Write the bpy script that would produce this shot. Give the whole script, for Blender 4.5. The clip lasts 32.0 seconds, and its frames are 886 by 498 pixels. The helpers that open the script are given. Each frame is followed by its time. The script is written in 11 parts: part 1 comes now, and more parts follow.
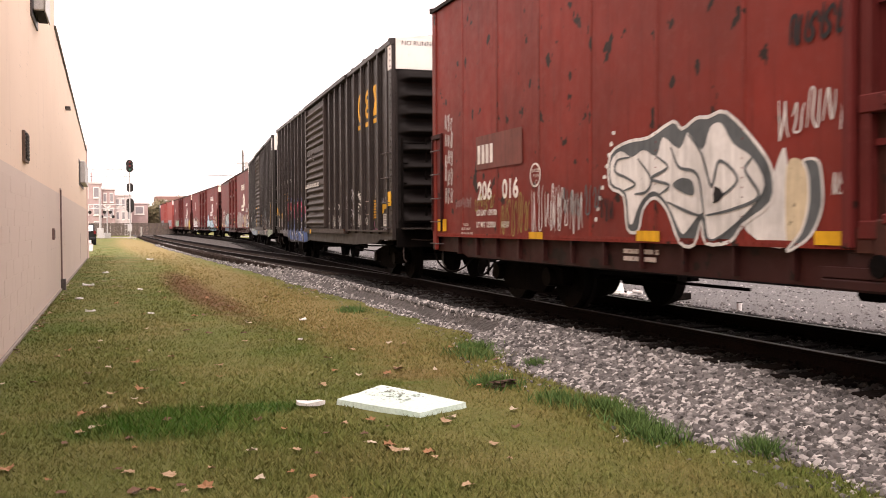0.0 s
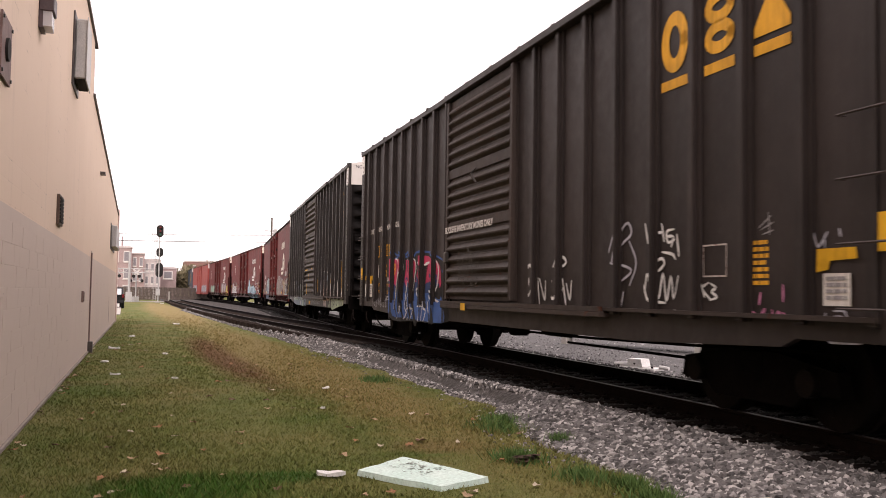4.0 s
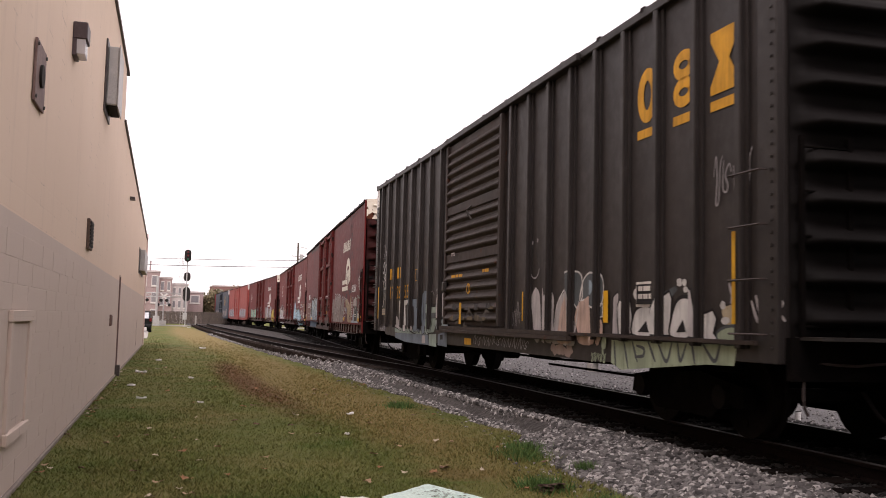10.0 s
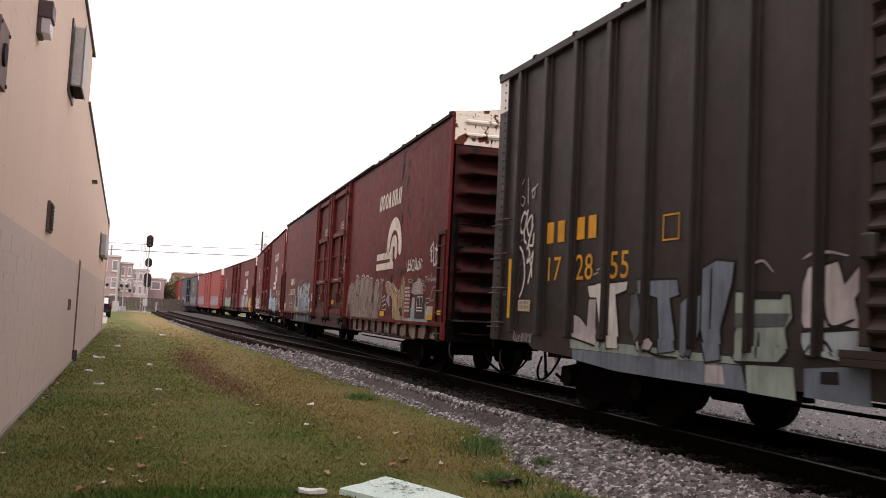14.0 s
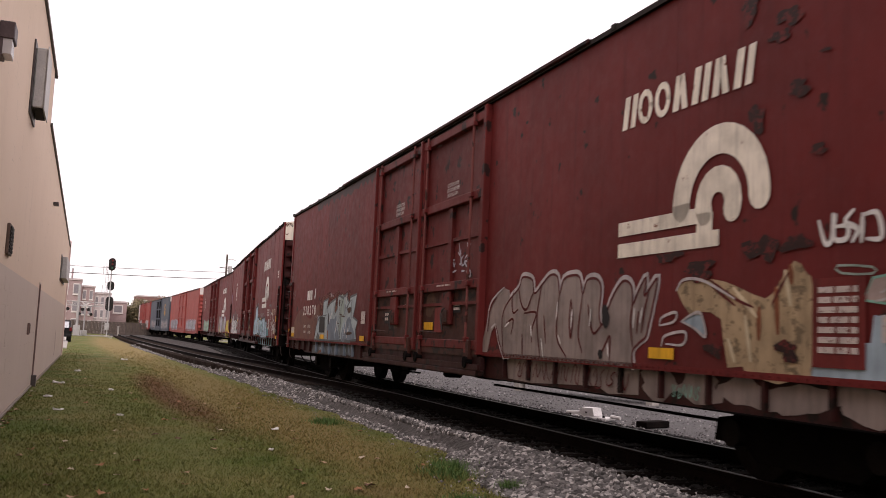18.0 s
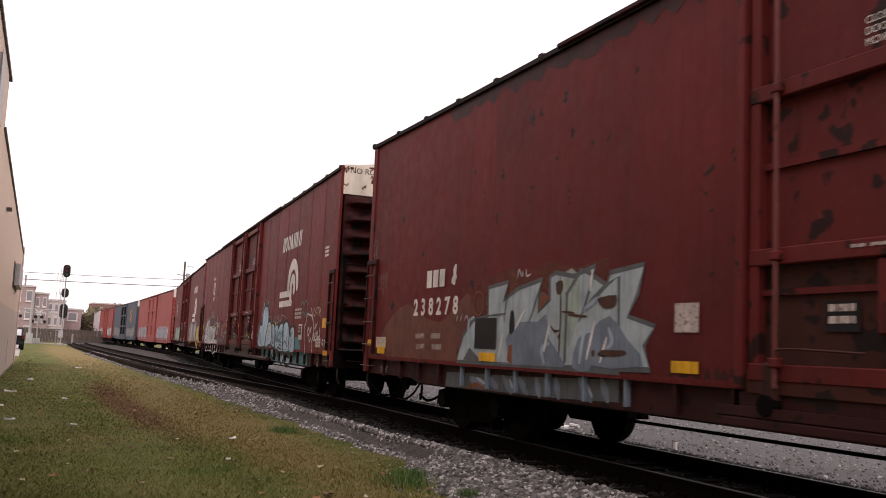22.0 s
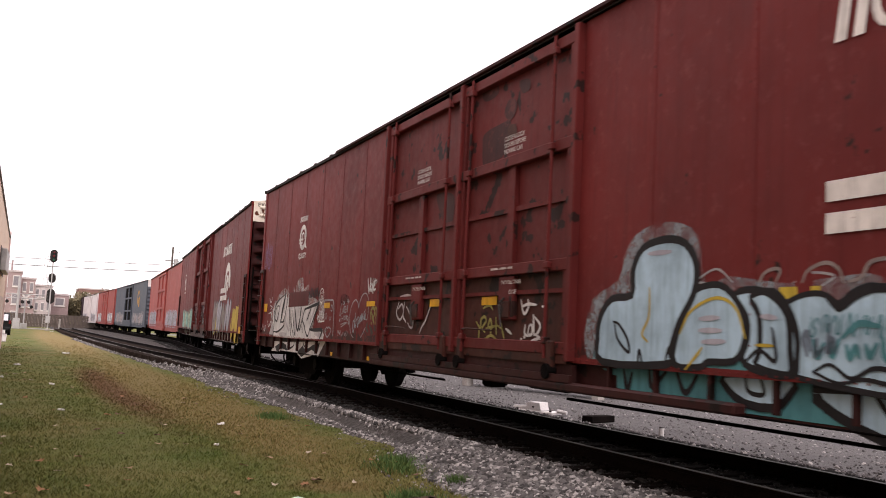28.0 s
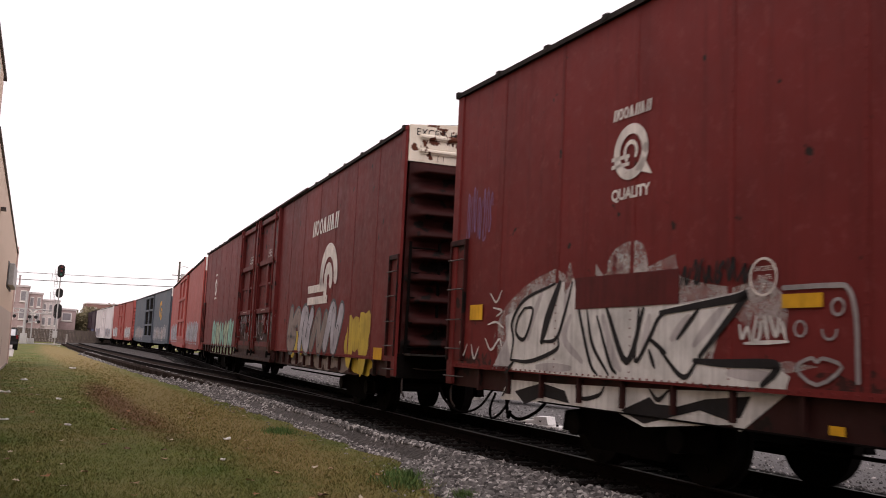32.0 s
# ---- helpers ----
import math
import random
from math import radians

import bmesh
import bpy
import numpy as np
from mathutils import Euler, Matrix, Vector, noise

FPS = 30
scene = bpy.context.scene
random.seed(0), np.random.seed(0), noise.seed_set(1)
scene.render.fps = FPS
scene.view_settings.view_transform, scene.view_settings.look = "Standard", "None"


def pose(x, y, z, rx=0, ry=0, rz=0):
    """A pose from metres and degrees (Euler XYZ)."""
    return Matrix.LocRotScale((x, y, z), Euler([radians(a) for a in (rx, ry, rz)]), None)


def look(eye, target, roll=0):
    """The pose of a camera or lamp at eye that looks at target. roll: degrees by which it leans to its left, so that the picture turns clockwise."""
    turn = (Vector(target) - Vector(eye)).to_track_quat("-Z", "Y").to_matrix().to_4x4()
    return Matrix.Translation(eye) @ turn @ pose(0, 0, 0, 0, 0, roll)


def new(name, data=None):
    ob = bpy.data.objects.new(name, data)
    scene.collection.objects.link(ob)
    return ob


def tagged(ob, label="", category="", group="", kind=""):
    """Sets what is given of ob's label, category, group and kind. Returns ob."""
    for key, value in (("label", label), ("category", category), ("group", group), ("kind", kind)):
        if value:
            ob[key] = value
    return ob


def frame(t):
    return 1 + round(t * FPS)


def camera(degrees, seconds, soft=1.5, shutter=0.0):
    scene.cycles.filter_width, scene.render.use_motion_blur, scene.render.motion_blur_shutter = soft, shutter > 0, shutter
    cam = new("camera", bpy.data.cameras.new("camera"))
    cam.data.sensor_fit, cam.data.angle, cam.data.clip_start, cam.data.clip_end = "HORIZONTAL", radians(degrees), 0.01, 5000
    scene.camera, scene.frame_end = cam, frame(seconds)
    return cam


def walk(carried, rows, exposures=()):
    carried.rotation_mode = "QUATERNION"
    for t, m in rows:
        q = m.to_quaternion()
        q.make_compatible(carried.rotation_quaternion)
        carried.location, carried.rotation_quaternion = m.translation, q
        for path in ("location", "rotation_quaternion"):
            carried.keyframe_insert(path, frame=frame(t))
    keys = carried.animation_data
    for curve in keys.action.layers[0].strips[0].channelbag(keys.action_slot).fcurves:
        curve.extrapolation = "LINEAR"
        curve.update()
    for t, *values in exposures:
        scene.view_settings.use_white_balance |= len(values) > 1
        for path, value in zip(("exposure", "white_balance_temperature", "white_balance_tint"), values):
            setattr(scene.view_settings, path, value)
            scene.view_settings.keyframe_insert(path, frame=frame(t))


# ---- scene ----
CLOUD = 1.15
# the camera's own exposure and white balance: bright and warm at first, then swaying a little with what fills the view
EXPOSURES = ((0, 1.3, 7320, 24), (1.5, 1.25, 7320, 24), (2.5, 1.16, 7220, 24), (3, 1.1, 7150, 24), (3.5, 0.95, 7050, 23), (5.5, 0.4, 6770, 23), (10, 0.42, 6770, 23), (12, 0.58, 6770, 23), (13.5, 0.45, 6770, 23), (16, 0.25, 6770, 24),
             (19, 0.22, 6820, 24), (21, 0.22, 6820, 24), (24, 0.2, 6820, 23), (25.5, 0.3, 6770, 23), (28, 0.6, 6770, 23), (29.5, 0.4, 6770, 23), (31, 0.15, 6770, 23), (32, 0.12, 6770, 23))
cam = camera(51.1, 32.0, soft=0.9, shutter=0.4)
EYE = (0.0, 0.0, 1.6)
# seconds, tilt, lean and turn in degrees of the hand-held camera
PATH = [
    (0, 88.46, 0.28, -20.54),
    (0.5, 87.93, 0.91, -19.55),
    (1, 87.74, 1.01, -18.20),
    (1.5, 88.56, 0.92, -17.98),
    (2, 89.37, 0.82, -18.57),
    (2.5, 89.76, 0.12, -18.40),
    (3, 91.21, -0.58, -18.15),
    (3.5, 92.39, -0.96, -19.02),
    (5.5, 93.22, -1.49, -18.22),
    (6, 93.11, -1.24, -17.46),
    (6.5, 93.21, -0.73, -17.11),
    (7, 93.52, -1.11, -17.00),
    (7.5, 93.46, -1.27, -16.60),
    (8, 93.58, -0.98, -16.56),
    (8.5, 93.80, -1.27, -16.81),
    (9, 93.75, -1.35, -16.67),
    (9.5, 93.81, -1.41, -16.76),
    (10, 94.40, -1.37, -17.41),
    (10.5, 94.55, -1.38, -17.94),
    (11, 94.35, -1.41, -17.76),
    (11.5, 93.93, -1.83, -17.57),
    (12, 93.71, -2.30, -17.50),
    (12.5, 93.80, -2.57, -17.46),
    (13, 93.71, -2.63, -17.96),
    (13.5, 93.78, -2.58, -19.08),
    (15.5, 95.07, -3.25, -20.53),
    (16, 95.26, -3.40, -20.78),
    (16.5, 95.42, -3.55, -20.95),
    (17, 95.59, -3.20, -21.21),
    (17.5, 95.61, -2.71, -21.43),
    (18, 95.59, -2.64, -21.77),
    (18.5, 95.55, -2.62, -22.01),
    (19, 95.37, -2.30, -22.41),
    (19.5, 95.45, -2.70, -22.89),
    (20, 95.71, -2.68, -23.33),
    (20.5, 95.77, -2.74, -23.59),
    (21, 95.95, -2.64, -23.70),
    (21.5, 96.13, -2.54, -23.99),
    (22, 96.21, -2.68, -24.23),
    (22.5, 96.19, -2.84, -24.40),
    (23, 95.98, -2.92, -24.41),
    (23.5, 95.77, -2.81, -24.08),
    (24, 95.62, -2.64, -23.78),
    (24.5, 95.58, -2.78, -23.62),
    (25, 95.47, -2.68, -23.79),
    (25.5, 95.72, -2.80, -24.45),
    (27.5, 95.16, -2.43, -24.83),
    (28, 95.42, -2.86, -24.94),
    (28.5, 95.70, -2.89, -24.96),
    (29, 95.99, -3.06, -24.88),
    (29.5, 96.08, -3.07, -24.74),
    (30, 96.11, -3.05, -24.60),
    (30.5, 96.19, -2.96, -24.50),
    (31, 96.21, -2.90, -24.43),
    (31.5, 96.24, -2.93, -24.43),
    (32, 96.27, -2.76, -24.54),
]
walk(cam, [(t, pose(*EYE, rx, ry, rz)) for t, rx, ry, rz in PATH],
     exposures=EXPOSURES)
# metres that the train has rolled, every two seconds
ROLLED = (0.0, 6.25, 12.61, 19.03, 25.28, 31.48, 37.63, 43.85, 50.24, 56.57, 62.85, 69.13, 75.47, 81.87, 88.19, 94.5, 100.88)
# ---- sky and light: bright overcast, the sun hidden high behind the building ----
world = bpy.data.worlds.new("overcast_sky")
scene.world = world
world.use_nodes = True
_n, _l = world.node_tree.nodes, world.node_tree.links
_sky = _n.new("ShaderNodeTexSky")
_sky.sky_type = "NISHITA"
_sky.sun_disc = False
_sky.sun_elevation = radians(52)
_sky.sun_rotation = radians(200)
_sky.air_density, _sky.dust_density, _sky.ozone_density = 1.0, 4.0, 1.0
_bg = _n["Background"]
_bg.inputs["Strength"].default_value = 0.10
_cloud = _n.new("ShaderNodeBackground")
_cloud.inputs["Color"].default_value = (1.0, 0.985, 0.97, 1)
_cloud.inputs["Strength"].default_value = CLOUD
_add = _n.new("ShaderNodeMixShader")
_add.inputs[0].default_value = 0.88
_l.new(_sky.outputs[0], _bg.inputs["Color"])
_l.new(_bg.outputs[0], _add.inputs[1])
_l.new(_cloud.outputs[0], _add.inputs[2])
_l.new(_add.outputs[0], _n["World Output"].inputs["Surface"])
sun = new("sun", bpy.data.lights.new("sun", "SUN"))
sun.data.energy, sun.data.angle, sun.data.color = 0.9, radians(35), (1.0, 0.96, 0.9)
sun.matrix_world = look((0, 0, 60), (15, 42, 0))

# ---- the track's line ----
# curvature (1/m) along the near side of the train, by metres ahead of the camera
BEND_AT = (-40.65, 16.26, 40.65, 67.75, 101.63, 135.5, 176.15, 243.9)
BEND = (0.00221, 0.00221, 0.0023, -0.0039, 0.00008, -0.00048, 0.0022, 0.00843)
SIDE, HALF, RAIL_Z, STEP = 5.284, 1.6, 0.42, 0.5
_s = np.arange(-140, 320, STEP)
_k = np.interp(_s, BEND_AT, BEND)
_th = np.concatenate([[0], np.cumsum((_k[1:] + _k[:-1]) / 2 * STEP)])
_th -= np.interp(0, _s, _th)
_mid = (_th[1:] + _th[:-1]) / 2
_x = np.concatenate([[0], np.cumsum(np.sin(_mid) * STEP)])
_y = np.concatenate([[0], np.cumsum(np.cos(_mid) * STEP)])
_x -= np.interp(0, _s, _x)
_y -= np.interp(0, _s, _y)


def track(s, off=0.0):
    """Place and heading of the track at s metres; off: metres to the far side of its centre line."""
    th = float(np.interp(s, _s, _th))
    o = off + HALF
    return (float(np.interp(s, _s, _x)) + SIDE + o * math.cos(th), float(np.interp(s, _s, _y)) - o * math.sin(th), th)


_rt = np.arange(0, 33, 2.0)
_rv = np.gradient(np.array(ROLLED), _rt)


def rolled(t):
    """Metres rolled at t: a smooth curve through ROLLED."""
    i = min(int(t // 2), 15)
    u = (t - _rt[i]) / 2
    p0, p1, m0, m1 = ROLLED[i], ROLLED[i + 1], _rv[i] * 2, _rv[i + 1] * 2
    return (2 * u**3 - 3 * u**2 + 1) * p0 + (u**3 - 2 * u**2 + u) * m0 + (-2 * u**3 + 3 * u**2) * p1 + (u**3 - u**2) * m1


# ---- materials ----
def nodes_of(name):
    m = bpy.data.materials.new(name)
    m.use_nodes = True
    t = m.node_tree
    return m, t.nodes, t.links, t.nodes["Principled BSDF"]


def coords(n, l, scale=(1, 1, 1), rand=True):
    tc = n.new("ShaderNodeTexCoord")
    mp = n.new("ShaderNodeMapping")
    mp.inputs["Scale"].default_value = scale
    l.new(tc.outputs["Object"], mp.inputs["Vector"])
    if rand:
        oi = n.new("ShaderNodeObjectInfo")
        mu = n.new("ShaderNodeMath")
        mu.operation = "MULTIPLY"
        mu.inputs[1].default_value = 37.0
        cb = n.new("ShaderNodeCombineXYZ")
        l.new(oi.outputs["Random"], mu.inputs[0])
        for i in range(3):
            l.new(mu.outputs[0], cb.inputs[i])
        l.new(cb.outputs[0], mp.inputs["Location"])
    return mp.outputs["Vector"]


def noise_at(n, l, vec, scale, detail=4.0, rough=0.6):
    t = n.new("ShaderNodeTexNoise")
    t.inputs["Scale"].default_value = scale
    t.inputs["Detail"].default_value = detail
    t.inputs["Roughness"].default_value = rough
    l.new(vec, t.inputs["Vector"])
    return t.outputs["Fac"]


def ramp(n, l, fac, lo, hi):
    r = n.new("ShaderNodeMapRange")
    r.inputs["From Min"].default_value, r.inputs["From Max"].default_value = lo, hi
    l.new(fac, r.inputs["Value"])
    return r.outputs["Result"]


def mix(n, l, fac, a, b):
    m = n.new("ShaderNodeMix")
    m.data_type = "RGBA"
    for sock, v in ((m.inputs["Factor"], fac), (m.inputs["A"], a), (m.inputs["B"], b)):
        if isinstance(v, (int, float)):
            sock.default_value = v
        elif isinstance(v, tuple):
            sock.default_value = (*v, 1)
        else:
            l.new(v, sock)
    return m.outputs["Result"]


def bump(n, l, b, height, strength, dist=0.01):
    u = n.new("ShaderNodeBump")
    u.inputs["Strength"].default_value, u.inputs["Distance"].default_value = strength, dist
    l.new(height, u.inputs["Height"])
    l.new(u.outputs["Normal"], b.inputs["Normal"])


def surf(name, c1, c2, scale=1.5, rough=0.7, grain=60.0, bumps=0.3, metal=0.0, rand=True, gloss=0.3):
    """A surface of two tones with fine grain."""
    m, n, l, b = nodes_of(name)
    v = coords(n, l, rand=rand)
    col = mix(n, l, ramp(n, l, noise_at(n, l, v, scale), 0.35, 0.65), c1, c2)
    g = noise_at(n, l, v, grain, 3)
    col = mix(n, l, ramp(n, l, g, 0.3, 0.9), col, tuple(x * 0.6 for x in c1))
    l.new(col, b.inputs["Base Color"])
    b.inputs["Roughness"].default_value, b.inputs["Metallic"].default_value = rough, metal
    b.inputs["Specular IOR Level"].default_value = gloss
    bump(n, l, b, g, bumps)
    return m


def car_paint(name, c1, c2, rust=(0.02, 0.012, 0.01), spots=0.66, rough=0.55, streak=0.5, fade=(0.25, 0.2, 0.18), gloss=0.16):
    """Old railcar paint: faded in patches, streaked downwards, with dark rust where it has flaked."""
    m, n, l, b = nodes_of(name)
    v = coords(n, l)
    tall = coords(n, l, (1.0, 3.5, 0.22))
    col = mix(n, l, ramp(n, l, noise_at(n, l, v, 0.45), 0.35, 0.7), c1, c2)
    st = ramp(n, l, noise_at(n, l, tall, 2.2, 6, 0.65), 0.5, 0.8)
    sm = n.new("ShaderNodeMath")
    sm.operation = "MULTIPLY"
    sm.inputs[1].default_value = streak
    l.new(st, sm.inputs[0])
    col = mix(n, l, sm.outputs[0], col, tuple(x * 0.5 for x in c1))
    dust = ramp(n, l, noise_at(n, l, v, 7.0, 6, 0.7), 0.55, 1.1)
    col = mix(n, l, dust, col, fade)
    sp = ramp(n, l, noise_at(n, l, v, 3.3, 3, 0.55), spots, spots + 0.035)
    col = mix(n, l, sp, col, rust)
    l.new(col, b.inputs["Base Color"])
    rr = n.new("ShaderNodeMapRange")
    rr.inputs["To Min"].default_value, rr.inputs["To Max"].default_value = rough - 0.12, rough + 0.25
    l.new(noise_at(n, l, v, 5.0), rr.inputs["Value"])
    l.new(rr.outputs["Result"], b.inputs["Roughness"])
    b.inputs["Specular IOR Level"].default_value = gloss
    bump(n, l, b, noise_at(n, l, v, 14.0, 5), 0.25, 0.006)
    return m


def worn(name, c, chip=(0.1, 0.025, 0.02), cut=0.62, rough=0.6, scale=9.0, dirty=0.55):
    """Sprayed or stencilled paint, worn through in small chips."""
    m, n, l, b = nodes_of(name)
    v = coords(n, l, rand=False)
    col = mix(n, l, ramp(n, l, noise_at(n, l, v, 2.0, 5), 0.4, 0.75), c, tuple(x * dirty for x in c))
    run = ramp(n, l, noise_at(n, l, coords(n, l, (1.0, 5.0, 0.35), False), 2.6, 6, 0.7), 0.48, 0.85)
    col = mix(n, l, run, col, tuple(x * dirty * 0.62 for x in c))
    col = mix(n, l, ramp(n, l, noise_at(n, l, v, 34.0, 4, 0.75), 0.55, 0.9), col, tuple(x * 0.75 + 0.02 for x in c))
    col = mix(n, l, ramp(n, l, noise_at(n, l, v, scale, 5, 0.7), cut, cut + 0.05), col, chip)
    l.new(col, b.inputs["Base Color"])
    b.inputs["Roughness"].default_value = rough
    b.inputs["Specular IOR Level"].default_value = 0.2
    return m


RED = car_paint("oxide_red_paint", (0.135, 0.0160, 0.0155), (0.080, 0.0115, 0.0112), spots=0.672, streak=0.75, fade=(0.145, 0.034, 0.032))
RED_PINK = car_paint("chalky_oxide_red_paint", (0.162, 0.0205, 0.0192), (0.102, 0.0152, 0.0146), spots=0.69, streak=0.7, fade=(0.24, 0.075, 0.07))
RED_BRIGHT = car_paint("weathered_red_paint", (0.200, 0.024, 0.0165), (0.120, 0.021, 0.016), spots=0.635, streak=0.8, fade=(0.19, 0.06, 0.05))
RED_FADED = car_paint("sun_bleached_red_paint", (0.36, 0.08, 0.068), (0.28, 0.06, 0.052), spots=0.75, fade=(0.4, 0.18, 0.16))
BLACK = car_paint("black_paint", (0.0185, 0.0140, 0.0132), (0.032, 0.024, 0.0225), spots=0.8, rough=0.5, streak=0.6, fade=(0.05, 0.042, 0.04), gloss=0.24)
BLACK_WORN = car_paint("greyed_black_paint", (0.019, 0.0155, 0.0148), (0.033, 0.0268, 0.0255), spots=0.8, rough=0.48, streak=0.6, fade=(0.065, 0.056, 0.053), gloss=0.32)
BLACK_DOOR = car_paint("sooty_brown_black_paint", (0.0494, 0.0358, 0.0312), (0.0312, 0.0247, 0.0228), rust=(0.06, 0.022, 0.012), spots=0.66, fade=(0.09, 0.068, 0.055))
DOOR_RED = car_paint("rust_streaked_door_paint", (0.125, 0.0175, 0.0165), (0.085, 0.014, 0.013), rust=(0.022, 0.009, 0.008), spots=0.60, streak=0.75, fade=(0.15, 0.045, 0.04))
DOOR_LOW = car_paint("grease_browned_door_paint", (0.062, 0.019, 0.014), (0.034, 0.014, 0.011), rust=(0.013, 0.008, 0.007), spots=0.57, streak=0.7, fade=(0.12, 0.05, 0.035))
BAR_RED = car_paint("scuffed_locking_bar_paint", (0.17, 0.055, 0.05), (0.11, 0.03, 0.028), rust=(0.05, 0.02, 0.016), spots=0.6, fade=(0.26, 0.14, 0.12))
BLUE_GREY = car_paint("blue_grey_paint", (0.075, 0.09, 0.115), (0.1, 0.11, 0.13), spots=0.8, fade=(0.2, 0.2, 0.2))
WHITE_CAR = car_paint("dirty_white_paint", (0.72, 0.66, 0.66), (0.62, 0.56, 0.56), rust=(0.2, 0.12, 0.1), spots=0.78, fade=(0.5, 0.42, 0.4))
DARK_CAR = car_paint("dark_purple_brown_paint", (0.05, 0.03, 0.045), (0.07, 0.04, 0.05), spots=0.8)
RUSTY_WHITE = car_paint("rusted_white_paint", (0.78, 0.72, 0.62), (0.66, 0.58, 0.47), rust=(0.10, 0.03, 0.015), spots=0.57, streak=0.7, fade=(0.5, 0.3, 0.18))
CLEAN_WHITE = car_paint("grimy_white_paint", (0.74, 0.71, 0.68), (0.62, 0.58, 0.55), rust=(0.3, 0.2, 0.15), spots=0.78, streak=0.3, fade=(0.5, 0.45, 0.4))
RUST_RUN = worn("rust_runs", (0.075, 0.022, 0.012), (0.03, 0.012, 0.01), 0.6)
# darker copies of the side paints: shade between cars is put into the colour
END_RED = car_paint("shade_darkened_red_paint", (0.036, 0.0072, 0.0068), (0.024, 0.006, 0.0058), rust=(0.006, 0.004, 0.0038), spots=0.56, fade=(0.05, 0.018, 0.016), gloss=0.1)
END_BLACK = car_paint("shade_darkened_black_paint", (0.007, 0.006, 0.006), (0.011, 0.0092, 0.0092), spots=0.8, fade=(0.016, 0.014, 0.0135), gloss=0.07)
ROOFDARK = surf("sooty_roof_steel", (0.022, 0.018, 0.017), (0.04, 0.032, 0.03), 3.0, 0.8, 40, 0.3, gloss=0.1)
SILL = car_paint("grimy_sill_paint", (0.040, 0.0105, 0.0095), (0.026, 0.009, 0.0085), rust=(0.012, 0.007, 0.006), spots=0.58, fade=(0.07, 0.028, 0.024))
# under-car shade is put into the near-black gear and wheel colours
UNDER = surf("near_black_metal", (0.0045, 0.004, 0.004), (0.009, 0.007, 0.0065), 3.0, 0.95, 40, 0.4, gloss=0.03)
STEEL = surf("greasy_steel", (0.05, 0.045, 0.042), (0.09, 0.08, 0.075), 4.0, 0.5, 50, 0.3, 0.6)
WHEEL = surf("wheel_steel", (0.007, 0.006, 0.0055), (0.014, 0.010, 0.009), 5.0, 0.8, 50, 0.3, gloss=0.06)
GRAB = surf("handrail_iron", (0.04, 0.03, 0.03), (0.07, 0.05, 0.045), 8.0, 0.6, 60, 0.2)
YELLOW = worn("reflective_yellow", (0.78, 0.42, 0.02), (0.2, 0.1, 0.02), 0.7)
LOGO_YELLOW = worn("faded_yellow_lettering", (0.72, 0.36, 0.03), (0.1, 0.07, 0.03), 0.68)
LETTER = worn("white_lettering", (0.78, 0.74, 0.70), (0.2, 0.06, 0.05), 0.66)
LETTER_DIM = worn("worn_white_lettering", (0.55, 0.48, 0.45), (0.12, 0.05, 0.045), 0.56, scale=22)
LOGO_RUSTY = worn("rust_stained_white", (0.80, 0.74, 0.64), (0.16, 0.05, 0.02), 0.63, scale=5)
SPRAY = {k: worn("spray_" + k, c, tuple(x * 0.35 for x in c), cut) for k, c, cut in (
    ("white", (0.70, 0.69, 0.68), 0.68), ("grey", (0.34, 0.32, 0.33), 0.66), ("dark", (0.015, 0.014, 0.016), 0.8), ("slate", (0.10, 0.115, 0.125), 0.7),
    ("silver", (0.27, 0.22, 0.205), 0.7), ("tan", (0.42, 0.33, 0.31), 0.68), ("red", (0.56, 0.045, 0.12), 0.72), ("blue", (0.045, 0.12, 0.36), 0.72),
    ("navy", (0.02, 0.045, 0.14), 0.75), ("pale", (0.42, 0.60, 0.72), 0.75), ("fog", (0.37, 0.45, 0.48), 0.7), ("haze", (0.17, 0.215, 0.27), 0.7), ("ice", (0.34, 0.44, 0.52), 0.68), ("teal", (0.08, 0.27, 0.30), 0.7),
    ("green", (0.42, 0.50, 0.36), 0.68), ("cream", (0.62, 0.52, 0.36), 0.62), ("yellow", (0.55, 0.40, 0.05), 0.66), ("pink", (0.55, 0.2, 0.35), 0.66),
    ("purple", (0.25, 0.16, 0.36), 0.6), ("olive", (0.30, 0.27, 0.08), 0.6), ("maroon", (0.10, 0.012, 0.012), 0.8), ("peach", (0.62, 0.45, 0.38), 0.7),
    ("orange", (0.22, 0.075, 0.035), 0.6), ("mint", (0.25, 0.5, 0.42), 0.6), ("lilac", (0.45, 0.44, 0.5), 0.66), ("rust", (0.07, 0.032, 0.02), 0.72), ("dust", (0.065, 0.055, 0.045), 0.6), ("scraped", (0.42, 0.31, 0.19), 0.54), ("mintgrey", (0.30, 0.38, 0.34), 0.64), ("chalk", (0.50, 0.47, 0.48), 0.7))}


def overspray(name, c, most):
    """The thin speckled edge of sprayed paint, through which the steel shows."""
    m, n, l, b = nodes_of(name)
    v = coords(n, l, rand=False)
    b.inputs["Base Color"].default_value = (*c, 1)
    b.inputs["Roughness"].default_value = 0.7
    cut = ramp(n, l, noise_at(n, l, v, 3.2, 6, 0.8), 0.36, 0.66)
    mu = n.new("ShaderNodeMath")
    mu.operation = "MULTIPLY"
    mu.inputs[1].default_value = most
    l.new(cut, mu.inputs[0])
    l.new(mu.outputs[0], b.inputs["Alpha"])
    return m


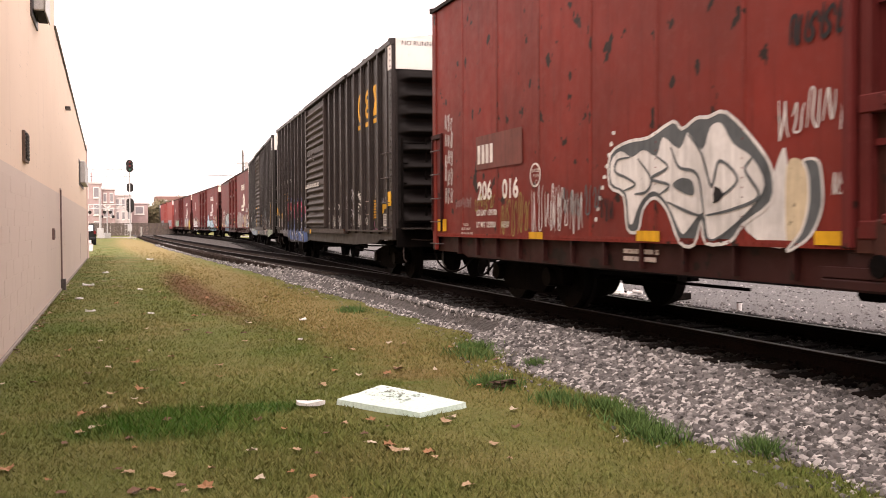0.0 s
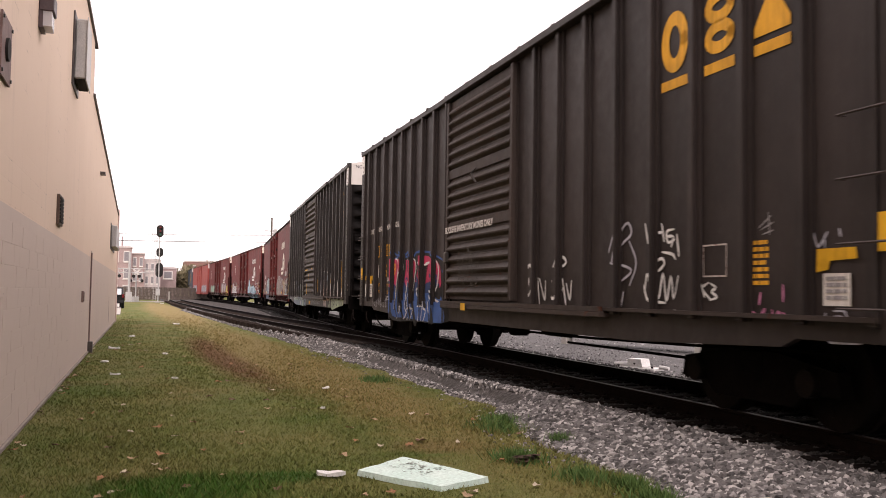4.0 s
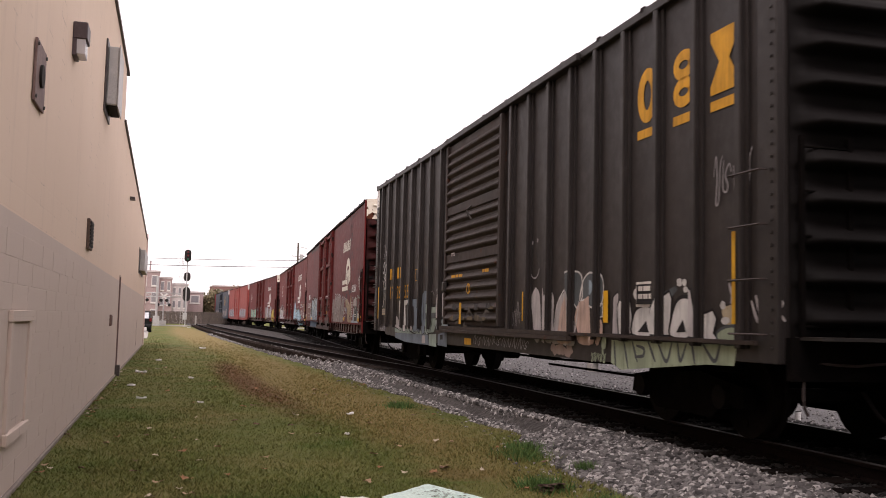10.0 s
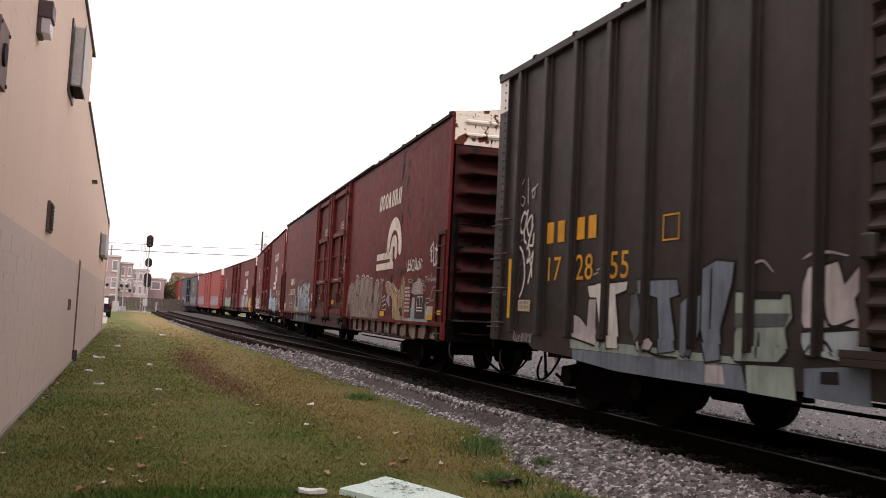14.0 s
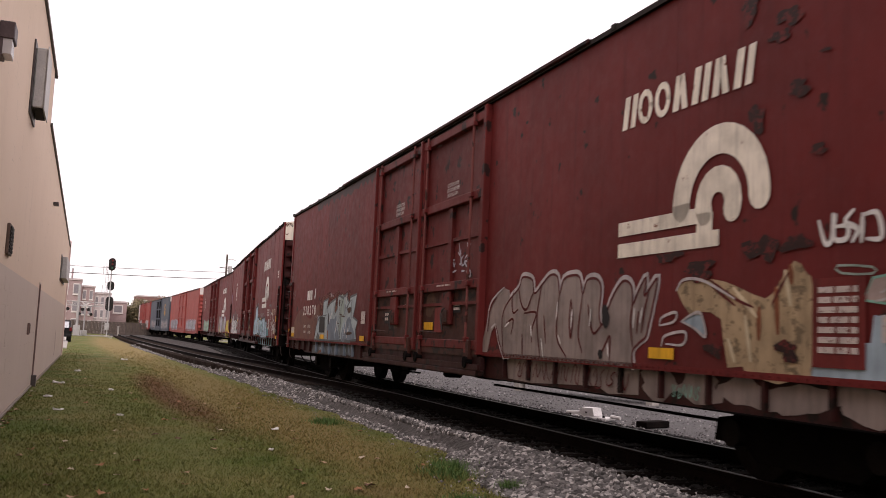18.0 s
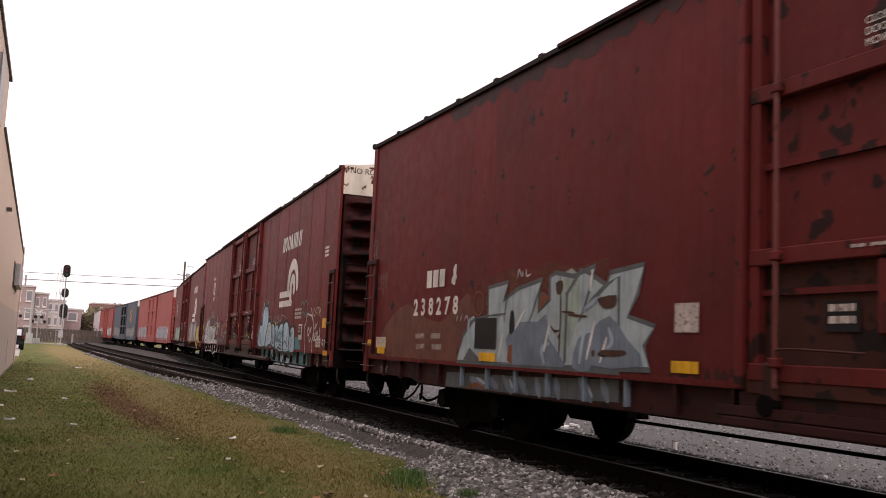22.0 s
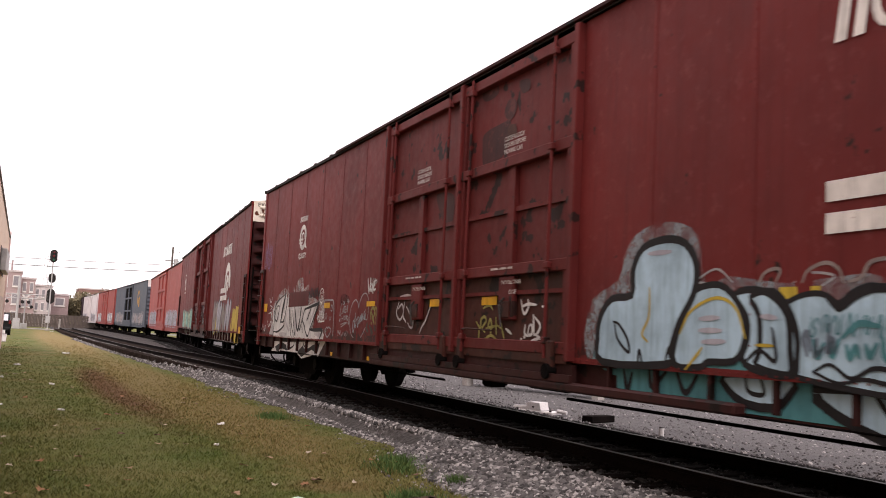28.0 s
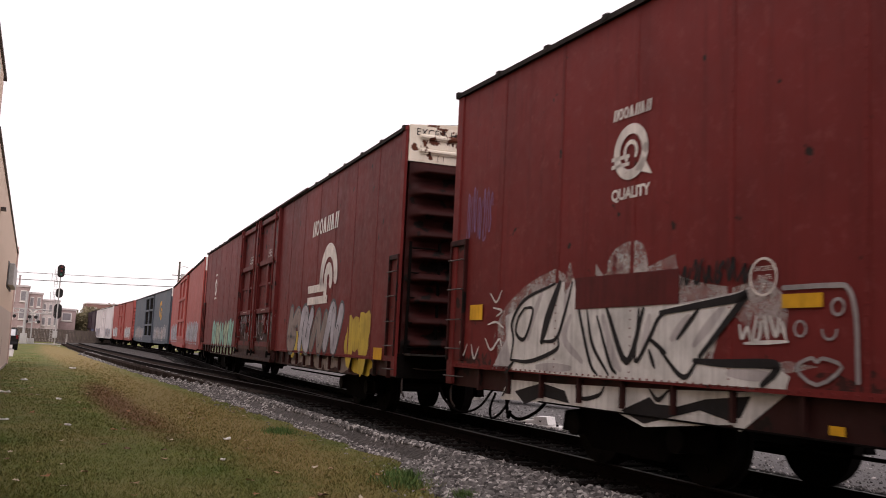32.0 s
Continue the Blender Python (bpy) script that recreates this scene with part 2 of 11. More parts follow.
SPRAY["mist"] = overspray("white_overspray", (0.6, 0.58, 0.57), 0.75)
SPRAY["rustmist"] = overspray("rusty_overspray", (0.16, 0.055, 0.03), 0.7)
SPRAY["darkmist"] = overspray("black_overspray", (0.016, 0.012, 0.012), 0.85)
SPRAY["bluemist"] = overspray("blue_grey_overspray", (0.28, 0.33, 0.36), 0.8)


# ---- mesh helpers ----
def part(name, bm, material, parent=None, label="", smooth=False):
    me = bpy.data.meshes.new(name)
    bm.to_mesh(me)
    bm.free()
    me.materials.append(material)
    if smooth:
        me.polygons.foreach_set("use_smooth", [True] * len(me.polygons))
    ob = new(name, me)
    ob.parent = parent
    if label:
        tagged(ob, label)
    return ob


def again(ob, m=None):
    """Another part on the same mesh under the same parent."""
    o = ob.copy()
    scene.collection.objects.link(o)
    if m is not None:
        o.matrix_basis = m
    return o


def box(x0, x1, y0, y1, z0, z1, bm=None, bevel=0.0):
    bm = bm if bm is not None else bmesh.new()
    m = Matrix.Translation(((x0 + x1) / 2, (y0 + y1) / 2, (z0 + z1) / 2)) @ Matrix.Diagonal((x1 - x0, y1 - y0, z1 - z0, 1))
    r = bmesh.ops.create_cube(bm, size=1, matrix=m)
    if bevel:
        edges = list({e for v in r["verts"] for e in v.link_edges})
        bmesh.ops.bevel(bm, geom=edges, offset=bevel, segments=1, affect="EDGES")
    return bm


def rod(p0, p1, r, n=8, bm=None, r1=None):
    bm = bm if bm is not None else bmesh.new()
    p0, p1 = Vector(p0), Vector(p1)
    d = p1 - p0
    q = d.to_track_quat("Z", "Y").to_matrix().to_4x4()
    bmesh.ops.create_cone(bm, cap_ends=True, segments=n, radius1=r, radius2=r if r1 is None else r1, depth=d.length, matrix=Matrix.Translation((p0 + p1) / 2) @ q)
    return bm


def smooth_line(pts, k=6, closed=False):
    """A Catmull-Rom curve through points of any dimension."""
    p = [np.array(q, float) for q in pts]
    ext = [p[-1], *p, p[0], p[1]] if closed else [2 * p[0] - p[1], *p, 2 * p[-1] - p[-2]]
    out = []
    for i in range(1, len(ext) - 2):
        a, b, c, d = ext[i - 1:i + 3]
        for j in range(k):
            u = j / k
            out.append(0.5 * (2 * b + (c - a) * u + (2 * a - 5 * b + 4 * c - d) * u * u + (3 * b - a - 3 * c + d) * u**3))
    if not closed:
        out.append(p[-1])
    return out


def tube(pts, r, n=6, bm=None, k=5):
    bm = bm if bm is not None else bmesh.new()
    line = [Vector(q) for q in (smooth_line(pts, k) if k > 1 else pts)]
    prev = None
    for i, q in enumerate(line):
        d = (line[min(i + 1, len(line) - 1)] - line[max(i - 1, 0)]).normalized()
        side = d.orthogonal() if abs(d.z) > 0.95 else d.cross(Vector((0, 0, 1))).normalized()
        up = side.cross(d).normalized()
        side = side.normalized()
        ring = [bm.verts.new(q + r * (math.cos(2 * math.pi * j / n) * side + math.sin(2 * math.pi * j / n) * up)) for j in range(n)]
        if prev:
            for j in range(n):
                bm.faces.new((prev[j], prev[(j + 1) % n], ring[(j + 1) % n], ring[j]))
        prev = ring
    return bm


def prism(profile, x0, x1, bm=None):
    """A slab from x0 to x1 with an outline of (y, z)."""
    bm = bm if bm is not None else bmesh.new()
    a = [bm.verts.new((x0, y, z)) for y, z in profile]
    b = [bm.verts.new((x1, y, z)) for y, z in profile]
    k = len(profile)
    bm.faces.new(a)
    bm.faces.new(b[::-1])
    for i in range(k):
        bm.faces.new((a[i], b[i], b[(i + 1) % k], a[(i + 1) % k]))
    bmesh.ops.recalc_face_normals(bm, faces=bm.faces)
    return bm


def mesh_of(name, verts, faces, material, smooth=False):
    """An object from arrays of places and of triangles."""
    me = bpy.data.meshes.new(name)
    verts, faces = np.asarray(verts, np.float32), np.asarray(faces, np.int32)
    me.vertices.add(len(verts))
    me.vertices.foreach_set("co", verts.ravel())
    me.loops.add(faces.size)
    me.loops.foreach_set("vertex_index", faces.ravel())
    me.polygons.add(len(faces))
    me.polygons.foreach_set("loop_start", np.arange(0, faces.size, 3, dtype=np.int32))
    me.polygons.foreach_set("use_smooth", np.full(len(faces), smooth))
    me.update(calc_edges=True)
    me.materials.append(material)
    return new(name, me)


def top(name, label, category, group="", at=None, kind=""):
    """An empty at a thing's base."""
    e = new(name)
    if at is not None:
        e.matrix_basis = at
    return tagged(e, label, category, group, kind)
# ---- ground ----
def lawn_material(name, blades):
    """Mown lawn: green with straw-coloured and bare brown patches; blades vary one by one."""
    m, n, l, b = nodes_of(name)
    v = coords(n, l, rand=False)
    green = mix(n, l, ramp(n, l, noise_at(n, l, v, 0.55, 5), 0.35, 0.65), (0.088, 0.127, 0.027), (0.185, 0.176, 0.063))
    straw = ramp(n, l, noise_at(n, l, coords(n, l, (1.0, 0.55, 1), False), 0.33, 6, 0.62), 0.50, 0.74)
    col = mix(n, l, straw, green, (0.225, 0.172, 0.072))
    # darker damp drifts lying across the lawn
    damp = ramp(n, l, noise_at(n, l, coords(n, l, (0.55, 1.1, 1), False), 0.85, 5, 0.6), 0.46, 0.7)
    dm = n.new("ShaderNodeMath")
    dm.operation = "MULTIPLY"
    dm.inputs[1].default_value = 0.3
    l.new(damp, dm.inputs[0])
    col = mix(n, l, dm.outputs[0], col, (0.072, 0.066, 0.021))
    # lush dark-green tuft and worn earth, where they lie on the lawn
    for (cx, cy, rx, ry), tint, lo in (((0.55, 7.75, 0.75, 0.65), (0.035, 0.10, 0.012), 1.1), ((1.3, 8.1, 0.45, 0.3), (0.04, 0.10, 0.015), 1.1), ((2.5, 24.0, 0.85, 9.5), (0.13, 0.068, 0.034), 1.05), ((3.2, 9.3, 0.6, 0.5), (0.16, 0.12, 0.045), 1.0), ((3.6, 24.0, 1.0, 16.0), (0.205, 0.158, 0.062), 1.15), ((3.3, 78.0, 1.7, 44.0), (0.27, 0.205, 0.088), 1.1)):
        mp = n.new("ShaderNodeMapping")
        mp.vector_type = "TEXTURE"
        mp.inputs["Location"].default_value, mp.inputs["Scale"].default_value = (cx, cy, 0), (rx, ry, 100)
        tc = n.new("ShaderNodeTexCoord")
        l.new(tc.outputs["Object"], mp.inputs["Vector"])
        le = n.new("ShaderNodeVectorMath")
        le.operation = "LENGTH"
        l.new(mp.outputs["Vector"], le.inputs[0])
        su = n.new("ShaderNodeMath")
        su.operation = "MULTIPLY_ADD"
        su.inputs[1].default_value = 0.9
        l.new(noise_at(n, l, v, 2.4, 5, 0.7), su.inputs[0])
        l.new(le.outputs["Value"], su.inputs[2])
        col = mix(n, l, ramp(n, l, su.outputs[0], lo + 0.55, lo), col, tint)
    if blades:
        gi = n.new("ShaderNodeNewGeometry")
        col = mix(n, l, ramp(n, l, gi.outputs["Random Per Island"], 0.7, 1.5), col, (0.27, 0.21, 0.095))
        dk = n.new("ShaderNodeMath")
        dk.operation = "FRACT"
        mu = n.new("ShaderNodeMath")
        mu.operation = "MULTIPLY"
        mu.inputs[1].default_value = 17.0
        l.new(gi.outputs["Random Per Island"], mu.inputs[0])
        l.new(mu.outputs[0], dk.inputs[0])
        col = mix(n, l, ramp(n, l, dk.outputs[0], 0.4, 1.4), col, (0.07, 0.095, 0.022))
    else:
        col = mix(n, l, ramp(n, l, noise_at(n, l, v, 26.0, 4, 0.7), 0.45, 0.85), col, (0.07, 0.068, 0.024))
        bump(n, l, b, noise_at(n, l, v, 45.0, 4, 0.7), 0.9, 0.04)
    l.new(col, b.inputs["Base Color"])
    b.inputs["Roughness"].default_value = 0.9
    b.inputs["Specular IOR Level"].default_value = 0.15
    return m


GROUND = lawn_material("mown_lawn", False)
BLADES = lawn_material("grass_blades", True)
bm = bmesh.new()
_gx = [-400, -120, -40, -15, -6, -3, -1.5, 0, 1.5, 3, 4.5, 8, 20, 60, 150, 400]
_gy = [-150, -60, -20, -5, 2, 5, 7, 9, 11, 14, 18, 24, 32, 45, 60, 80, 110, 160, 250, 400, 900]
_gv = [[bm.verts.new((x, y, 0.0 if abs(x) > 5 else 0.012 * math.sin(1.7 * x + 0.4 * y))) for y in _gy] for x in _gx]
for i in range(len(_gx) - 1):
    for j in range(len(_gy) - 1):
        bm.faces.new((_gv[i][j], _gv[i + 1][j], _gv[i + 1][j + 1], _gv[i][j + 1]))
tagged(part("ground", bm, GROUND), "patchy green and straw-brown mown lawn", "ground", kind="structure")

rng = np.random.default_rng(4)


def toe(s):
    """How far the ballast spills towards the lawn."""
    return -np.interp(s, (-5, 4.7, 5.2, 6, 7.4, 8.7, 10.5, 12.3, 13, 14, 14.8, 17.5, 19.5, 22, 25.5, 29.6, 34, 38, 50, 62, 75, 100, 115), (2.6, 2.62, 2.73, 2.95, 2.5, 2.72, 2.5, 1.95, 1.95, 2.25, 2.1, 2.2, 2.25, 2.4, 2.6, 2.85, 3.3, 3.65, 5.0, 6.4, 7.4, 7.7, 6.8)) + 0.1 * np.sin(2.3 * s) * np.sin(0.9 * s + 1)


def shoulder(s):
    """How far the tie ends and the dark ballast round them reach from the main track's centre, the branch's included."""
    return np.interp(s, (-5, 9, 12, 14, 21, 29, 36, 46, 62, 75, 100), (1.2, 1.22, 1.42, 1.66, 1.82, 2.1, 2.75, 3.75, 5.9, 6.9, 7.1))


# grass blades, thinning with distance
_n0 = 420000
_d = 4.3 * (75 / 4.3) ** rng.random(_n0)
_a = np.radians(-16 + 70 * rng.random(_n0))
_px, _py = _d * np.sin(_a), _d * np.cos(_a)
_near = np.interp(_py, _s, _x) + SIDE + HALF
_keep = (rng.random(_n0) < np.interp(_d, (25, 75), (1.0, 0.12))) & (_px > -1.26 + 0.018 * _py) & (_px < _near + toe(_py) + 0.12 + 0.25 * rng.random(_n0) ** 3)
# the foam board lies on the lawn
_keep &= ~((np.abs(_px - 2.53) < 0.42) & (np.abs(_py - 7.8) < 0.5))
_px, _py, _d = _px[_keep], _py[_keep], _d[_keep]
_k0 = len(_px)
_h = (0.016 + 0.022 * rng.random(_k0)) * (1 + 0.5 * (rng.random(_k0) < 0.05))
_tuft = (((_px - 0.55) / 0.75) ** 2 + ((_py - 7.75) / 0.65) ** 2 < 1) | (((_px - 4.3) / 0.4) ** 2 + ((_py - 10.3) / 0.5) ** 2 < 1) | (((_px - 4.0) / 0.35) ** 2 + ((_py - 7.1) / 0.5) ** 2 < 1)
_h = np.where(_tuft, _h * 2.1, _h)
_w = (0.0035 + 0.003 * rng.random(_k0)) * (0.6 + np.minimum(_d, 45) / 10)
_t = rng.random(_k0) * 2 * math.pi
_lean = (rng.random((_k0, 2)) - 0.5) * 2.3 * _h[:, None]
_base = np.stack([_px, _py, np.full(_k0, -0.005)], 1)
_side = np.stack([np.cos(_t) * _w, np.sin(_t) * _w, np.zeros(_k0)], 1)
_tip = _base + np.concatenate([_lean, (_h + 0.005)[:, None]], 1)
_v = np.stack([_base - _side, _base + _side, _tip], 1).reshape(-1, 3)
tagged(mesh_of("grass", _v, np.arange(len(_v)).reshape(-1, 3), BLADES), "short mown grass with dry straw-coloured blades", "grass", kind="stuff")

# ---- ballast, gravel lot and track ----
def gravel_material(name, c1, c2, c3, island, scale=18.0):
    m, n, l, b = nodes_of(name)
    v = coords(n, l, rand=False)
    if island:
        gi = n.new("ShaderNodeNewGeometry")
        f = gi.outputs["Random Per Island"]
        col = mix(n, l, ramp(n, l, f, 0.0, 0.6), c1, c2)
        col = mix(n, l, ramp(n, l, f, 0.72, 0.98), col, c3)
        col = mix(n, l, ramp(n, l, noise_at(n, l, v, 40, 3), 0.5, 0.95), col, tuple(x * 0.6 for x in c2))
    else:
        vo = n.new("ShaderNodeTexVoronoi")
        vo.inputs["Scale"].default_value = scale
        l.new(v, vo.inputs["Vector"])
        hs = n.new("ShaderNodeSeparateColor")
        l.new(vo.outputs["Color"], hs.inputs[0])
        col = mix(n, l, hs.outputs[0], c1, c2)
        col = mix(n, l, ramp(n, l, hs.outputs[1], 0.9, 1.15), col, c3)
        col = mix(n, l, ramp(n, l, noise_at(n, l, v, 0.5, 5), 0.35, 0.75), col, c1)
        bump(n, l, b, vo.outputs["Distance"], 0.8, 0.03)
    l.new(col, b.inputs["Base Color"])
    b.inputs["Roughness"].default_value = 0.9
    return m


STONE = gravel_material("crushed_stone", (0.021, 0.0195, 0.0195), (0.132, 0.124, 0.123), (0.44, 0.42, 0.41), True)
# near-black tones: the shade beneath the train is put into their colour
SHADED_STONE = gravel_material("shade_blackened_stone", (0.006, 0.005, 0.005), (0.011, 0.010, 0.0095), (0.02, 0.018, 0.017), True)
SHADED_BED = surf("shade_blackened_bed", (0.0045, 0.004, 0.004), (0.009, 0.0075, 0.007), 3.0, 0.95, 25, 0.8, rand=False, gloss=0.02)
BED = gravel_material("ballast_bed", (0.03, 0.026, 0.0245), (0.105, 0.094, 0.091), (0.25, 0.23, 0.22), False)
BRANCHBED = gravel_material("dark_branch_ballast", (0.022, 0.017, 0.0155), (0.06, 0.049, 0.045), (0.15, 0.13, 0.12), False)
LOT = gravel_material("gravel_lot", (0.075, 0.071, 0.073), (0.135, 0.125, 0.124), (0.26, 0.245, 0.235), False, 48.0)
# creosote and rust, darkened further for the shade that the train throws
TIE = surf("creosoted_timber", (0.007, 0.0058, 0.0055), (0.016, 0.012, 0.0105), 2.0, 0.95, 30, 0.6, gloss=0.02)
BROWNTIE = surf("greyed_brown_timber", (0.024, 0.0175, 0.015), (0.05, 0.038, 0.033), 2.0, 0.95, 30, 0.6, gloss=0.02)
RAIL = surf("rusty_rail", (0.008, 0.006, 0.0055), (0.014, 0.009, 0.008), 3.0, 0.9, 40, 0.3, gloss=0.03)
RAILTOP = surf("polished_railhead", (0.03, 0.026, 0.024), (0.045, 0.04, 0.038), 2.0, 0.6, 60, 0.1, 0.3)


def sweep(name, section, material, s0, s1, step=2.0, parent=None, closed=False):
    """A section of (offset, height), or a function of s that gives one, drawn along the track."""
    bm = bmesh.new()
    prev = None
    for s in np.arange(s0, s1 + 0.01, step):
        ring = []
        for o, z in (section(s) if callable(section) else section):
            x, y, _ = track(s, o)
            ring.append(bm.verts.new((x, y, z)))
        if prev:
            for i in range(len(ring) if closed else len(ring) - 1):
                bm.faces.new((prev[i], prev[(i + 1) % len(ring)], ring[(i + 1) % len(ring)], ring[i]))
        prev = ring
    bmesh.ops.recalc_face_normals(bm, faces=bm.faces)
    return part(name, bm, material, parent)


BED_Z = 0.235


def bed_height(o, s):
    d = -float(shoulder(s))
    return np.interp(o, (toe(s) - 0.05, min(toe(s) + 0.3, d - 0.16), d - 0.15, d + 0.15, 1.3, 2.4, 3.3), (-0.03, 0.04, 0.205, BED_Z, BED_Z, 0.19, 0.06))


tagged(sweep("ballast", lambda s: [(o, float(bed_height(o, s))) for o in (toe(s) - 0.05, (toe(s) - shoulder(s) - 0.2) / 2, -shoulder(s) - 0.15, -shoulder(s) + 0.15, -0.9, 0, 1.3, 1.8, 2.4, 3.3)], BED, -125, 260, 1.0), "grey crushed-stone ballast bank under the track", "ballast", kind="structure")
# a dark sheet painted where the train shades the bed
tagged(sweep("oily_bed", lambda s: [(-min(shoulder(s), 1.95) - 0.05, BED_Z - 0.03), (-min(shoulder(s), 1.95) + 0.16, BED_Z + 0.004), (1.4, BED_Z + 0.006), (2.35, 0.2), (2.6, 0.15)], SHADED_BED, -125, 260, 1.0), "bed between the rails, blackened for the train's shade", "ballast", kind="structure")
tagged(sweep("branch_bed", lambda s: [(-shoulder(s) - 0.05, BED_Z - 0.035), (-shoulder(s) + 0.16, BED_Z + 0.006), (-1.6, BED_Z + 0.007)], BRANCHBED, 21, 126, 1.0), "dark brown ballast under the branch track", "ballast", kind="structure")
tagged(sweep("gravel_lot", [(3.0, 0.055), (5, 0.07), (8, 0.075), (14, 0.06), (22, 0.05), (40, 0.02)], LOT, -30, 105, 3.0), "flat grey gravel lot beyond the track", "gravel lot", kind="structure")

railway = top("railway_track", "single railway track of rusty rails on dark timber ties", "railway track", kind="structure")
for side in (-1, 1):
    c = side * 0.755
    sec = [(c - 0.07, 0.25), (c - 0.07, 0.265), (c - 0.012, 0.285), (c - 0.012, 0.375), (c - 0.035, 0.385), (c - 0.036, 0.414), (c + 0.036, 0.414), (c + 0.035, 0.385), (c + 0.012, 0.375), (c + 0.012, 0.285), (c + 0.07, 0.265), (c + 0.07, 0.25)]
    r = sweep("rail", sec, RAIL, -125, 260, 1.0, railway, True)
    tagged(sweep("railhead", [(c - 0.033, 0.4145), (c - 0.03, RAIL_Z), (c + 0.03, RAIL_Z), (c + 0.033, 0.4145)], RAILTOP, -125, 260, 1.0, r), "polished running surface")
_tie = None
_plate = None
for i in range(310):
    s = -8 + i * 0.52 + 0.05 * math.sin(i * 7.3)
    x, y, th = track(s, 0.05 * math.sin(i * 3.1))
    m = pose(x, y, 0, 0, 0, -math.degrees(th) + 1.2 * math.sin(i * 5.7))
    if _tie is None:
        b2 = box(-1.32, 1.32, -0.115, 0.115, 0.08, 0.262, bevel=0.012)
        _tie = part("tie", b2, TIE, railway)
        _tie.matrix_basis = m
    else:
        again(_tie, m)
    if s < 34:
        for c in (-0.755, 0.755):
            mp = m @ Matrix.Translation((c, 0, 0))
            if _plate is None:
                b2 = box(-0.17, 0.17, -0.09, 0.09, 0.262, 0.272)
                for q in (-0.1, 0.1):
                    for w in (-0.05, 0.05):
                        box(q - 0.012, q + 0.012, w - 0.012, w + 0.012, 0.272, 0.305, b2)
                _plate = part("tie_plate", b2, RAIL, railway)
                _plate.matrix_basis = mp
            else:
                again(_plate, mp)


# the branch that leaves the main track at a switch and runs along the lawn
BRANCH = [tuple(q) for q in smooth_line([(6.52, 18.6), (6.46, 22), (6.27, 25.3), (6.1, 28), (5.9, 32), (5.68, 37), (5.47, 42), (5.3, 50), (5.2, 62), (5.13, 75), (5.12, 95), (5.25, 110), (5.5, 126)], 6)]
branch = top("branch_track", "branch railway track of worn rails curving away beside the train", "railway track", kind="structure")


def along_branch(name, section, material, parent, start=0.0):
    """A closed section of (offset from the near rail, height) drawn along the branch."""
    bm = bmesh.new()
    prev = None
    for x, y in BRANCH:
        if y < start:
            continue
        ring = [bm.verts.new((x + o, y, z)) for o, z in section]
        if prev:
            for i in range(len(ring)):
                bm.faces.new((prev[i], prev[(i + 1) % len(ring)], ring[(i + 1) % len(ring)], ring[i]))
        prev = ring
    bmesh.ops.recalc_face_normals(bm, faces=bm.faces)
    return part(name, bm, material, parent)


for c, start in ((0.0, 18), (1.51, 33)):
    r = along_branch("rail", [(c - 0.07, 0.25), (c - 0.012, 0.285), (c - 0.012, 0.37), (c - 0.035, 0.382), (c - 0.036, 0.408), (c + 0.036, 0.408), (c + 0.035, 0.382), (c + 0.012, 0.37), (c + 0.012, 0.285), (c + 0.07, 0.25)], RAIL, branch, start)
    tagged(along_branch("railhead", [(c - 0.033, 0.4085), (c - 0.03, 0.413), (c + 0.03, 0.413), (c + 0.033, 0.4085)], RAILTOP, r, start), "worn running surface")
_btie = None
for i in range(165):
    y = 24.5 + 0.58 * i + 0.06 * math.sin(i * 5.3)
    x = float(np.interp(y, [q[1] for q in BRANCH], [q[0] for q in BRANCH]))
    m = pose(x + 0.755 + 0.05 * math.sin(i * 2.9), y, 0.004, 0, 0, 2.0 + 1.2 * math.sin(i * 4.1))
    if _btie is None:
        _btie = part("tie", box(-1.3, 1.3, -0.115, 0.115, 0.08, 0.262, bevel=0.012), BROWNTIE, branch)
        _btie.matrix_basis = m
    else:
        again(_btie, m)


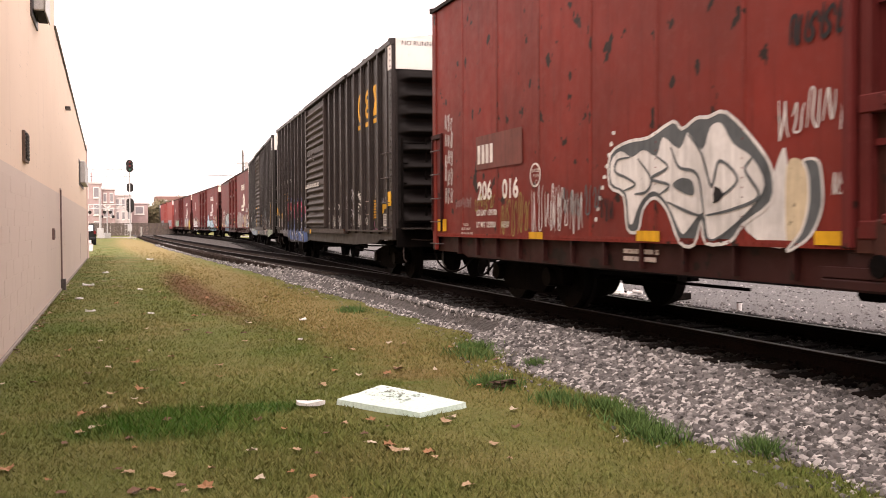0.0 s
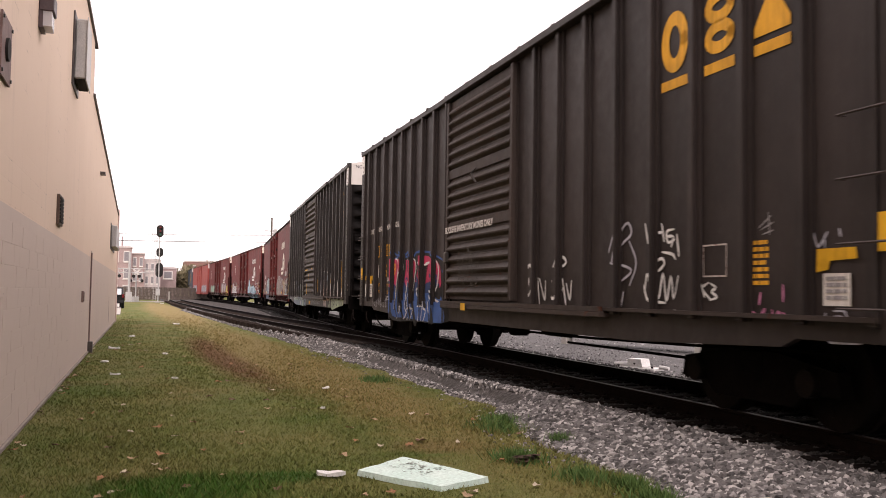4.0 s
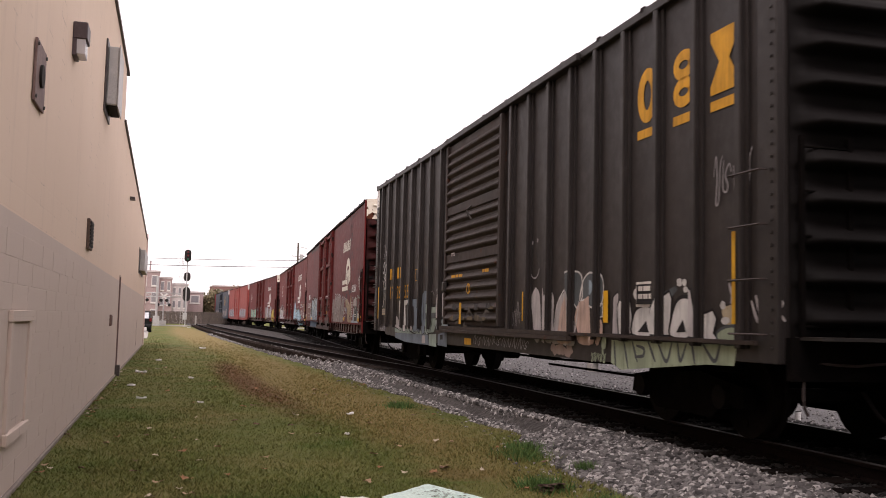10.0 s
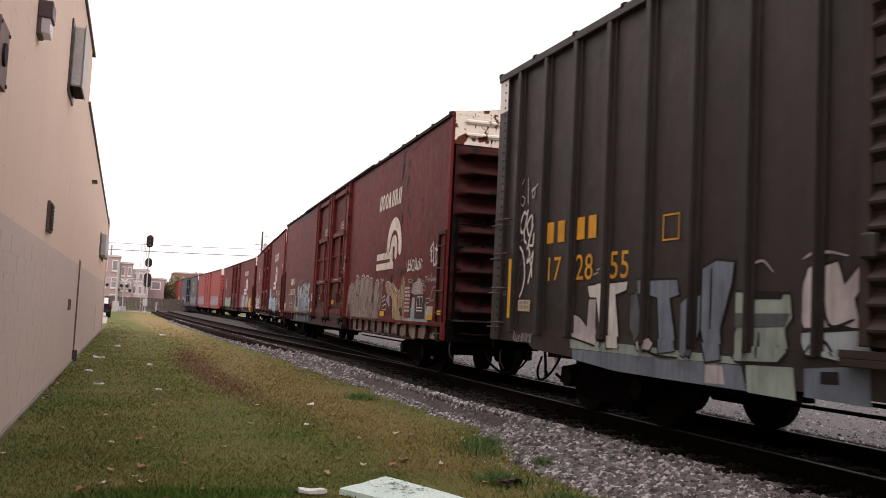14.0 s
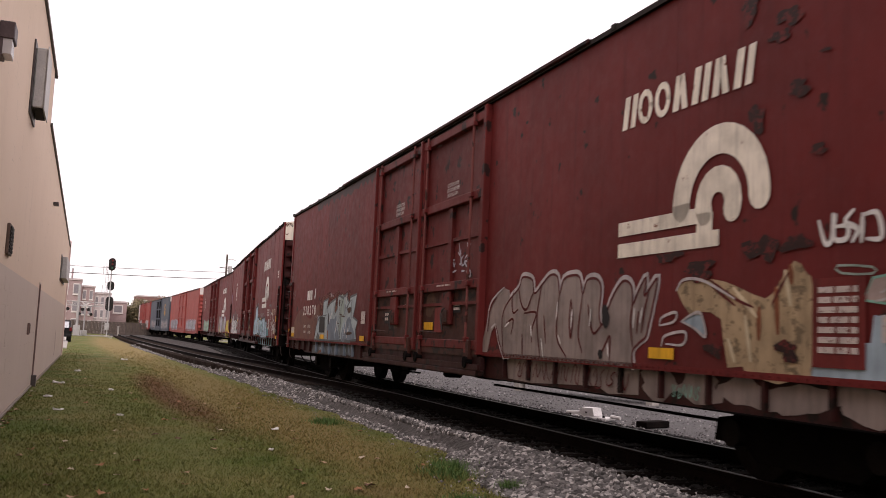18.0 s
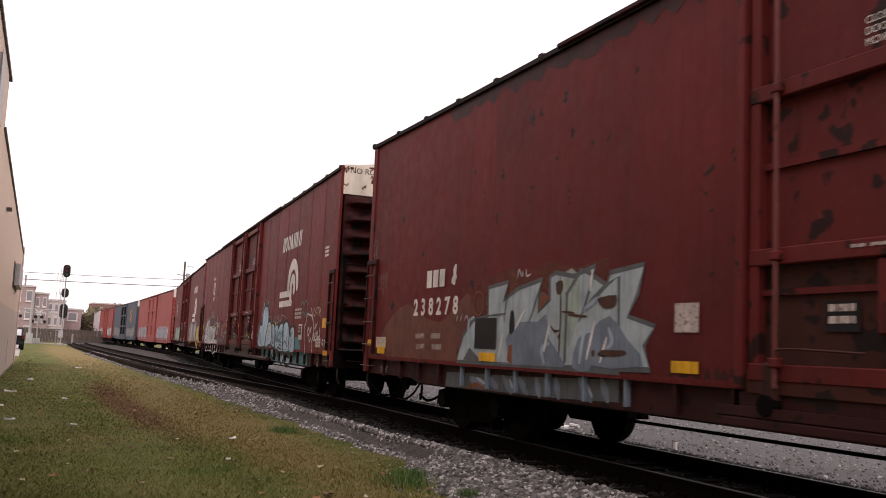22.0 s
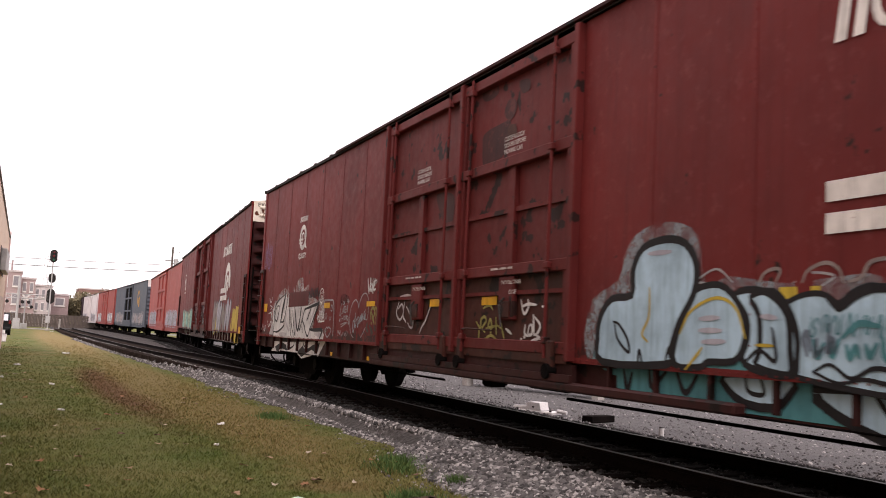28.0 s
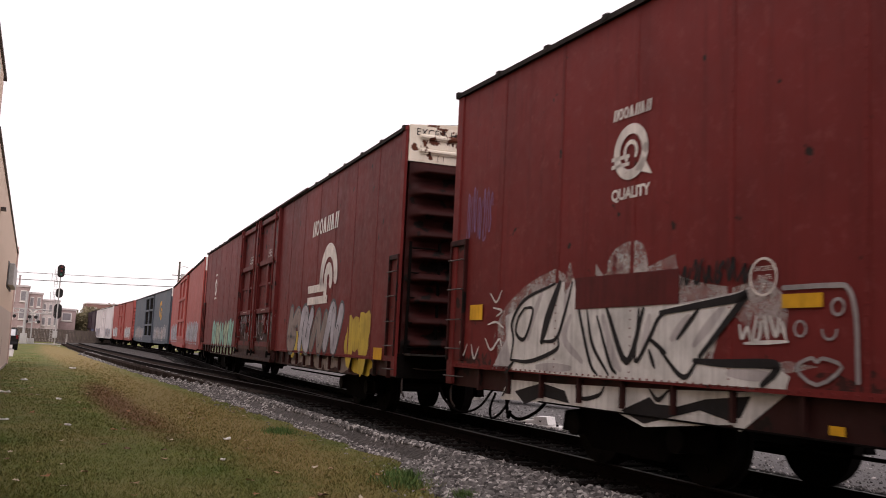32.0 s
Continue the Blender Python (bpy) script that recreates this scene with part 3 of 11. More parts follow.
def stones(name, count, s_rng, o_fn, size, label, seed, lift=0.0, material=None):
    """Angular crushed stones strewn on the bed: real pieces in one mesh."""
    g = np.random.default_rng(seed)
    b2 = bmesh.new()
    bmesh.ops.create_icosphere(b2, subdivisions=1, radius=1)
    base = np.array([v.co[:] for v in b2.verts])
    tri = np.array([[v.index for v in f.verts] for f in b2.faces])
    b2.free()
    s = s_rng[0] * (s_rng[1] / s_rng[0]) ** g.random(count)
    o = o_fn(s, g)
    th = np.interp(s, _s, _th)
    x = np.interp(s, _s, _x) + SIDE + (o + HALF) * np.cos(th)
    y = np.interp(s, _s, _y) - (o + HALF) * np.sin(th)
    z = np.array([bed_height(a, c) for a, c in zip(o, s)]) + lift
    r = size * (0.55 + 0.75 * g.random(count)) * (1 + s / 140)
    sq = 0.6 + 0.7 * g.random((count, 1, 3))
    pts = base[None] * (1 + 0.55 * (g.random((count, len(base), 1)) - 0.5)) * sq * r[:, None, None]
    q = g.normal(size=(count, 4))
    q /= np.linalg.norm(q, axis=1)[:, None]
    w, a, b_, c = q.T
    rot = np.stack([1 - 2 * (b_ * b_ + c * c), 2 * (a * b_ - w * c), 2 * (a * c + w * b_), 2 * (a * b_ + w * c), 1 - 2 * (a * a + c * c), 2 * (b_ * c - w * a), 2 * (a * c - w * b_), 2 * (b_ * c + w * a), 1 - 2 * (a * a + b_ * b_)], 1).reshape(-1, 3, 3)
    pts = np.einsum("nij,nkj->nki", rot, pts) + np.stack([x, y, z + r * 0.25], 1)[:, None]
    faces = (tri[None] + (np.arange(count) * len(base))[:, None, None]).reshape(-1, 3)
    return tagged(mesh_of(name, pts.reshape(-1, 3), faces, material or STONE), label, "gravel", kind="stuff")


stones("ballast_stones", 56000, (3.2, 75), lambda s, g: toe(s) + (-shoulder(s) - 0.02 - toe(s)) * g.random(len(s)), 0.032, "loose grey crushed ballast stones", 11)
stones("crib_stones", 14000, (3.4, 70), lambda s, g: -np.minimum(shoulder(s), 1.95) - 0.06 + 3.0 * g.random(len(s)) ** 1.5, 0.028, "crushed stones between the ties, blackened for the train's shade", 12, -0.01, SHADED_STONE)
stones("stray_stones", 900, (3.5, 26), lambda s, g: toe(s) - 0.5 * g.random(len(s)) ** 2, 0.024, "stray ballast stones in the grass edge", 13, 0.01)
stones("lot_stones", 6000, (6, 45), lambda s, g: 1.6 + 7 * g.random(len(s)), 0.022, "pale stones strewn on the gravel lot", 14, 0.0)

# ---- the painted block building beside the lawn ----
def wall_material(name, low):
    """Painted concrete block: shallow joints under the paint, stains running down."""
    m, n, l, b = nodes_of(name)
    tc = n.new("ShaderNodeTexCoord")
    sp = n.new("ShaderNodeSeparateXYZ")
    cb = n.new("ShaderNodeCombineXYZ")
    l.new(tc.outputs["Object"], sp.inputs[0])
    l.new(sp.outputs["Y"], cb.inputs["X"])
    l.new(sp.outputs["Z"], cb.inputs["Y"])
    br = n.new("ShaderNodeTexBrick")
    br.inputs["Scale"].default_value = 1.0
    br.inputs["Brick Width"].default_value, br.inputs["Row Height"].default_value = 0.44, 0.22
    br.inputs["Mortar Size"].default_value, br.inputs["Mortar Smooth"].default_value = 0.008, 0.3
    l.new(cb.outputs[0], br.inputs["Vector"])
    v = coords(n, l, rand=False)
    tall = coords(n, l, (1, 2.2, 0.25), False)
    c1, c2, c3 = low
    col = mix(n, l, ramp(n, l, noise_at(n, l, v, 0.5, 5), 0.3, 0.7), c1, c2)
    col = mix(n, l, ramp(n, l, noise_at(n, l, tall, 1.6, 6, 0.65), 0.55, 0.95), col, c3)
    rub = ramp(n, l, noise_at(n, l, v, 1.3, 5, 0.65), 0.56, 0.66)
    jt = n.new("ShaderNodeMath")
    jt.operation = "MULTIPLY"
    l.new(br.outputs["Fac"], jt.inputs[0])
    l.new(rub, jt.inputs[1])
    jm = n.new("ShaderNodeMath")
    jm.operation = "MULTIPLY"
    jm.inputs[1].default_value = 0.4
    l.new(jt.outputs[0], jm.inputs[0])
    col = mix(n, l, jm.outputs[0], col, (0.16, 0.12, 0.10))
    l.new(col, b.inputs["Base Color"])
    b.inputs["Roughness"].default_value = 0.85
    ad = n.new("ShaderNodeMath")
    ad.operation = "MULTIPLY_ADD"
    ad.inputs[1].default_value = -0.25
    l.new(br.outputs["Fac"], ad.inputs[0])
    l.new(noise_at(n, l, v, 55.0, 4), ad.inputs[2])
    bump(n, l, b, ad.outputs[0], 0.35, 0.008)
    return m


UPPER = wall_material("peach_painted_block", ((0.70, 0.535, 0.415), (0.73, 0.565, 0.445), (0.58, 0.44, 0.35)))
LOWER = wall_material("taupe_painted_block", ((0.56, 0.45, 0.39), (0.59, 0.48, 0.415), (0.5, 0.40, 0.345)))
PINK = wall_material("pinkish_painted_block", ((0.64, 0.47, 0.44), (0.60, 0.44, 0.41), (0.5, 0.36, 0.33)))
COPING = surf("dark_metal_coping", (0.06, 0.05, 0.05), (0.1, 0.085, 0.08), 2, 0.5, 30, 0.1, 0.4)
PLINTH = surf("bare_concrete_footing", (0.30, 0.25, 0.22), (0.22, 0.18, 0.16), 2, 0.9, 30, 0.5)
GREYMETAL = surf("grey_painted_sheet_metal", (0.46, 0.44, 0.43), (0.54, 0.515, 0.5), 3, 0.5, 50, 0.1)
RUSTPLATE = surf("rusty_brown_plate", (0.17, 0.105, 0.095), (0.27, 0.18, 0.165), 5, 0.7, 40, 0.3)
# near black: the shade inside openings is put into this colour
DARKHOLE = surf("dark_void", (0.02, 0.017, 0.016), (0.03, 0.025, 0.022), 3, 0.9, 30, 0.1)
BROWNVENT = surf("brown_louvre_metal", (0.10, 0.065, 0.05), (0.14, 0.09, 0.07), 6, 0.6, 40, 0.2)
WALL_AT = pose(-1.28, 0, 0, 0, 0, -1.03)


def roof_line(y):
    return float(np.interp(y, (23.7, 49.5), (6.25, 5.25)))


building = top("wall_west", "long peach and taupe painted concrete-block building wall", "building", at=WALL_AT, kind="structure")
bm = box(-9, 0, -12, 23.7, 2.4, 7.55)
part("upper_wall", bm, UPPER, building)
bm = box(-9, 0.004, -12, 49.5, -0.3, 2.4)
part("lower_wall", bm, LOWER, building)
bm = prism([(23.7, 2.4), (49.5, 2.4), (49.5, roof_line(49.5)), (23.7, roof_line(23.7))], -9, 0.0)
part("upper_wall", bm, UPPER, building)
bm = prism([(23.72, 6.28), (24.3, 6.26), (24.3, 7.5), (23.72, 7.5)], -9, -0.02)
part("parapet_return", bm, PINK, building)
bm = box(-9, 0.05, -12, 24.35, 7.55, 7.62)
part("coping", bm, COPING, building)
bm = prism([(23.7, roof_line(23.7)), (49.6, roof_line(49.6)), (49.6, roof_line(49.6) + 0.06), (23.7, roof_line(23.7) + 0.06)], -9, 0.05)
part("coping", bm, COPING, building)
part("footing", box(-0.4, 0.035, 0, 49.5, -0.3, 0.05, bevel=0.01), PLINTH, building)
# pilaster edges and joints
part("pilaster", box(-0.05, 0.03, 25.0, 25.35, 0, 2.55, bevel=0.006), LOWER, building)
part("downpipe", rod((0.03, 24.95, 0.1), (0.03, 24.95, 2.5), 0.018, 8), RUSTPLATE, building)
part("downpipe_shoe", box(0.0, 0.12, 24.85, 25.05, 0.0, 0.28, bevel=0.01), COPING, building)
part("expansion_joint", box(-0.05, 0.008, 39.3, 39.36, 0.3, 1.3), RUSTPLATE, building)
part("end_pier", box(-0.3, 0.05, 48.9, 49.7, -0.1, 5.6, bevel=0.01), PINK, building)


def on_wall(name, label, category):
    return top(name, label, category, at=WALL_AT.copy())


# square vent plate with a round opening
e = on_wall("vent_plate", "rusty square steel vent plate with a round hole", "vent")
bm = bmesh.new()
_c = (9.22, 3.77)
ring, frame_v = [], []
for i in range(32):
    a = 2 * math.pi * i / 32
    ring.append(bm.verts.new((0.03, _c[0] + 0.11 * math.cos(a), _c[1] + 0.11 * math.sin(a))))
    k = 0.31 / max(abs(math.cos(a)), abs(math.sin(a)))
    frame_v.append(bm.verts.new((0.03, _c[0] + k * math.cos(a), _c[1] + k * math.sin(a) * 0.92)))
for i in range(32):
    bm.faces.new((ring[i], frame_v[i], frame_v[(i + 1) % 32], ring[(i + 1) % 32]))
bmesh.ops.recalc_face_normals(bm, faces=bm.faces)
bmesh.ops.solidify(bm, geom=bm.faces[:], thickness=0.022)
part("plate", bm, RUSTPLATE, e)
part("opening", rod((0.005, *_c), (0.054, *_c), 0.108, 20), DARKHOLE, e)
for dy in (-0.27, 0.27):
    for dz in (-0.24, 0.24):
        part("bolt", rod((0.03, _c[0] + dy, _c[1] + dz), (0.045, _c[0] + dy, _c[1] + dz), 0.018, 6), STEEL, e)

# wall-pack lamp
e = on_wall("wall_lamp", "brown wall-pack lamp with a clear ribbed lens", "lamp")
LENS = bpy.data.materials.new("lamp_glass")
LENS.use_nodes = True
_b = LENS.node_tree.nodes["Principled BSDF"]
_b.inputs["Base Color"].default_value = (0.75, 0.72, 0.74, 1)
_b.inputs["Roughness"].default_value = 0.18
_b.inputs["Transmission Weight"].default_value = 0.45
LAMPBODY = surf("bronze_lamp_housing", (0.075, 0.05, 0.055), (0.10, 0.07, 0.075), 6, 0.5, 40, 0.1)
part("housing", prism([(11.85, 4.7), (12.2, 4.7), (12.2, 5.1), (11.85, 5.1)], 0, 0.05), LAMPBODY, e)
part("hood", box(0.0, 0.17, 11.84, 12.21, 4.9, 5.11, bevel=0.012), LAMPBODY, e)
bm = bmesh.new()
for q in range(6):
    y0 = 11.86 + q * 0.057
    box(0.05, 0.15 - 0.006 * (q % 2), y0, y0 + 0.057, 4.72, 4.9, bm)
part("lens", bm, LENS, e)

# hooded louvre box high on the wall
e = on_wall("exhaust_hood", "grey sheet-metal exhaust hood on a dark backing frame", "vent hood")
part("backing", box(0, 0.03, 17.0, 18.35, 5.12, 6.4, bevel=0.005), COPING, e)
part("hood", box(0.03, 0.22, 17.15, 18.25, 5.25, 6.3, bevel=0.02), GREYMETAL, e)
part("flange", box(0.22, 0.235, 17.12, 18.28, 5.22, 6.33, bevel=0.004), GREYMETAL, e)
part("screen", box(0.05, 0.2, 17.2, 18.2, 5.235, 5.25), DARKHOLE, e)

# small brown louvre
e = on_wall("wall_louvre", "small brown metal louvre in the block wall", "vent")
part("frame", box(0, 0.045, 15.1, 15.75, 2.57, 3.03, bevel=0.006), BROWNVENT, e)
for q in range(7):
    part("slat", prism([(15.15, 2.61 + q * 0.057), (15.7, 2.61 + q * 0.057), (15.7, 2.65 + q * 0.057), (15.15, 2.65 + q * 0.057)], 0.045, 0.06), DARKHOLE, e)

# bricked-up window with a proud surround
e = on_wall("blocked_window", "filled-in narrow window with a raised painted surround", "window")
part("infill", box(0.004, 0.014, 8.5, 9.42, 0.6, 1.5), wall_material("grey_infill", ((0.53, 0.425, 0.37), (0.56, 0.455, 0.395), (0.47, 0.375, 0.325))), e)
part("surround", box(0.004, 0.035, 8.38, 8.5, 0.5, 1.6, bevel=0.004), LOWER, e)
part("surround", box(0.004, 0.035, 9.42, 9.54, 0.5, 1.6, bevel=0.004), LOWER, e)
part("lintel", box(0.004, 0.045, 8.36, 9.56, 1.5, 1.6, bevel=0.006), LOWER, e)
part("sill", box(0.004, 0.05, 8.36, 9.56, 0.48, 0.58, bevel=0.008), LOWER, e)
e = on_wall("far_louvre", "pale grey sheet-metal box near the wall's far end", "vent hood")
part("backing", box(0, 0.02, 38.6, 43.9, 3.2, 4.2), COPING, e)
part("hood", box(0.02, 0.22, 39.2, 43.6, 3.3, 4.15, bevel=0.02), GREYMETAL, e)
e = on_wall("outlet_box", "small rusty outlet box on the block wall", "outlet")
part("body", box(0.004, 0.05, 21.75, 21.95, 1.3, 1.55, bevel=0.006), RUSTPLATE, e)
part("cover", box(0.05, 0.06, 21.77, 21.93, 1.33, 1.52), BROWNVENT, e)
e = on_wall("roof_scupper", "small dark metal spout under the roof edge", "spout")
part("spout", prism([(28.5, 5.0), (28.95, 4.97), (28.95, 4.93), (28.5, 4.93)], 0.0, 0.14), COPING, e)

# block courses proud of their joints, on the stretch nearest the camera
_blk = None
for row in range(10):
    for i in range(28):
        y0 = 5.2 + i * 0.44 + (row % 2) * 0.22
        z0 = 0.06 + row * 0.22
        if 8.2 < y0 + 0.42 and y0 < 9.6 and 0.3 < z0 < 1.6 or y0 > 17:
            continue
        if _blk is None:
            _blk = part("block", box(0.0, 0.0065, 0.0018, 0.4382, 0.0018, 0.2182, bevel=0.0015), LOWER, building)
            _blk.matrix_basis = Matrix.Translation((0.0, y0, z0))
        else:
            again(_blk, Matrix.Translation((0.0015 * math.sin(i * 3.7 + row * 1.9), y0, z0)))
# ---- the train ----
# Every car stands in its own space: x to its far side, y towards the rear of the train, z up from the railhead.
MOVING, WHEELS = [], []


class Decal:
    """Paint on a car's near side: flat shapes in (a, z), a running along the car from its rear to its head, laid just proud of the sheets."""

    def __init__(self, car, hw, posts=(), post_x=0.0, post_w=0.0):
        self.car, self.hw, self.posts, self.post_x, self.post_w, self.shift, self.sill = car, hw, posts, post_x, post_w, 0.0, 0.0
        self.spread = ((-20, 20), (-20, 20))

    def along(self, a):
        """Where a mark laid out at a lies along the car."""
        return float(np.interp(a - self.shift, *self.spread))

    def lay(self, name, shapes, material, layer=1, label=""):
        """shapes: lists of (a, z) outlines, each convex or a quad strip's piece."""
        bm = bmesh.new()
        for sh in shapes:
            vs = [bm.verts.new((-self.hw - 0.003 * layer, -self.along(a), z)) for a, z in sh]
            if len(vs) > 2:
                bm.faces.new(vs)
        if not bm.faces:
            bm.free()
            return None
        bmesh.ops.remove_doubles(bm, verts=bm.verts[:], dist=0.0006)
        lo = min(v.co.y for v in bm.verts)
        hi = max(v.co.y for v in bm.verts)
        extra = []
        for p in self.posts:
            if lo < p < hi:
                b2 = bm.copy()
                for y, nrm in ((p - self.post_w, -1), (p + self.post_w, 1)):
                    bmesh.ops.bisect_plane(b2, geom=b2.verts[:] + b2.edges[:] + b2.faces[:], plane_co=(0, y, 0), plane_no=(0, nrm, 0), clear_outer=True)
                for v in b2.verts:
                    v.co.x -= self.post_x
                me = bpy.data.meshes.new("tmp")
                b2.to_mesh(me)
                b2.free()
                extra.append(me)
        if self.sill and min(v.co.z for v in bm.verts) < 1.03:
            b2 = bm.copy()
            bmesh.ops.bisect_plane(b2, geom=b2.verts[:] + b2.edges[:] + b2.faces[:], plane_co=(0, 0, 1.04), plane_no=(0, 0, 1), clear_outer=True)
            for v in b2.verts:
                v.co.x -= self.sill
            if b2.faces:
                me = bpy.data.meshes.new("tmp")
                b2.to_mesh(me)
                extra.append(me)
            b2.free()
        for me in extra:
            bm.from_mesh(me)
            bpy.data.meshes.remove(me)
        return part(name, bm, material, self.car, label)

    @staticmethod
    def ribbon(pts, w, k=6, closed=False, taper=False):
        line = smooth_line(pts, k, closed)
        n = len(line)
        out, rim = [], []
        for i, q in enumerate(line):
            d = line[(i + 1) % n if closed else min(i + 1, n - 1)] - line[i - 1 if closed or i else 0]
            d = d / (np.linalg.norm(d) + 1e-9)
            ww = w * (0.55 + 0.45 * math.sin(math.pi * i / max(n - 1, 1))) if taper else w
            nrm = np.array((-d[1], d[0])) * ww / 2
            rim.append((q + nrm, q - nrm))
        m = n if closed else n - 1
        for i in range(m):
            a, b = rim[i], rim[(i + 1) % n]
            out.append([a[0], a[1], b[1], b[0]])
        if not closed:
            for q, (a, b), sg in ((line[0], rim[0], 1), (line[-1], rim[-1], -1)):
                h = a - q
                out.append([tuple(a)] + [tuple(q + h * math.cos(t) + sg * np.array((-h[1], h[0])) * math.sin(t)) for t in np.linspace(0, math.pi, 7)[1:-1]] + [tuple(b)])
        return out

    @staticmethod
    def rect(a0, a1, z0, z1, skew=0.0):
        return [(a0, z0), (a1, z0), (a1 + skew, z1), (a0 + skew, z1)]

    @staticmethod
    def blob(a, z, ra, rz, g, n=16, rough=0.18):
        ph = g.random(3) * 6.3
        out = []
        for t in np.linspace(0, 2 * math.pi, n + 1)[:-1]:
            k = 1 + rough * (0.6 * math.sin(2 * t + ph[0]) + 0.4 * math.sin(3 * t + ph[1]) + 0.4 * math.sin(5 * t + ph[2]))
            out.append((a + ra * k * math.cos(t), z + rz * k * math.sin(t)))
        return out

    @staticmethod
    def arc(a, z, r, t0, t1, w, n=18, sa=1.0):
        pts = [(a + sa * r * math.cos(radians(t)), z + r * math.sin(radians(t))) for t in np.linspace(t0, t1, n)]
        return Decal.ribbon(pts, w, 1)

    def text(self, words, a, z, size, material, name="lettering", spread=1.0, bold=0.0, label=""):
        """Words in the built-in font; a is the left end, z the foot of the letters, size their height."""
        cu = bpy.data.curves.new("tmp", "FONT")
        cu.body, cu.size, cu.space_character, cu.offset = words, size * 1.38, spread, bold
        cu.resolution_u = 3
        ob = bpy.data.objects.new("tmp", cu)
        scene.collection.objects.link(ob)
        me = bpy.data.meshes.new_from_object(ob.evaluated_get(bpy.context.evaluated_depsgraph_get()))
        bpy.data.objects.remove(ob)
        bpy.data.curves.remove(cu)
        me.name = name
        me.transform(Matrix(((0, 0, -1, -self.hw - 0.007), (self.along(a) - self.along(a + 1), 0, 0, -self.along(a)), (0, 1, 0, z), (0, 0, 0, 1))))
        me.materials.clear()
        me.materials.append(material)
        o = new(name, me)
        o.parent = self.car
        return tagged(o, label) if label else o

    def bars(self, a0, a1, z0, z1, rows, material, seed=1, name="lettering", words=3):
        """Small print that cannot be read: rows of short bars."""
        g = np.random.default_rng(seed)
        out = []
        h = (z1 - z0) / (rows * 1.6)
        for r in range(rows):
            z = z1 - (r * 1.6 + 1) * h
            a = a0
            while a < a1 - 0.02:
                w = (a1 - a0) / words * (0.5 + 0.5 * g.random())
                out.append(self.rect(a, min(a + w, a1), z, z + h))
                a += w + (a1 - a0) * 0.06
        self.lay(name, out, material, 2)

    # fat zigzag and loop strokes in a unit cell
    FORMS = (((0.1, 0.97), (0.2, 0.3), (0.32, 0.04), (0.5, 0.6), (0.58, 0.97), (0.72, 0.3), (0.95, 0.04)), ((0.05, 0.1), (0.3, 0.9), (0.45, 0.97), (0.5, 0.4), (0.62, 0.04), (0.8, 0.5), (0.92, 0.95)),
             ((0.2, 0.97), (0.1, 0.2), (0.4, 0.02), (0.62, 0.3), (0.4, 0.55), (0.75, 0.9), (0.95, 0.6)), ((0.08, 0.6), (0.3, 0.97), (0.42, 0.5), (0.3, 0.05), (0.7, 0.1), (0.72, 0.7), (0.95, 0.97)),
             ((0.1, 0.05), (0.22, 0.95), (0.5, 0.97), (0.42, 0.3), (0.7, 0.05), (0.78, 0.6), (0.9, 0.97)))

    def piece(self, y0, y1, z0, z1, n, fills, line, seed, w=0.5, rim=0.07, halo=None, shine=None, split=None, drop=0.0, slant=0.0):
        """A spray-painted piece: n fat interlocking letter forms with an outline, from y0 down to y1. fills: colours by turns; split: a second colour under that height."""
        g = np.random.default_rng(seed)
        a0, a1 = -y0, -y1
        cell = (a1 - a0) / (n + 0.25)
        fill, rims, hal, shn, inner = [], [], [], [], []
        for i in range(n):
            f = Decal.FORMS[int(g.integers(len(Decal.FORMS)))]
            zt = z1 - (z1 - z0) * 0.18 * g.random()
            zb = z0 + drop * g.random()
            lean = slant + 0.12 * (g.random() - 0.5)
            wd = min(w * cell, (zt - zb) * 0.3)
            pts = []
            for u, v in f:
                zz = zb + wd / 2 + (zt - zb - wd) * v
                pts.append((a0 + cell * (i + 0.05 + 1.02 * u) + lean * (zz - zb) + 0.05 * cell * (g.random() - 0.5), zz))
            c = fills[i % len(fills)]
            fill.append((c, self.ribbon(pts, wd, 5)))
            rims.append(self.ribbon(pts, wd + 2 * rim, 5))
            if halo:
                hal.append(self.ribbon(pts, wd + 2 * rim + 0.2, 4))
            if shine:
                shn.append(self.ribbon([(q[0] - wd * 0.3, q[1] + wd * 0.12) for q in pts[:4]], 0.035, 5, taper=True))
            for _ in range(2):
                j = int(g.integers(1, len(pts) - 1))
                q = pts[j]
                inner.append(self.ribbon([(q[0] - wd * 0.3, q[1]), (q[0], q[1] + wd * 0.25), (q[0] + wd * 0.3, q[1] - wd * 0.1)], 0.03, 4, taper=True))
        for i, q in enumerate(hal):
            self.lay("graffiti_glow", q, SPRAY[halo], 1 + 0.1 * (i % 3))
        for i, q in enumerate(rims):
            self.lay("graffiti_outline", q, SPRAY[line], 2 + 0.1 * (i % 3))
        for i, (c, strip) in enumerate(fill):
            k = 3 + 0.1 * (i % 3)
            if split:
                up, dn = [], []
                for sh in strip:
                    zc = sum(q[1] for q in sh) / len(sh)
                    (up if zc > split[1] + 0.06 * math.sin(9 * sh[0][0]) else dn).append(sh)
                self.lay("graffiti_fill", up, SPRAY[c], k)
                self.lay("graffiti_fill", dn, SPRAY[split[0]], k)
            else:
                self.lay("graffiti_fill", strip, SPRAY[c], k)
        for q in inner:
            self.lay("graffiti_line", q, SPRAY[line], 4)
        for q in shn:
            self.lay("graffiti_highlight", q, SPRAY[shine], 4.2)

    def shape(self, pts, fill, layer, line=None, w=0.05, k=4, name="graffiti_fill"):
        """One painted field with rounded corners, and a line round it."""
        ring = [tuple(q) for q in smooth_line(pts, k, True)]
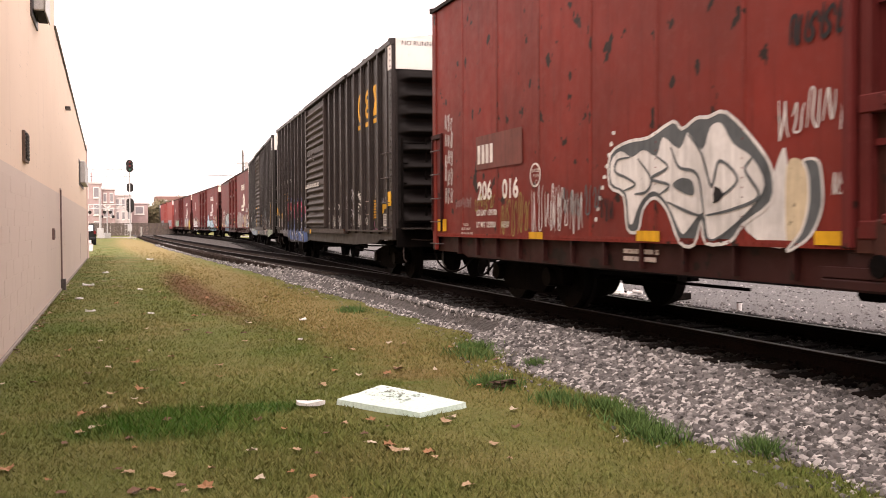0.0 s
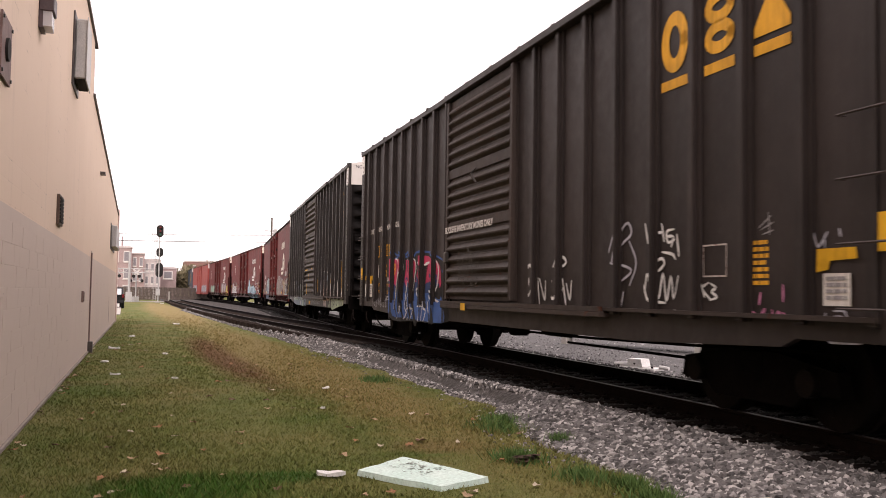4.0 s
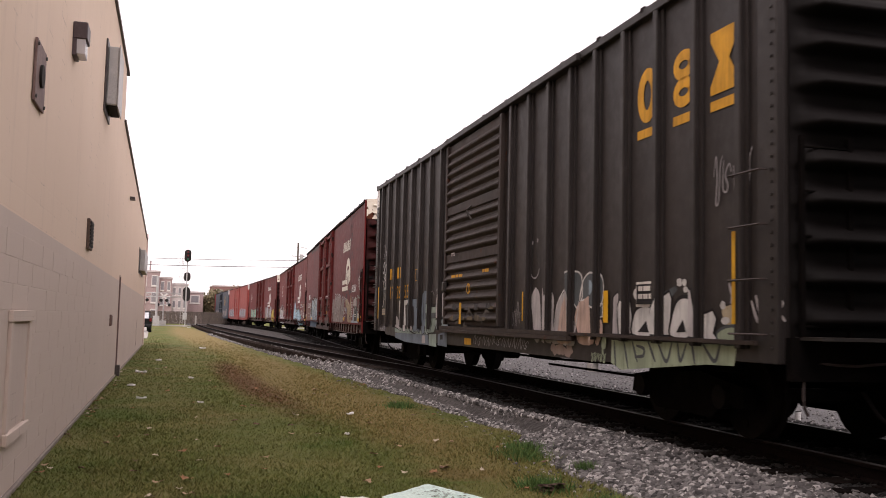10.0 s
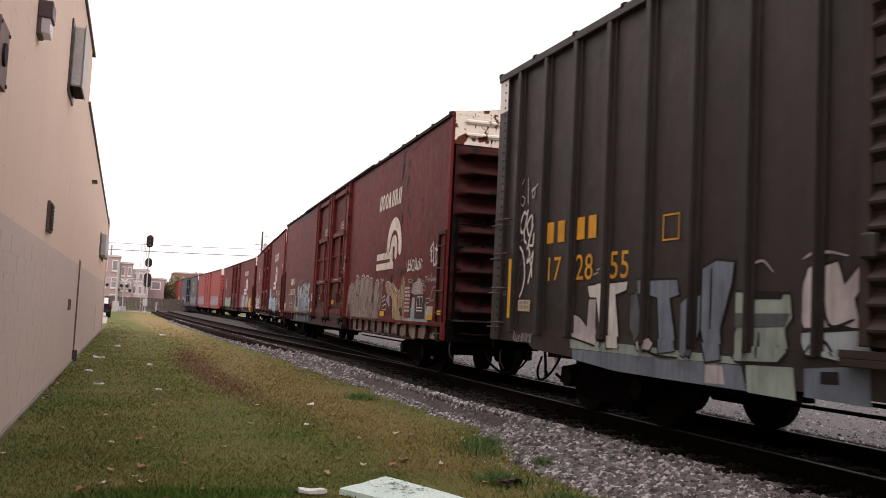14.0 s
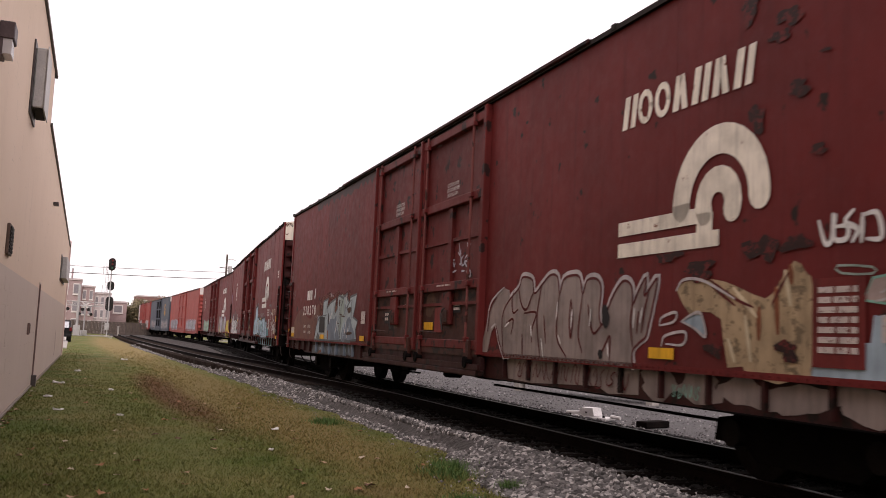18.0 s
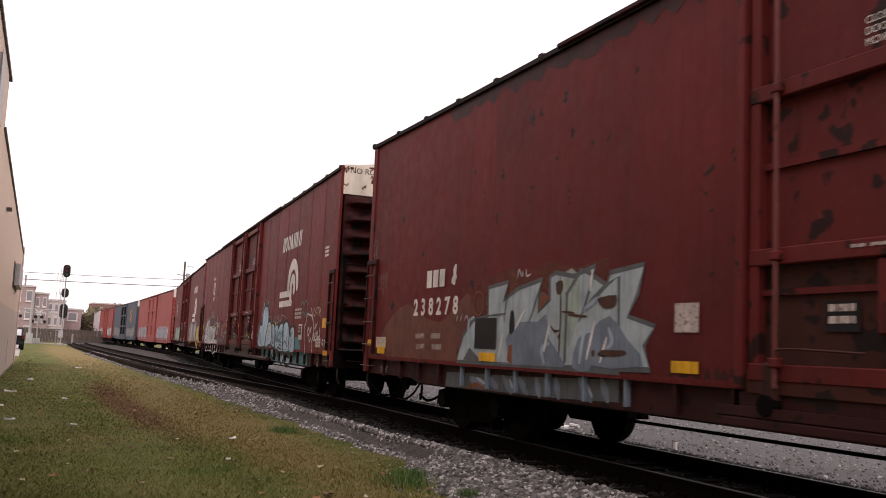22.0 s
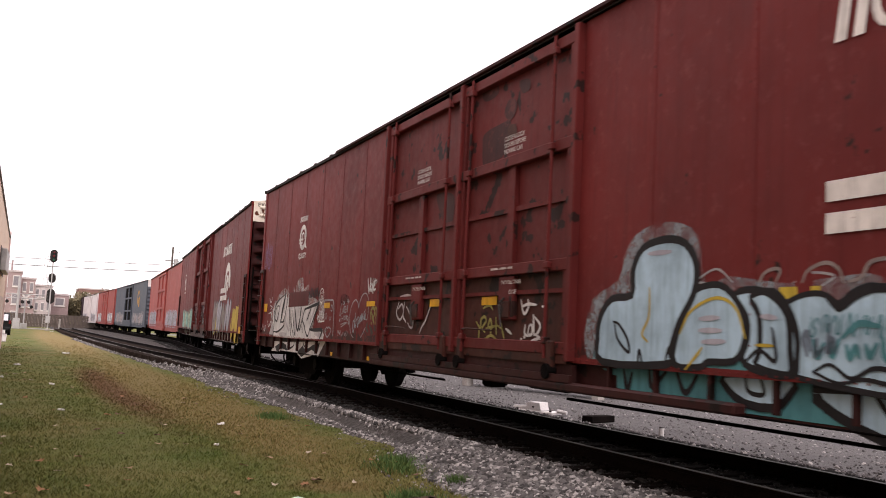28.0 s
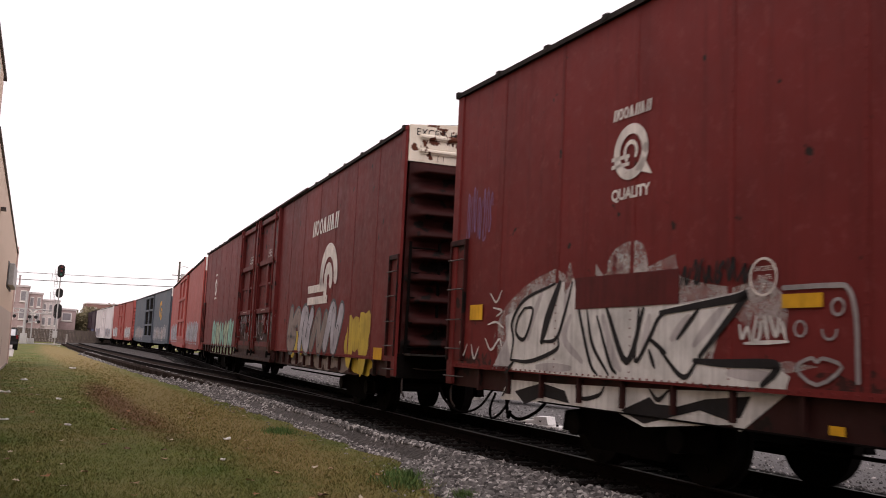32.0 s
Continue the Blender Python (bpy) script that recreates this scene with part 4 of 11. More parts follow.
        self.lay(name, [ring], SPRAY[fill], layer)
        if line:
            self.lay("graffiti_outline", self.ribbon(pts, w, k, True), SPRAY[line], layer + 0.5)

    def strokes(self, lines, colour, w, layer=5, name="graffiti_line"):
        for p in lines:
            self.lay(name, self.ribbon(p, w, 5, taper=True), SPRAY[colour], layer)

    def ragged(self, y0, y1, z0, z1, material, seed, n=24, layer=1, up=False, name="paint_patch"):
        """A band with one torn edge."""
        g = np.random.default_rng(seed)
        a = np.linspace(-y0, -y1, n + 1)
        h = [(z0 + (z1 - z0) * 0.75 * g.random() ** 1.5) for _ in a]
        out = []
        for i in range(n):
            if up:
                out.append([(a[i], z0), (a[i + 1], z0), (a[i + 1], z0 + z1 - h[i + 1]), (a[i], z0 + z1 - h[i])])
            else:
                out.append([(a[i], h[i]), (a[i + 1], h[i + 1]), (a[i + 1], z1), (a[i], z1)])
        self.lay(name, out, material, layer)

    def tag(self, y0, y1, z0, z1, n, colour, seed, w=0.03):
        """A quick scrawl of n thin, leaning, letter-like strokes that run into one another."""
        g = np.random.default_rng(seed)
        a0, a1 = -y0, -y1
        w *= 0.7
        rows = max(1, round((z1 - z0) / abs(a1 - a0) * 1.2)) if abs(a1 - a0) < (z1 - z0) * 0.8 else 1
        per = max(2, math.ceil(n * 1.2 / rows))
        cell, high = (a1 - a0) / per, (z1 - z0) / rows
        for r in range(rows):
            foot = z1 - high * (r + 1)
            for i in range(per):
                f = Decal.FORMS[int(g.integers(len(Decal.FORMS)))]
                h = high * (0.6 + 0.38 * g.random())
                lift = (high - h) * g.random()
                lean = 0.25 * (g.random() - 0.2)
                pts = [(a0 + cell * (i + 0.08 + 0.95 * u + lean * v + 0.1 * (g.random() - 0.5)), foot + lift + h * min(max(v + 0.1 * (g.random() - 0.5), 0), 1)) for u, v in f]
                self.lay("graffiti_tag", self.ribbon(pts, w, 5, taper=True), SPRAY[colour], 5 + 0.2 * (i % 2))

    def patch(self, y0, y1, z0, z1, colour, seed, n=1, layer=1, rough=0.2):
        g = np.random.default_rng(seed)
        for i in range(n):
            a = -y0 + (-y1 + y0) * ((i + 0.5) / n)
            ring = self.blob(a, (z0 + z1) / 2, abs(y0 - y1) / n * 0.55, (z1 - z0) / 2, g, 18, rough)
            self.lay("paint_patch", [ring], SPRAY[colour] if isinstance(colour, str) else colour, layer + 0.2 * (i % 2))

    def yellow(self, y0, y1, z0, z1):
        self.lay("reflector", [self.rect(-y0, -y1, z0, z1)], YELLOW, 6, "yellow reflective strip")

    def plate(self, y0, y1, z0, z1, material, rows=0, ink=None, seed=3, label=""):
        self.lay("stencil_panel", [self.rect(-y0, -y1, z0, z1)], material, 5, label)
        if rows:
            m = (y0 - y1) * 0.12
            self2 = Decal(self.car, self.hw + 0.014)
            self2.shift, self2.spread = self.shift, self.spread
            self2.bars(-y0 + m, -y1 - m, z0 + (z1 - z0) * 0.12, z1 - (z1 - z0) * 0.1, rows, ink or SPRAY["grey"], seed, words=2)


def ribbed_end(hw, z0, z1, ribs, depth=0.085):
    """A pressed-steel end: tapering horizontal corrugations, facing -y."""
    bm = bmesh.new()
    xs = [-hw, -hw + 0.04, -hw + 0.1, -hw + 0.16, -hw + 0.24, -0.4, 0.4, hw - 0.24, hw - 0.16, hw - 0.1, hw - 0.04, hw]
    zs = np.linspace(z0, z1, ribs * 16 + 1)
    grid = []
    for z in zs:
        u = (z - z0) / (z1 - z0) * ribs
        ph = u - math.floor(u)
        # a sharp nose over an undercut, sloping back to the sheet above it
        d = float(np.interp(ph, (0, 0.3, 0.36, 0.42, 0.5, 0.7, 0.92, 1), (0, 0.03, 0.55, 0.9, 1, 0.72, 0.12, 0)))
        row = []
        for x in xs:
            e = min(max((hw - 0.02 - abs(x)) / 0.2, 0), 1)
            row.append(bm.verts.new((x, -depth * d * e * (0.4 + 0.6 * e), z)))
        grid.append(row)
    for i in range(len(grid) - 1):
        for j in range(len(xs) - 1):
            bm.faces.new((grid[i][j], grid[i][j + 1], grid[i + 1][j + 1], grid[i + 1][j]))
    return bm


def roof_mesh(hw, L, z):
    """A shallow gable with seam caps across it."""
    bm = bmesh.new()
    prof = [(-hw - 0.03, z - 0.09), (-hw - 0.03, z - 0.03), (0, z + 0.16), (hw + 0.03, z - 0.03), (hw + 0.03, z - 0.09)]
    a = [bm.verts.new((x, -L / 2 + 0.06, q)) for x, q in prof]
    b = [bm.verts.new((x, L / 2 + 0.02, q)) for x, q in prof]
    bm.faces.new(a)
    bm.faces.new(b[::-1])
    for i in range(5):
        bm.faces.new((a[i], b[i], b[(i + 1) % 5], a[(i + 1) % 5]))
    bmesh.ops.recalc_face_normals(bm, faces=bm.faces)
    n = int(L / 1.2)
    for i in range(n + 1):
        y = -L / 2 + 0.11 + (L - 0.14) * i / n
        for sx in (-1, 1):
            x0, x1 = sorted((0, sx * (hw + 0.05)))
            v = []
            for dy in (-0.045, 0.045):
                for x, q in ((0, z + 0.19), (sx * (hw + 0.04), z - 0.005), (sx * (hw + 0.04), z - 0.07), (0, z + 0.1)):
                    v.append(bm.verts.new((x, y + dy, q)))
            for f in ((0, 1, 2, 3), (4, 5, 6, 7), (0, 1, 5, 4), (1, 2, 6, 5), (2, 3, 7, 6), (0, 3, 7, 4)):
                bm.faces.new([v[k] for k in f])
    bmesh.ops.recalc_face_normals(bm, faces=bm.faces)
    return bm


def sheet(w, h, seed, wave=0.006):
    """A thin side sheet, a little buckled, its face at x = 0, y from 0 to w."""
    bm = bmesh.new()
    ny, nz = 5, 9
    g = [[bm.verts.new((wave * noise.noise((seed * 7.1 + j * 0.5, i * 0.45, seed)) if 0 < j < ny and 0 < i < nz else 0.0, w * j / ny, h * i / nz)) for j in range(ny + 1)] for i in range(nz + 1)]
    for i in range(nz):
        for j in range(ny):
            bm.faces.new((g[i][j], g[i + 1][j], g[i + 1][j + 1], g[i][j + 1]))
    edge = [g[0][j] for j in range(ny + 1)] + [g[i][ny] for i in range(1, nz + 1)] + [g[nz][j] for j in range(ny - 1, -1, -1)] + [g[i][0] for i in range(nz - 1, 0, -1)]
    back = [bm.verts.new((0.03, v.co.y, v.co.z)) for v in edge]
    for i in range(len(edge)):
        k = (i + 1) % len(edge)
        bm.faces.new((edge[i], edge[k], back[k], back[i]))
    return bm


_shared = {}


def truck(car, y, seat=0.0):
    """A two-axle truck: cast side frames, bolster and springs; its wheelsets turn on their own."""
    if "frame" not in _shared:
        pr = [(-1.25, 0.34), (-1.2, 0.56), (-0.78, 0.62), (-0.42, 0.68), (0.42, 0.68), (0.78, 0.62), (1.2, 0.56), (1.25, 0.34), (0.98, 0.34), (0.9, 0.42), (0.62, 0.2), (-0.62, 0.2), (-0.9, 0.42), (-0.98, 0.34)]
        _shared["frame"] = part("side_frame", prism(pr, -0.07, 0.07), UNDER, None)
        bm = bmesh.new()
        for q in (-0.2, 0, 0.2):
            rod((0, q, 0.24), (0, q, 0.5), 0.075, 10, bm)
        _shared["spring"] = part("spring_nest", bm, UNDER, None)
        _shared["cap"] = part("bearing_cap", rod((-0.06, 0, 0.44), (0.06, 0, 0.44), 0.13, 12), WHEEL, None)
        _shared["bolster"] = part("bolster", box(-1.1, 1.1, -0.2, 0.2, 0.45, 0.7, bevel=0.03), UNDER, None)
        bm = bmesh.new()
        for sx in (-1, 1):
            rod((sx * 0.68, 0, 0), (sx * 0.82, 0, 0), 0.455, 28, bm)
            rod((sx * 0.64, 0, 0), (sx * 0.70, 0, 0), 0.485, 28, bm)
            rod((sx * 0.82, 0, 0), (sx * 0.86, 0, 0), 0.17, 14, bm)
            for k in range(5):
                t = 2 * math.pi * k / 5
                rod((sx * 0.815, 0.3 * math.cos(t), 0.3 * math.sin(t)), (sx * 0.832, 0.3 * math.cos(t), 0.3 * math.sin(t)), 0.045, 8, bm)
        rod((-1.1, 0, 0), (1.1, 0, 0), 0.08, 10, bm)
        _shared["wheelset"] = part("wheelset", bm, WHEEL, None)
        for k in _shared.values():
            scene.collection.objects.unlink(k)

    def put(key, x, yy, z=0.0, parent=car):
        o = _shared[key].copy()
        scene.collection.objects.link(o)
        o.parent = parent
        o.matrix_basis = Matrix.Translation((x, yy, z))
        return o

    bol = put("bolster", -seat, y)
    for sx in (-1, 1):
        put("frame", sx * 1.02, 0, 0, bol)
        put("spring", sx * 1.02, 0, 0, bol)
        for q in (-0.89, 0.89):
            put("cap", sx * 1.12, q, 0, bol)
    return [put("wheelset", -seat, y + q, 0.457) for q in (-0.89, 0.89)]


def hose(car, y, sgn, seed):
    g = np.random.default_rng(seed)
    s = sgn
    pts = [(0.35, y, 0.72), (0.3, y + s * 0.18, 0.55), (0.22, y + s * 0.42, 0.28 + 0.05 * g.random()), (0.1, y + s * 0.72, 0.2), (0.02, y + s * 0.95, 0.3)]
    part("air_hose", tube(pts, 0.026, 8), UNDER, car, smooth=True)
    pts = [(-0.75, y - s * 0.1, 0.62), (-0.72, y + s * 0.1, 0.4), (-0.55, y + s * 0.35, 0.24), (-0.3, y + s * 0.5, 0.34), (-0.1, y + s * 0.55, 0.62)]
    part("brake_pipe", tube(pts, 0.02, 6), UNDER, car, smooth=True)


def running_gear(car, L, tc, hw, far=False, seed=1, seat=0.0):
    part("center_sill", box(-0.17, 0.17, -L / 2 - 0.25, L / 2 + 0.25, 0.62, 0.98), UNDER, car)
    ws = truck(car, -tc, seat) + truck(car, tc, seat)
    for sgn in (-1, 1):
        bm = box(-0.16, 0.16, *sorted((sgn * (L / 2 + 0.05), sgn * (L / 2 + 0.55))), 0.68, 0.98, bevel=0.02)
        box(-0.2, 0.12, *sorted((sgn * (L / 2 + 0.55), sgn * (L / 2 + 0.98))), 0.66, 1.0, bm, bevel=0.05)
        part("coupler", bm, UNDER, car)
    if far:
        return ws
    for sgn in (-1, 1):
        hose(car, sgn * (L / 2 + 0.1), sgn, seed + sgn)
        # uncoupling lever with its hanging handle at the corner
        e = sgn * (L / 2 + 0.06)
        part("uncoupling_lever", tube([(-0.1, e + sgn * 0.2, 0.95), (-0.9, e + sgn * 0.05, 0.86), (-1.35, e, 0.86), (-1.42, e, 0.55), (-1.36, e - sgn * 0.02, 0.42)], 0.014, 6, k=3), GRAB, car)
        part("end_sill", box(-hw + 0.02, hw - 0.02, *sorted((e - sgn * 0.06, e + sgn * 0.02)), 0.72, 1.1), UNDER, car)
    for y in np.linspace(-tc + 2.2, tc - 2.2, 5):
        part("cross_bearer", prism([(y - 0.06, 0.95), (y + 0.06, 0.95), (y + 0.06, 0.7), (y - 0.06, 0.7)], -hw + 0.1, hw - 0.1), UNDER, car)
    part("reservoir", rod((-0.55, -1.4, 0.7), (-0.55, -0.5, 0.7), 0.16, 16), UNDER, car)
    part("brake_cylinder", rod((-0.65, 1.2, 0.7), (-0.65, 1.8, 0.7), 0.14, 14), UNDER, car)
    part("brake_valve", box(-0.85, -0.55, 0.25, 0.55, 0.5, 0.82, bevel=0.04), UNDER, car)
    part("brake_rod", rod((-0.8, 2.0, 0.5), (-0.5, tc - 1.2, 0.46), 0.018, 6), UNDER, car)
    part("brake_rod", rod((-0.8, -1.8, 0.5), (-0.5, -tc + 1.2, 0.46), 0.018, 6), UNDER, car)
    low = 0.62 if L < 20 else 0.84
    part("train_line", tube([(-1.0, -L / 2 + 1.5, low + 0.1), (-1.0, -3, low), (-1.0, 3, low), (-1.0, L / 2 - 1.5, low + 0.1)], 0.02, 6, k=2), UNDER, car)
    return ws


def grabs(car, hw, y, zs, w=0.42, name="grab_iron"):
    for z in zs:
        part(name, tube([(-hw + 0.01, y - w / 2, z), (-hw - 0.07, y - w / 2, z), (-hw - 0.07, y + w / 2, z), (-hw + 0.01, y + w / 2, z)], 0.011, 6, k=1), GRAB, car)


def ladder(car, x0, x1, y, z0, z1, n):
    bm = bmesh.new()
    for x in (x0, x1):
        box(x - 0.02, x + 0.02, y - 0.11, y - 0.07, z0, z1, bm)
    for k in range(n):
        z = z0 + 0.1 + (z1 - z0 - 0.2) * k / (n - 1)
        rod((x0, y - 0.09, z), (x1, y - 0.09, z), 0.012, 6, bm)
    part("end_ladder", bm, UNDER, car)


def brake_wheel(car, x, y, z):
    bm = bmesh.new()
    pts = [(x + 0.28 * math.cos(t), y - 0.22, z + 0.28 * math.sin(t)) for t in np.linspace(0, 2 * math.pi, 21)]
    tube(pts, 0.016, 6, bm, k=1)
    for k in range(5):
        t = 2 * math.pi * k / 5
        rod((x, y - 0.2, z), (x + 0.28 * math.cos(t), y - 0.22, z + 0.28 * math.sin(t)), 0.012, 6, bm)
    rod((x, y - 0.24, z), (x, y, z), 0.04, 10, bm)
    part("brake_wheel", bm, UNDER, car)
    part("brake_housing", box(x - 0.16, x + 0.16, y - 0.12, y, z - 0.5, z - 0.12, bevel=0.02), UNDER, car)


def car_base(a, b, label, tc_part=0.36, seat=0.0):
    car = top("boxcar", label, "boxcar", "cars of the freight train")
    MOVING.append((car, (a + b) / 2, (b - a) * tc_part, seat))
    return car, b - a, (b - a) * tc_part


def rear_end(car, L, hw, z0, zt, paint, white, ribs=9, band=0.62, far=False, pressed=False):
    """The end that faces the camera as the car nears: corrugated steel under a white top panel."""
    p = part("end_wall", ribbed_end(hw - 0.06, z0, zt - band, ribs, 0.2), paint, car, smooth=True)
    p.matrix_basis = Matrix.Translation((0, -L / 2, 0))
    bm = bmesh.new()
    box(-hw + 0.03, hw - 0.03, -L / 2 - 0.015, -L / 2 + 0.05, zt - band, zt, bm)
    for k in range(2 if pressed else 0):
        z = zt - band + 0.14 + 0.24 * k
        box(-hw + 0.2, hw - 0.2, -L / 2 - 0.06, -L / 2 - 0.01, z, z + 0.09, bm, bevel=0.03)
    part("end_top", bm, white, car, "white excess-height end panel")
    if not far and white is RUSTY_WHITE:
        # runs of rust from the top edge and the seams
        g = np.random.default_rng(int(L * 10))
        bm = bmesh.new()
        for k in range(34 if pressed else 22):
            x = -hw + 0.08 + (2 * hw - 0.16) * g.random()
            top = zt - (0.01, 0.23, 0.47)[k % 3] if pressed else zt - 0.01 - 0.35 * g.random() ** 2
            w, h = 0.006 + 0.02 * g.random() ** 2, 0.05 + 0.09 * g.random()
            v = [bm.verts.new((q, -L / 2 - 0.018, z)) for q, z in ((x - w, top), (x - w * 0.6, top - h * 0.6), (x, top - h), (x + w * 0.5, top - h * 0.5), (x + w, top))]
            bm.faces.new(v)
        tagged(part("rust_run", bm, RUST_RUN, car), kind="stuff")
    # gable over the end panel
    bm = prism([(-hw + 0.03, zt), (hw - 0.03, zt), (0, zt + 0.15)], -L / 2 - 0.015, -L / 2 + 0.05)
    bm.transform(Matrix(((0, 1, 0, 0), (1, 0, 0, 0), (0, 0, 1, 0), (0, 0, 0, 1))))
    bmesh.ops.recalc_face_normals(bm, faces=bm.faces)
    part("end_gable", bm, white, car)
    if far:
        return
    bm = bmesh.new()
    for k in range(26):
        x = -hw + 0.12 + (2 * hw - 0.24) * k / 25
        rod((x, -L / 2 - 0.03, zt - 0.05), (x, -L / 2 - 0.01, zt - 0.05), 0.018, 6, bm)
    tagged(part("riveted_seam", bm, white, car), kind="stuff")
    ladder(car, -hw + 0.12, -hw + 0.62, -L / 2, 1.1, 2.9, 5)
    brake_wheel(car, 0.35, -L / 2, 2.4)
    bm = box(-hw + 0.1, hw - 0.1, -L / 2 - 0.38, -L / 2 - 0.02, 1.08, 1.11)
    part("crossover_platform", bm, STEEL, car)


def posted_car(a, b, label, door, seed, posts, paint):
    """A black boxcar with outside posts and a corrugated sliding door."""
    car, L, tc = car_base(a, b, label)
    hw, zt = 1.57, 4.9
    mid = (a + b) / 2
    d0, d1 = door[0] - mid, door[1] - mid
    part("body", box(-hw + 0.035, hw, -L / 2 + 0.03, L / 2, 0.97, zt - 0.06), paint, car)
    part("roof", roof_mesh(hw + 0.05, L, zt), ROOFDARK, car)
    # side sheets between the posts
    edges = sorted([-L / 2 + 0.02, L / 2 - 0.02, d0, d1] + posts)
    var = {}
    for i, (p, q) in enumerate(zip(edges, edges[1:])):
        if d0 - 0.01 <= p and q <= d1 + 0.01:
            continue
        key = (round(q - p, 2), i % 3)
        if key not in var:
            var[key] = part("side_sheet", sheet(q - p - 0.004, zt - 1.02, seed + i), paint, car)
            o = var[key]
        else:
            o = again(var[key])
        o.matrix_basis = Matrix.Translation((-hw, p + 0.002, 1.02))
    po = None
    for y in posts:
        if po is None:
            pr = bmesh.new()
            box(-hw - 0.085, -hw + 0.01, -0.05, 0.05, 0.98, zt - 0.06, pr, bevel=0.012)
            box(-hw - 0.03, -hw + 0.01, -0.11, 0.11, 0.98, zt - 0.06, pr)
            po = part("side_post", pr, paint, car)
            po.matrix_basis = Matrix.Translation((0, y, 0))
        else:
            again(po, Matrix.Translation((0, y, 0)))
    for y in (-L / 2 + 0.16, L / 2 - 0.16):
        bm = box(-hw - 0.06, -hw + 0.02, y - 0.15, y + 0.15, 0.86, zt - 0.04, bevel=0.01)
        for k in range(34):
            z = 1.0 + 3.8 * k / 33
            rod((-hw - 0.075, y - 0.07, z), (-hw - 0.055, y - 0.07, z), 0.016, 6, bm)
        part("corner_post", bm, paint, car)
    bm = box(hw - 0.02, hw + 0.06, -L / 2 + 0.01, -L / 2 + 0.3, 0.86, zt - 0.04)
    part("corner_post", bm, paint, car)
    part("top_chord", box(-hw - 0.09, -hw + 0.02, -L / 2, L / 2, zt - 0.14, zt - 0.03, bevel=0.01), paint, car)
    # sill: deeper between the trucks
    pr = [(-L / 2 + 0.03, 1.04), (L / 2 - 0.03, 1.04), (L / 2 - 0.03, 0.86), (tc + 1.3, 0.86), (tc + 1.1, 0.78), (tc - 1.4, 0.70), (-tc + 1.4, 0.70), (-tc - 1.1, 0.78), (-tc - 1.3, 0.86), (-L / 2 + 0.03, 0.86)]
    part("side_sill", prism(pr[::-1], -hw - 0.02, -hw + 0.06), paint, car)
    part("sill_rail", box(-hw - 0.1, -hw, -L / 2 + 0.3, d1 + 0.2, 1.02, 1.06), BLACK_DOOR, car)
    # corrugated door
    dr = part("door", box(-hw - 0.05, -hw + 0.03, d0 + 0.02, d1 - 0.02, 1.1, zt - 0.2), BLACK_DOOR, car, "sooty brown corrugated sliding door")
    n = 18
    pitch = (zt - 0.3 - 1.15) / n
    cor = bmesh.new()
    for k in range(n):
        z = 1.15 + k * pitch
        if k in (6, 11):
            box(-hw - 0.085, -hw - 0.04, d0 + 0.08, d1 - 0.08, z + 0.01, z + pitch - 0.01, cor, bevel=0.01)
            continue
        v = [cor.verts.new((x, y, zz)) for y in (d0 + 0.1, d1 - 0.1) for x, zz in ((-hw - 0.05, z + 0.01), (-hw - 0.115, z + pitch * 0.3), (-hw - 0.12, z + pitch * 0.42), (-hw - 0.05, z + pitch * 0.85))]
        for q in range(3):
            cor.faces.new((v[q], v[q + 4], v[q + 5], v[q + 1]))
        cor.faces.new(v[:4])
        cor.faces.new(v[7:3:-1])
    part("corrugation", cor, BLACK_DOOR, dr)
    for y in (d0 + 0.05, d1 - 0.05):
        part("door_stile", box(-hw - 0.11, -hw - 0.03, y - 0.05, y + 0.05, 1.1, zt - 0.2, bevel=0.01), BLACK_DOOR, dr)
    part("door_lock", box(-hw - 0.17, -hw - 0.08, d1 - 0.2, d1 - 0.06, 1.75, 1.95, bevel=0.02), STEEL, dr)
    part("door_hasp", tube([(-hw - 0.12, d0 + 1.6, 3.3), (-hw - 0.19, d0 + 1.65, 3.2), (-hw - 0.12, d0 + 1.6, 3.05)], 0.02, 6, k=3), STEEL, dr)
    part("lower_track", box(-hw - 0.15, -hw, d0 - 3.0, d1 + 0.15, 0.94, 1.01, bevel=0.01), BLACK_DOOR, car)
    part("lower_track_lip", box(-hw - 0.15, -hw - 0.11, d0 - 3.0, d1 + 0.15, 1.01, 1.07), BLACK_DOOR, car)
    part("upper_track", box(-hw - 0.14, -hw, d0 - 3.2, d1 + 0.15, zt - 0.16, zt - 0.05, bevel=0.01), paint, car)
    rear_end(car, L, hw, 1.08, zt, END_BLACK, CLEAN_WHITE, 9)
    part("corner_white", box(-hw - 0.064, -hw - 0.058, -L / 2 + 0.01, -L / 2 + 0.31, zt - 0.62, zt - 0.04), CLEAN_WHITE, car)
    part("corner_white", box(-hw - 0.064, -hw - 0.058, L / 2 - 0.31, L / 2 - 0.01, zt - 0.62, zt - 0.04), CLEAN_WHITE, car)
    grabs(car, hw + 0.06, -L / 2 + 0.42, (1.12, 1.62, 2.12, 2.62), 0.5)
    grabs(car, hw + 0.06, L / 2 - 0.28, (1.05, 1.55, 2.05, 2.55), 0.42)
    grabs(car, hw + 0.06, L / 2 - 0.42, (1.12, 1.62, 2.12, 2.62), 0.5)
    Decal_end(car, L, hw, zt, "NO RUNNING BOARD", 0.095)
    WHEELS.append((car, running_gear(car, L, tc, hw, seed=seed)))
    dc = Decal(car, hw, posts, 0.085, 0.05)
    dc.sill = 0.021
    return car, dc, L, hw, zt


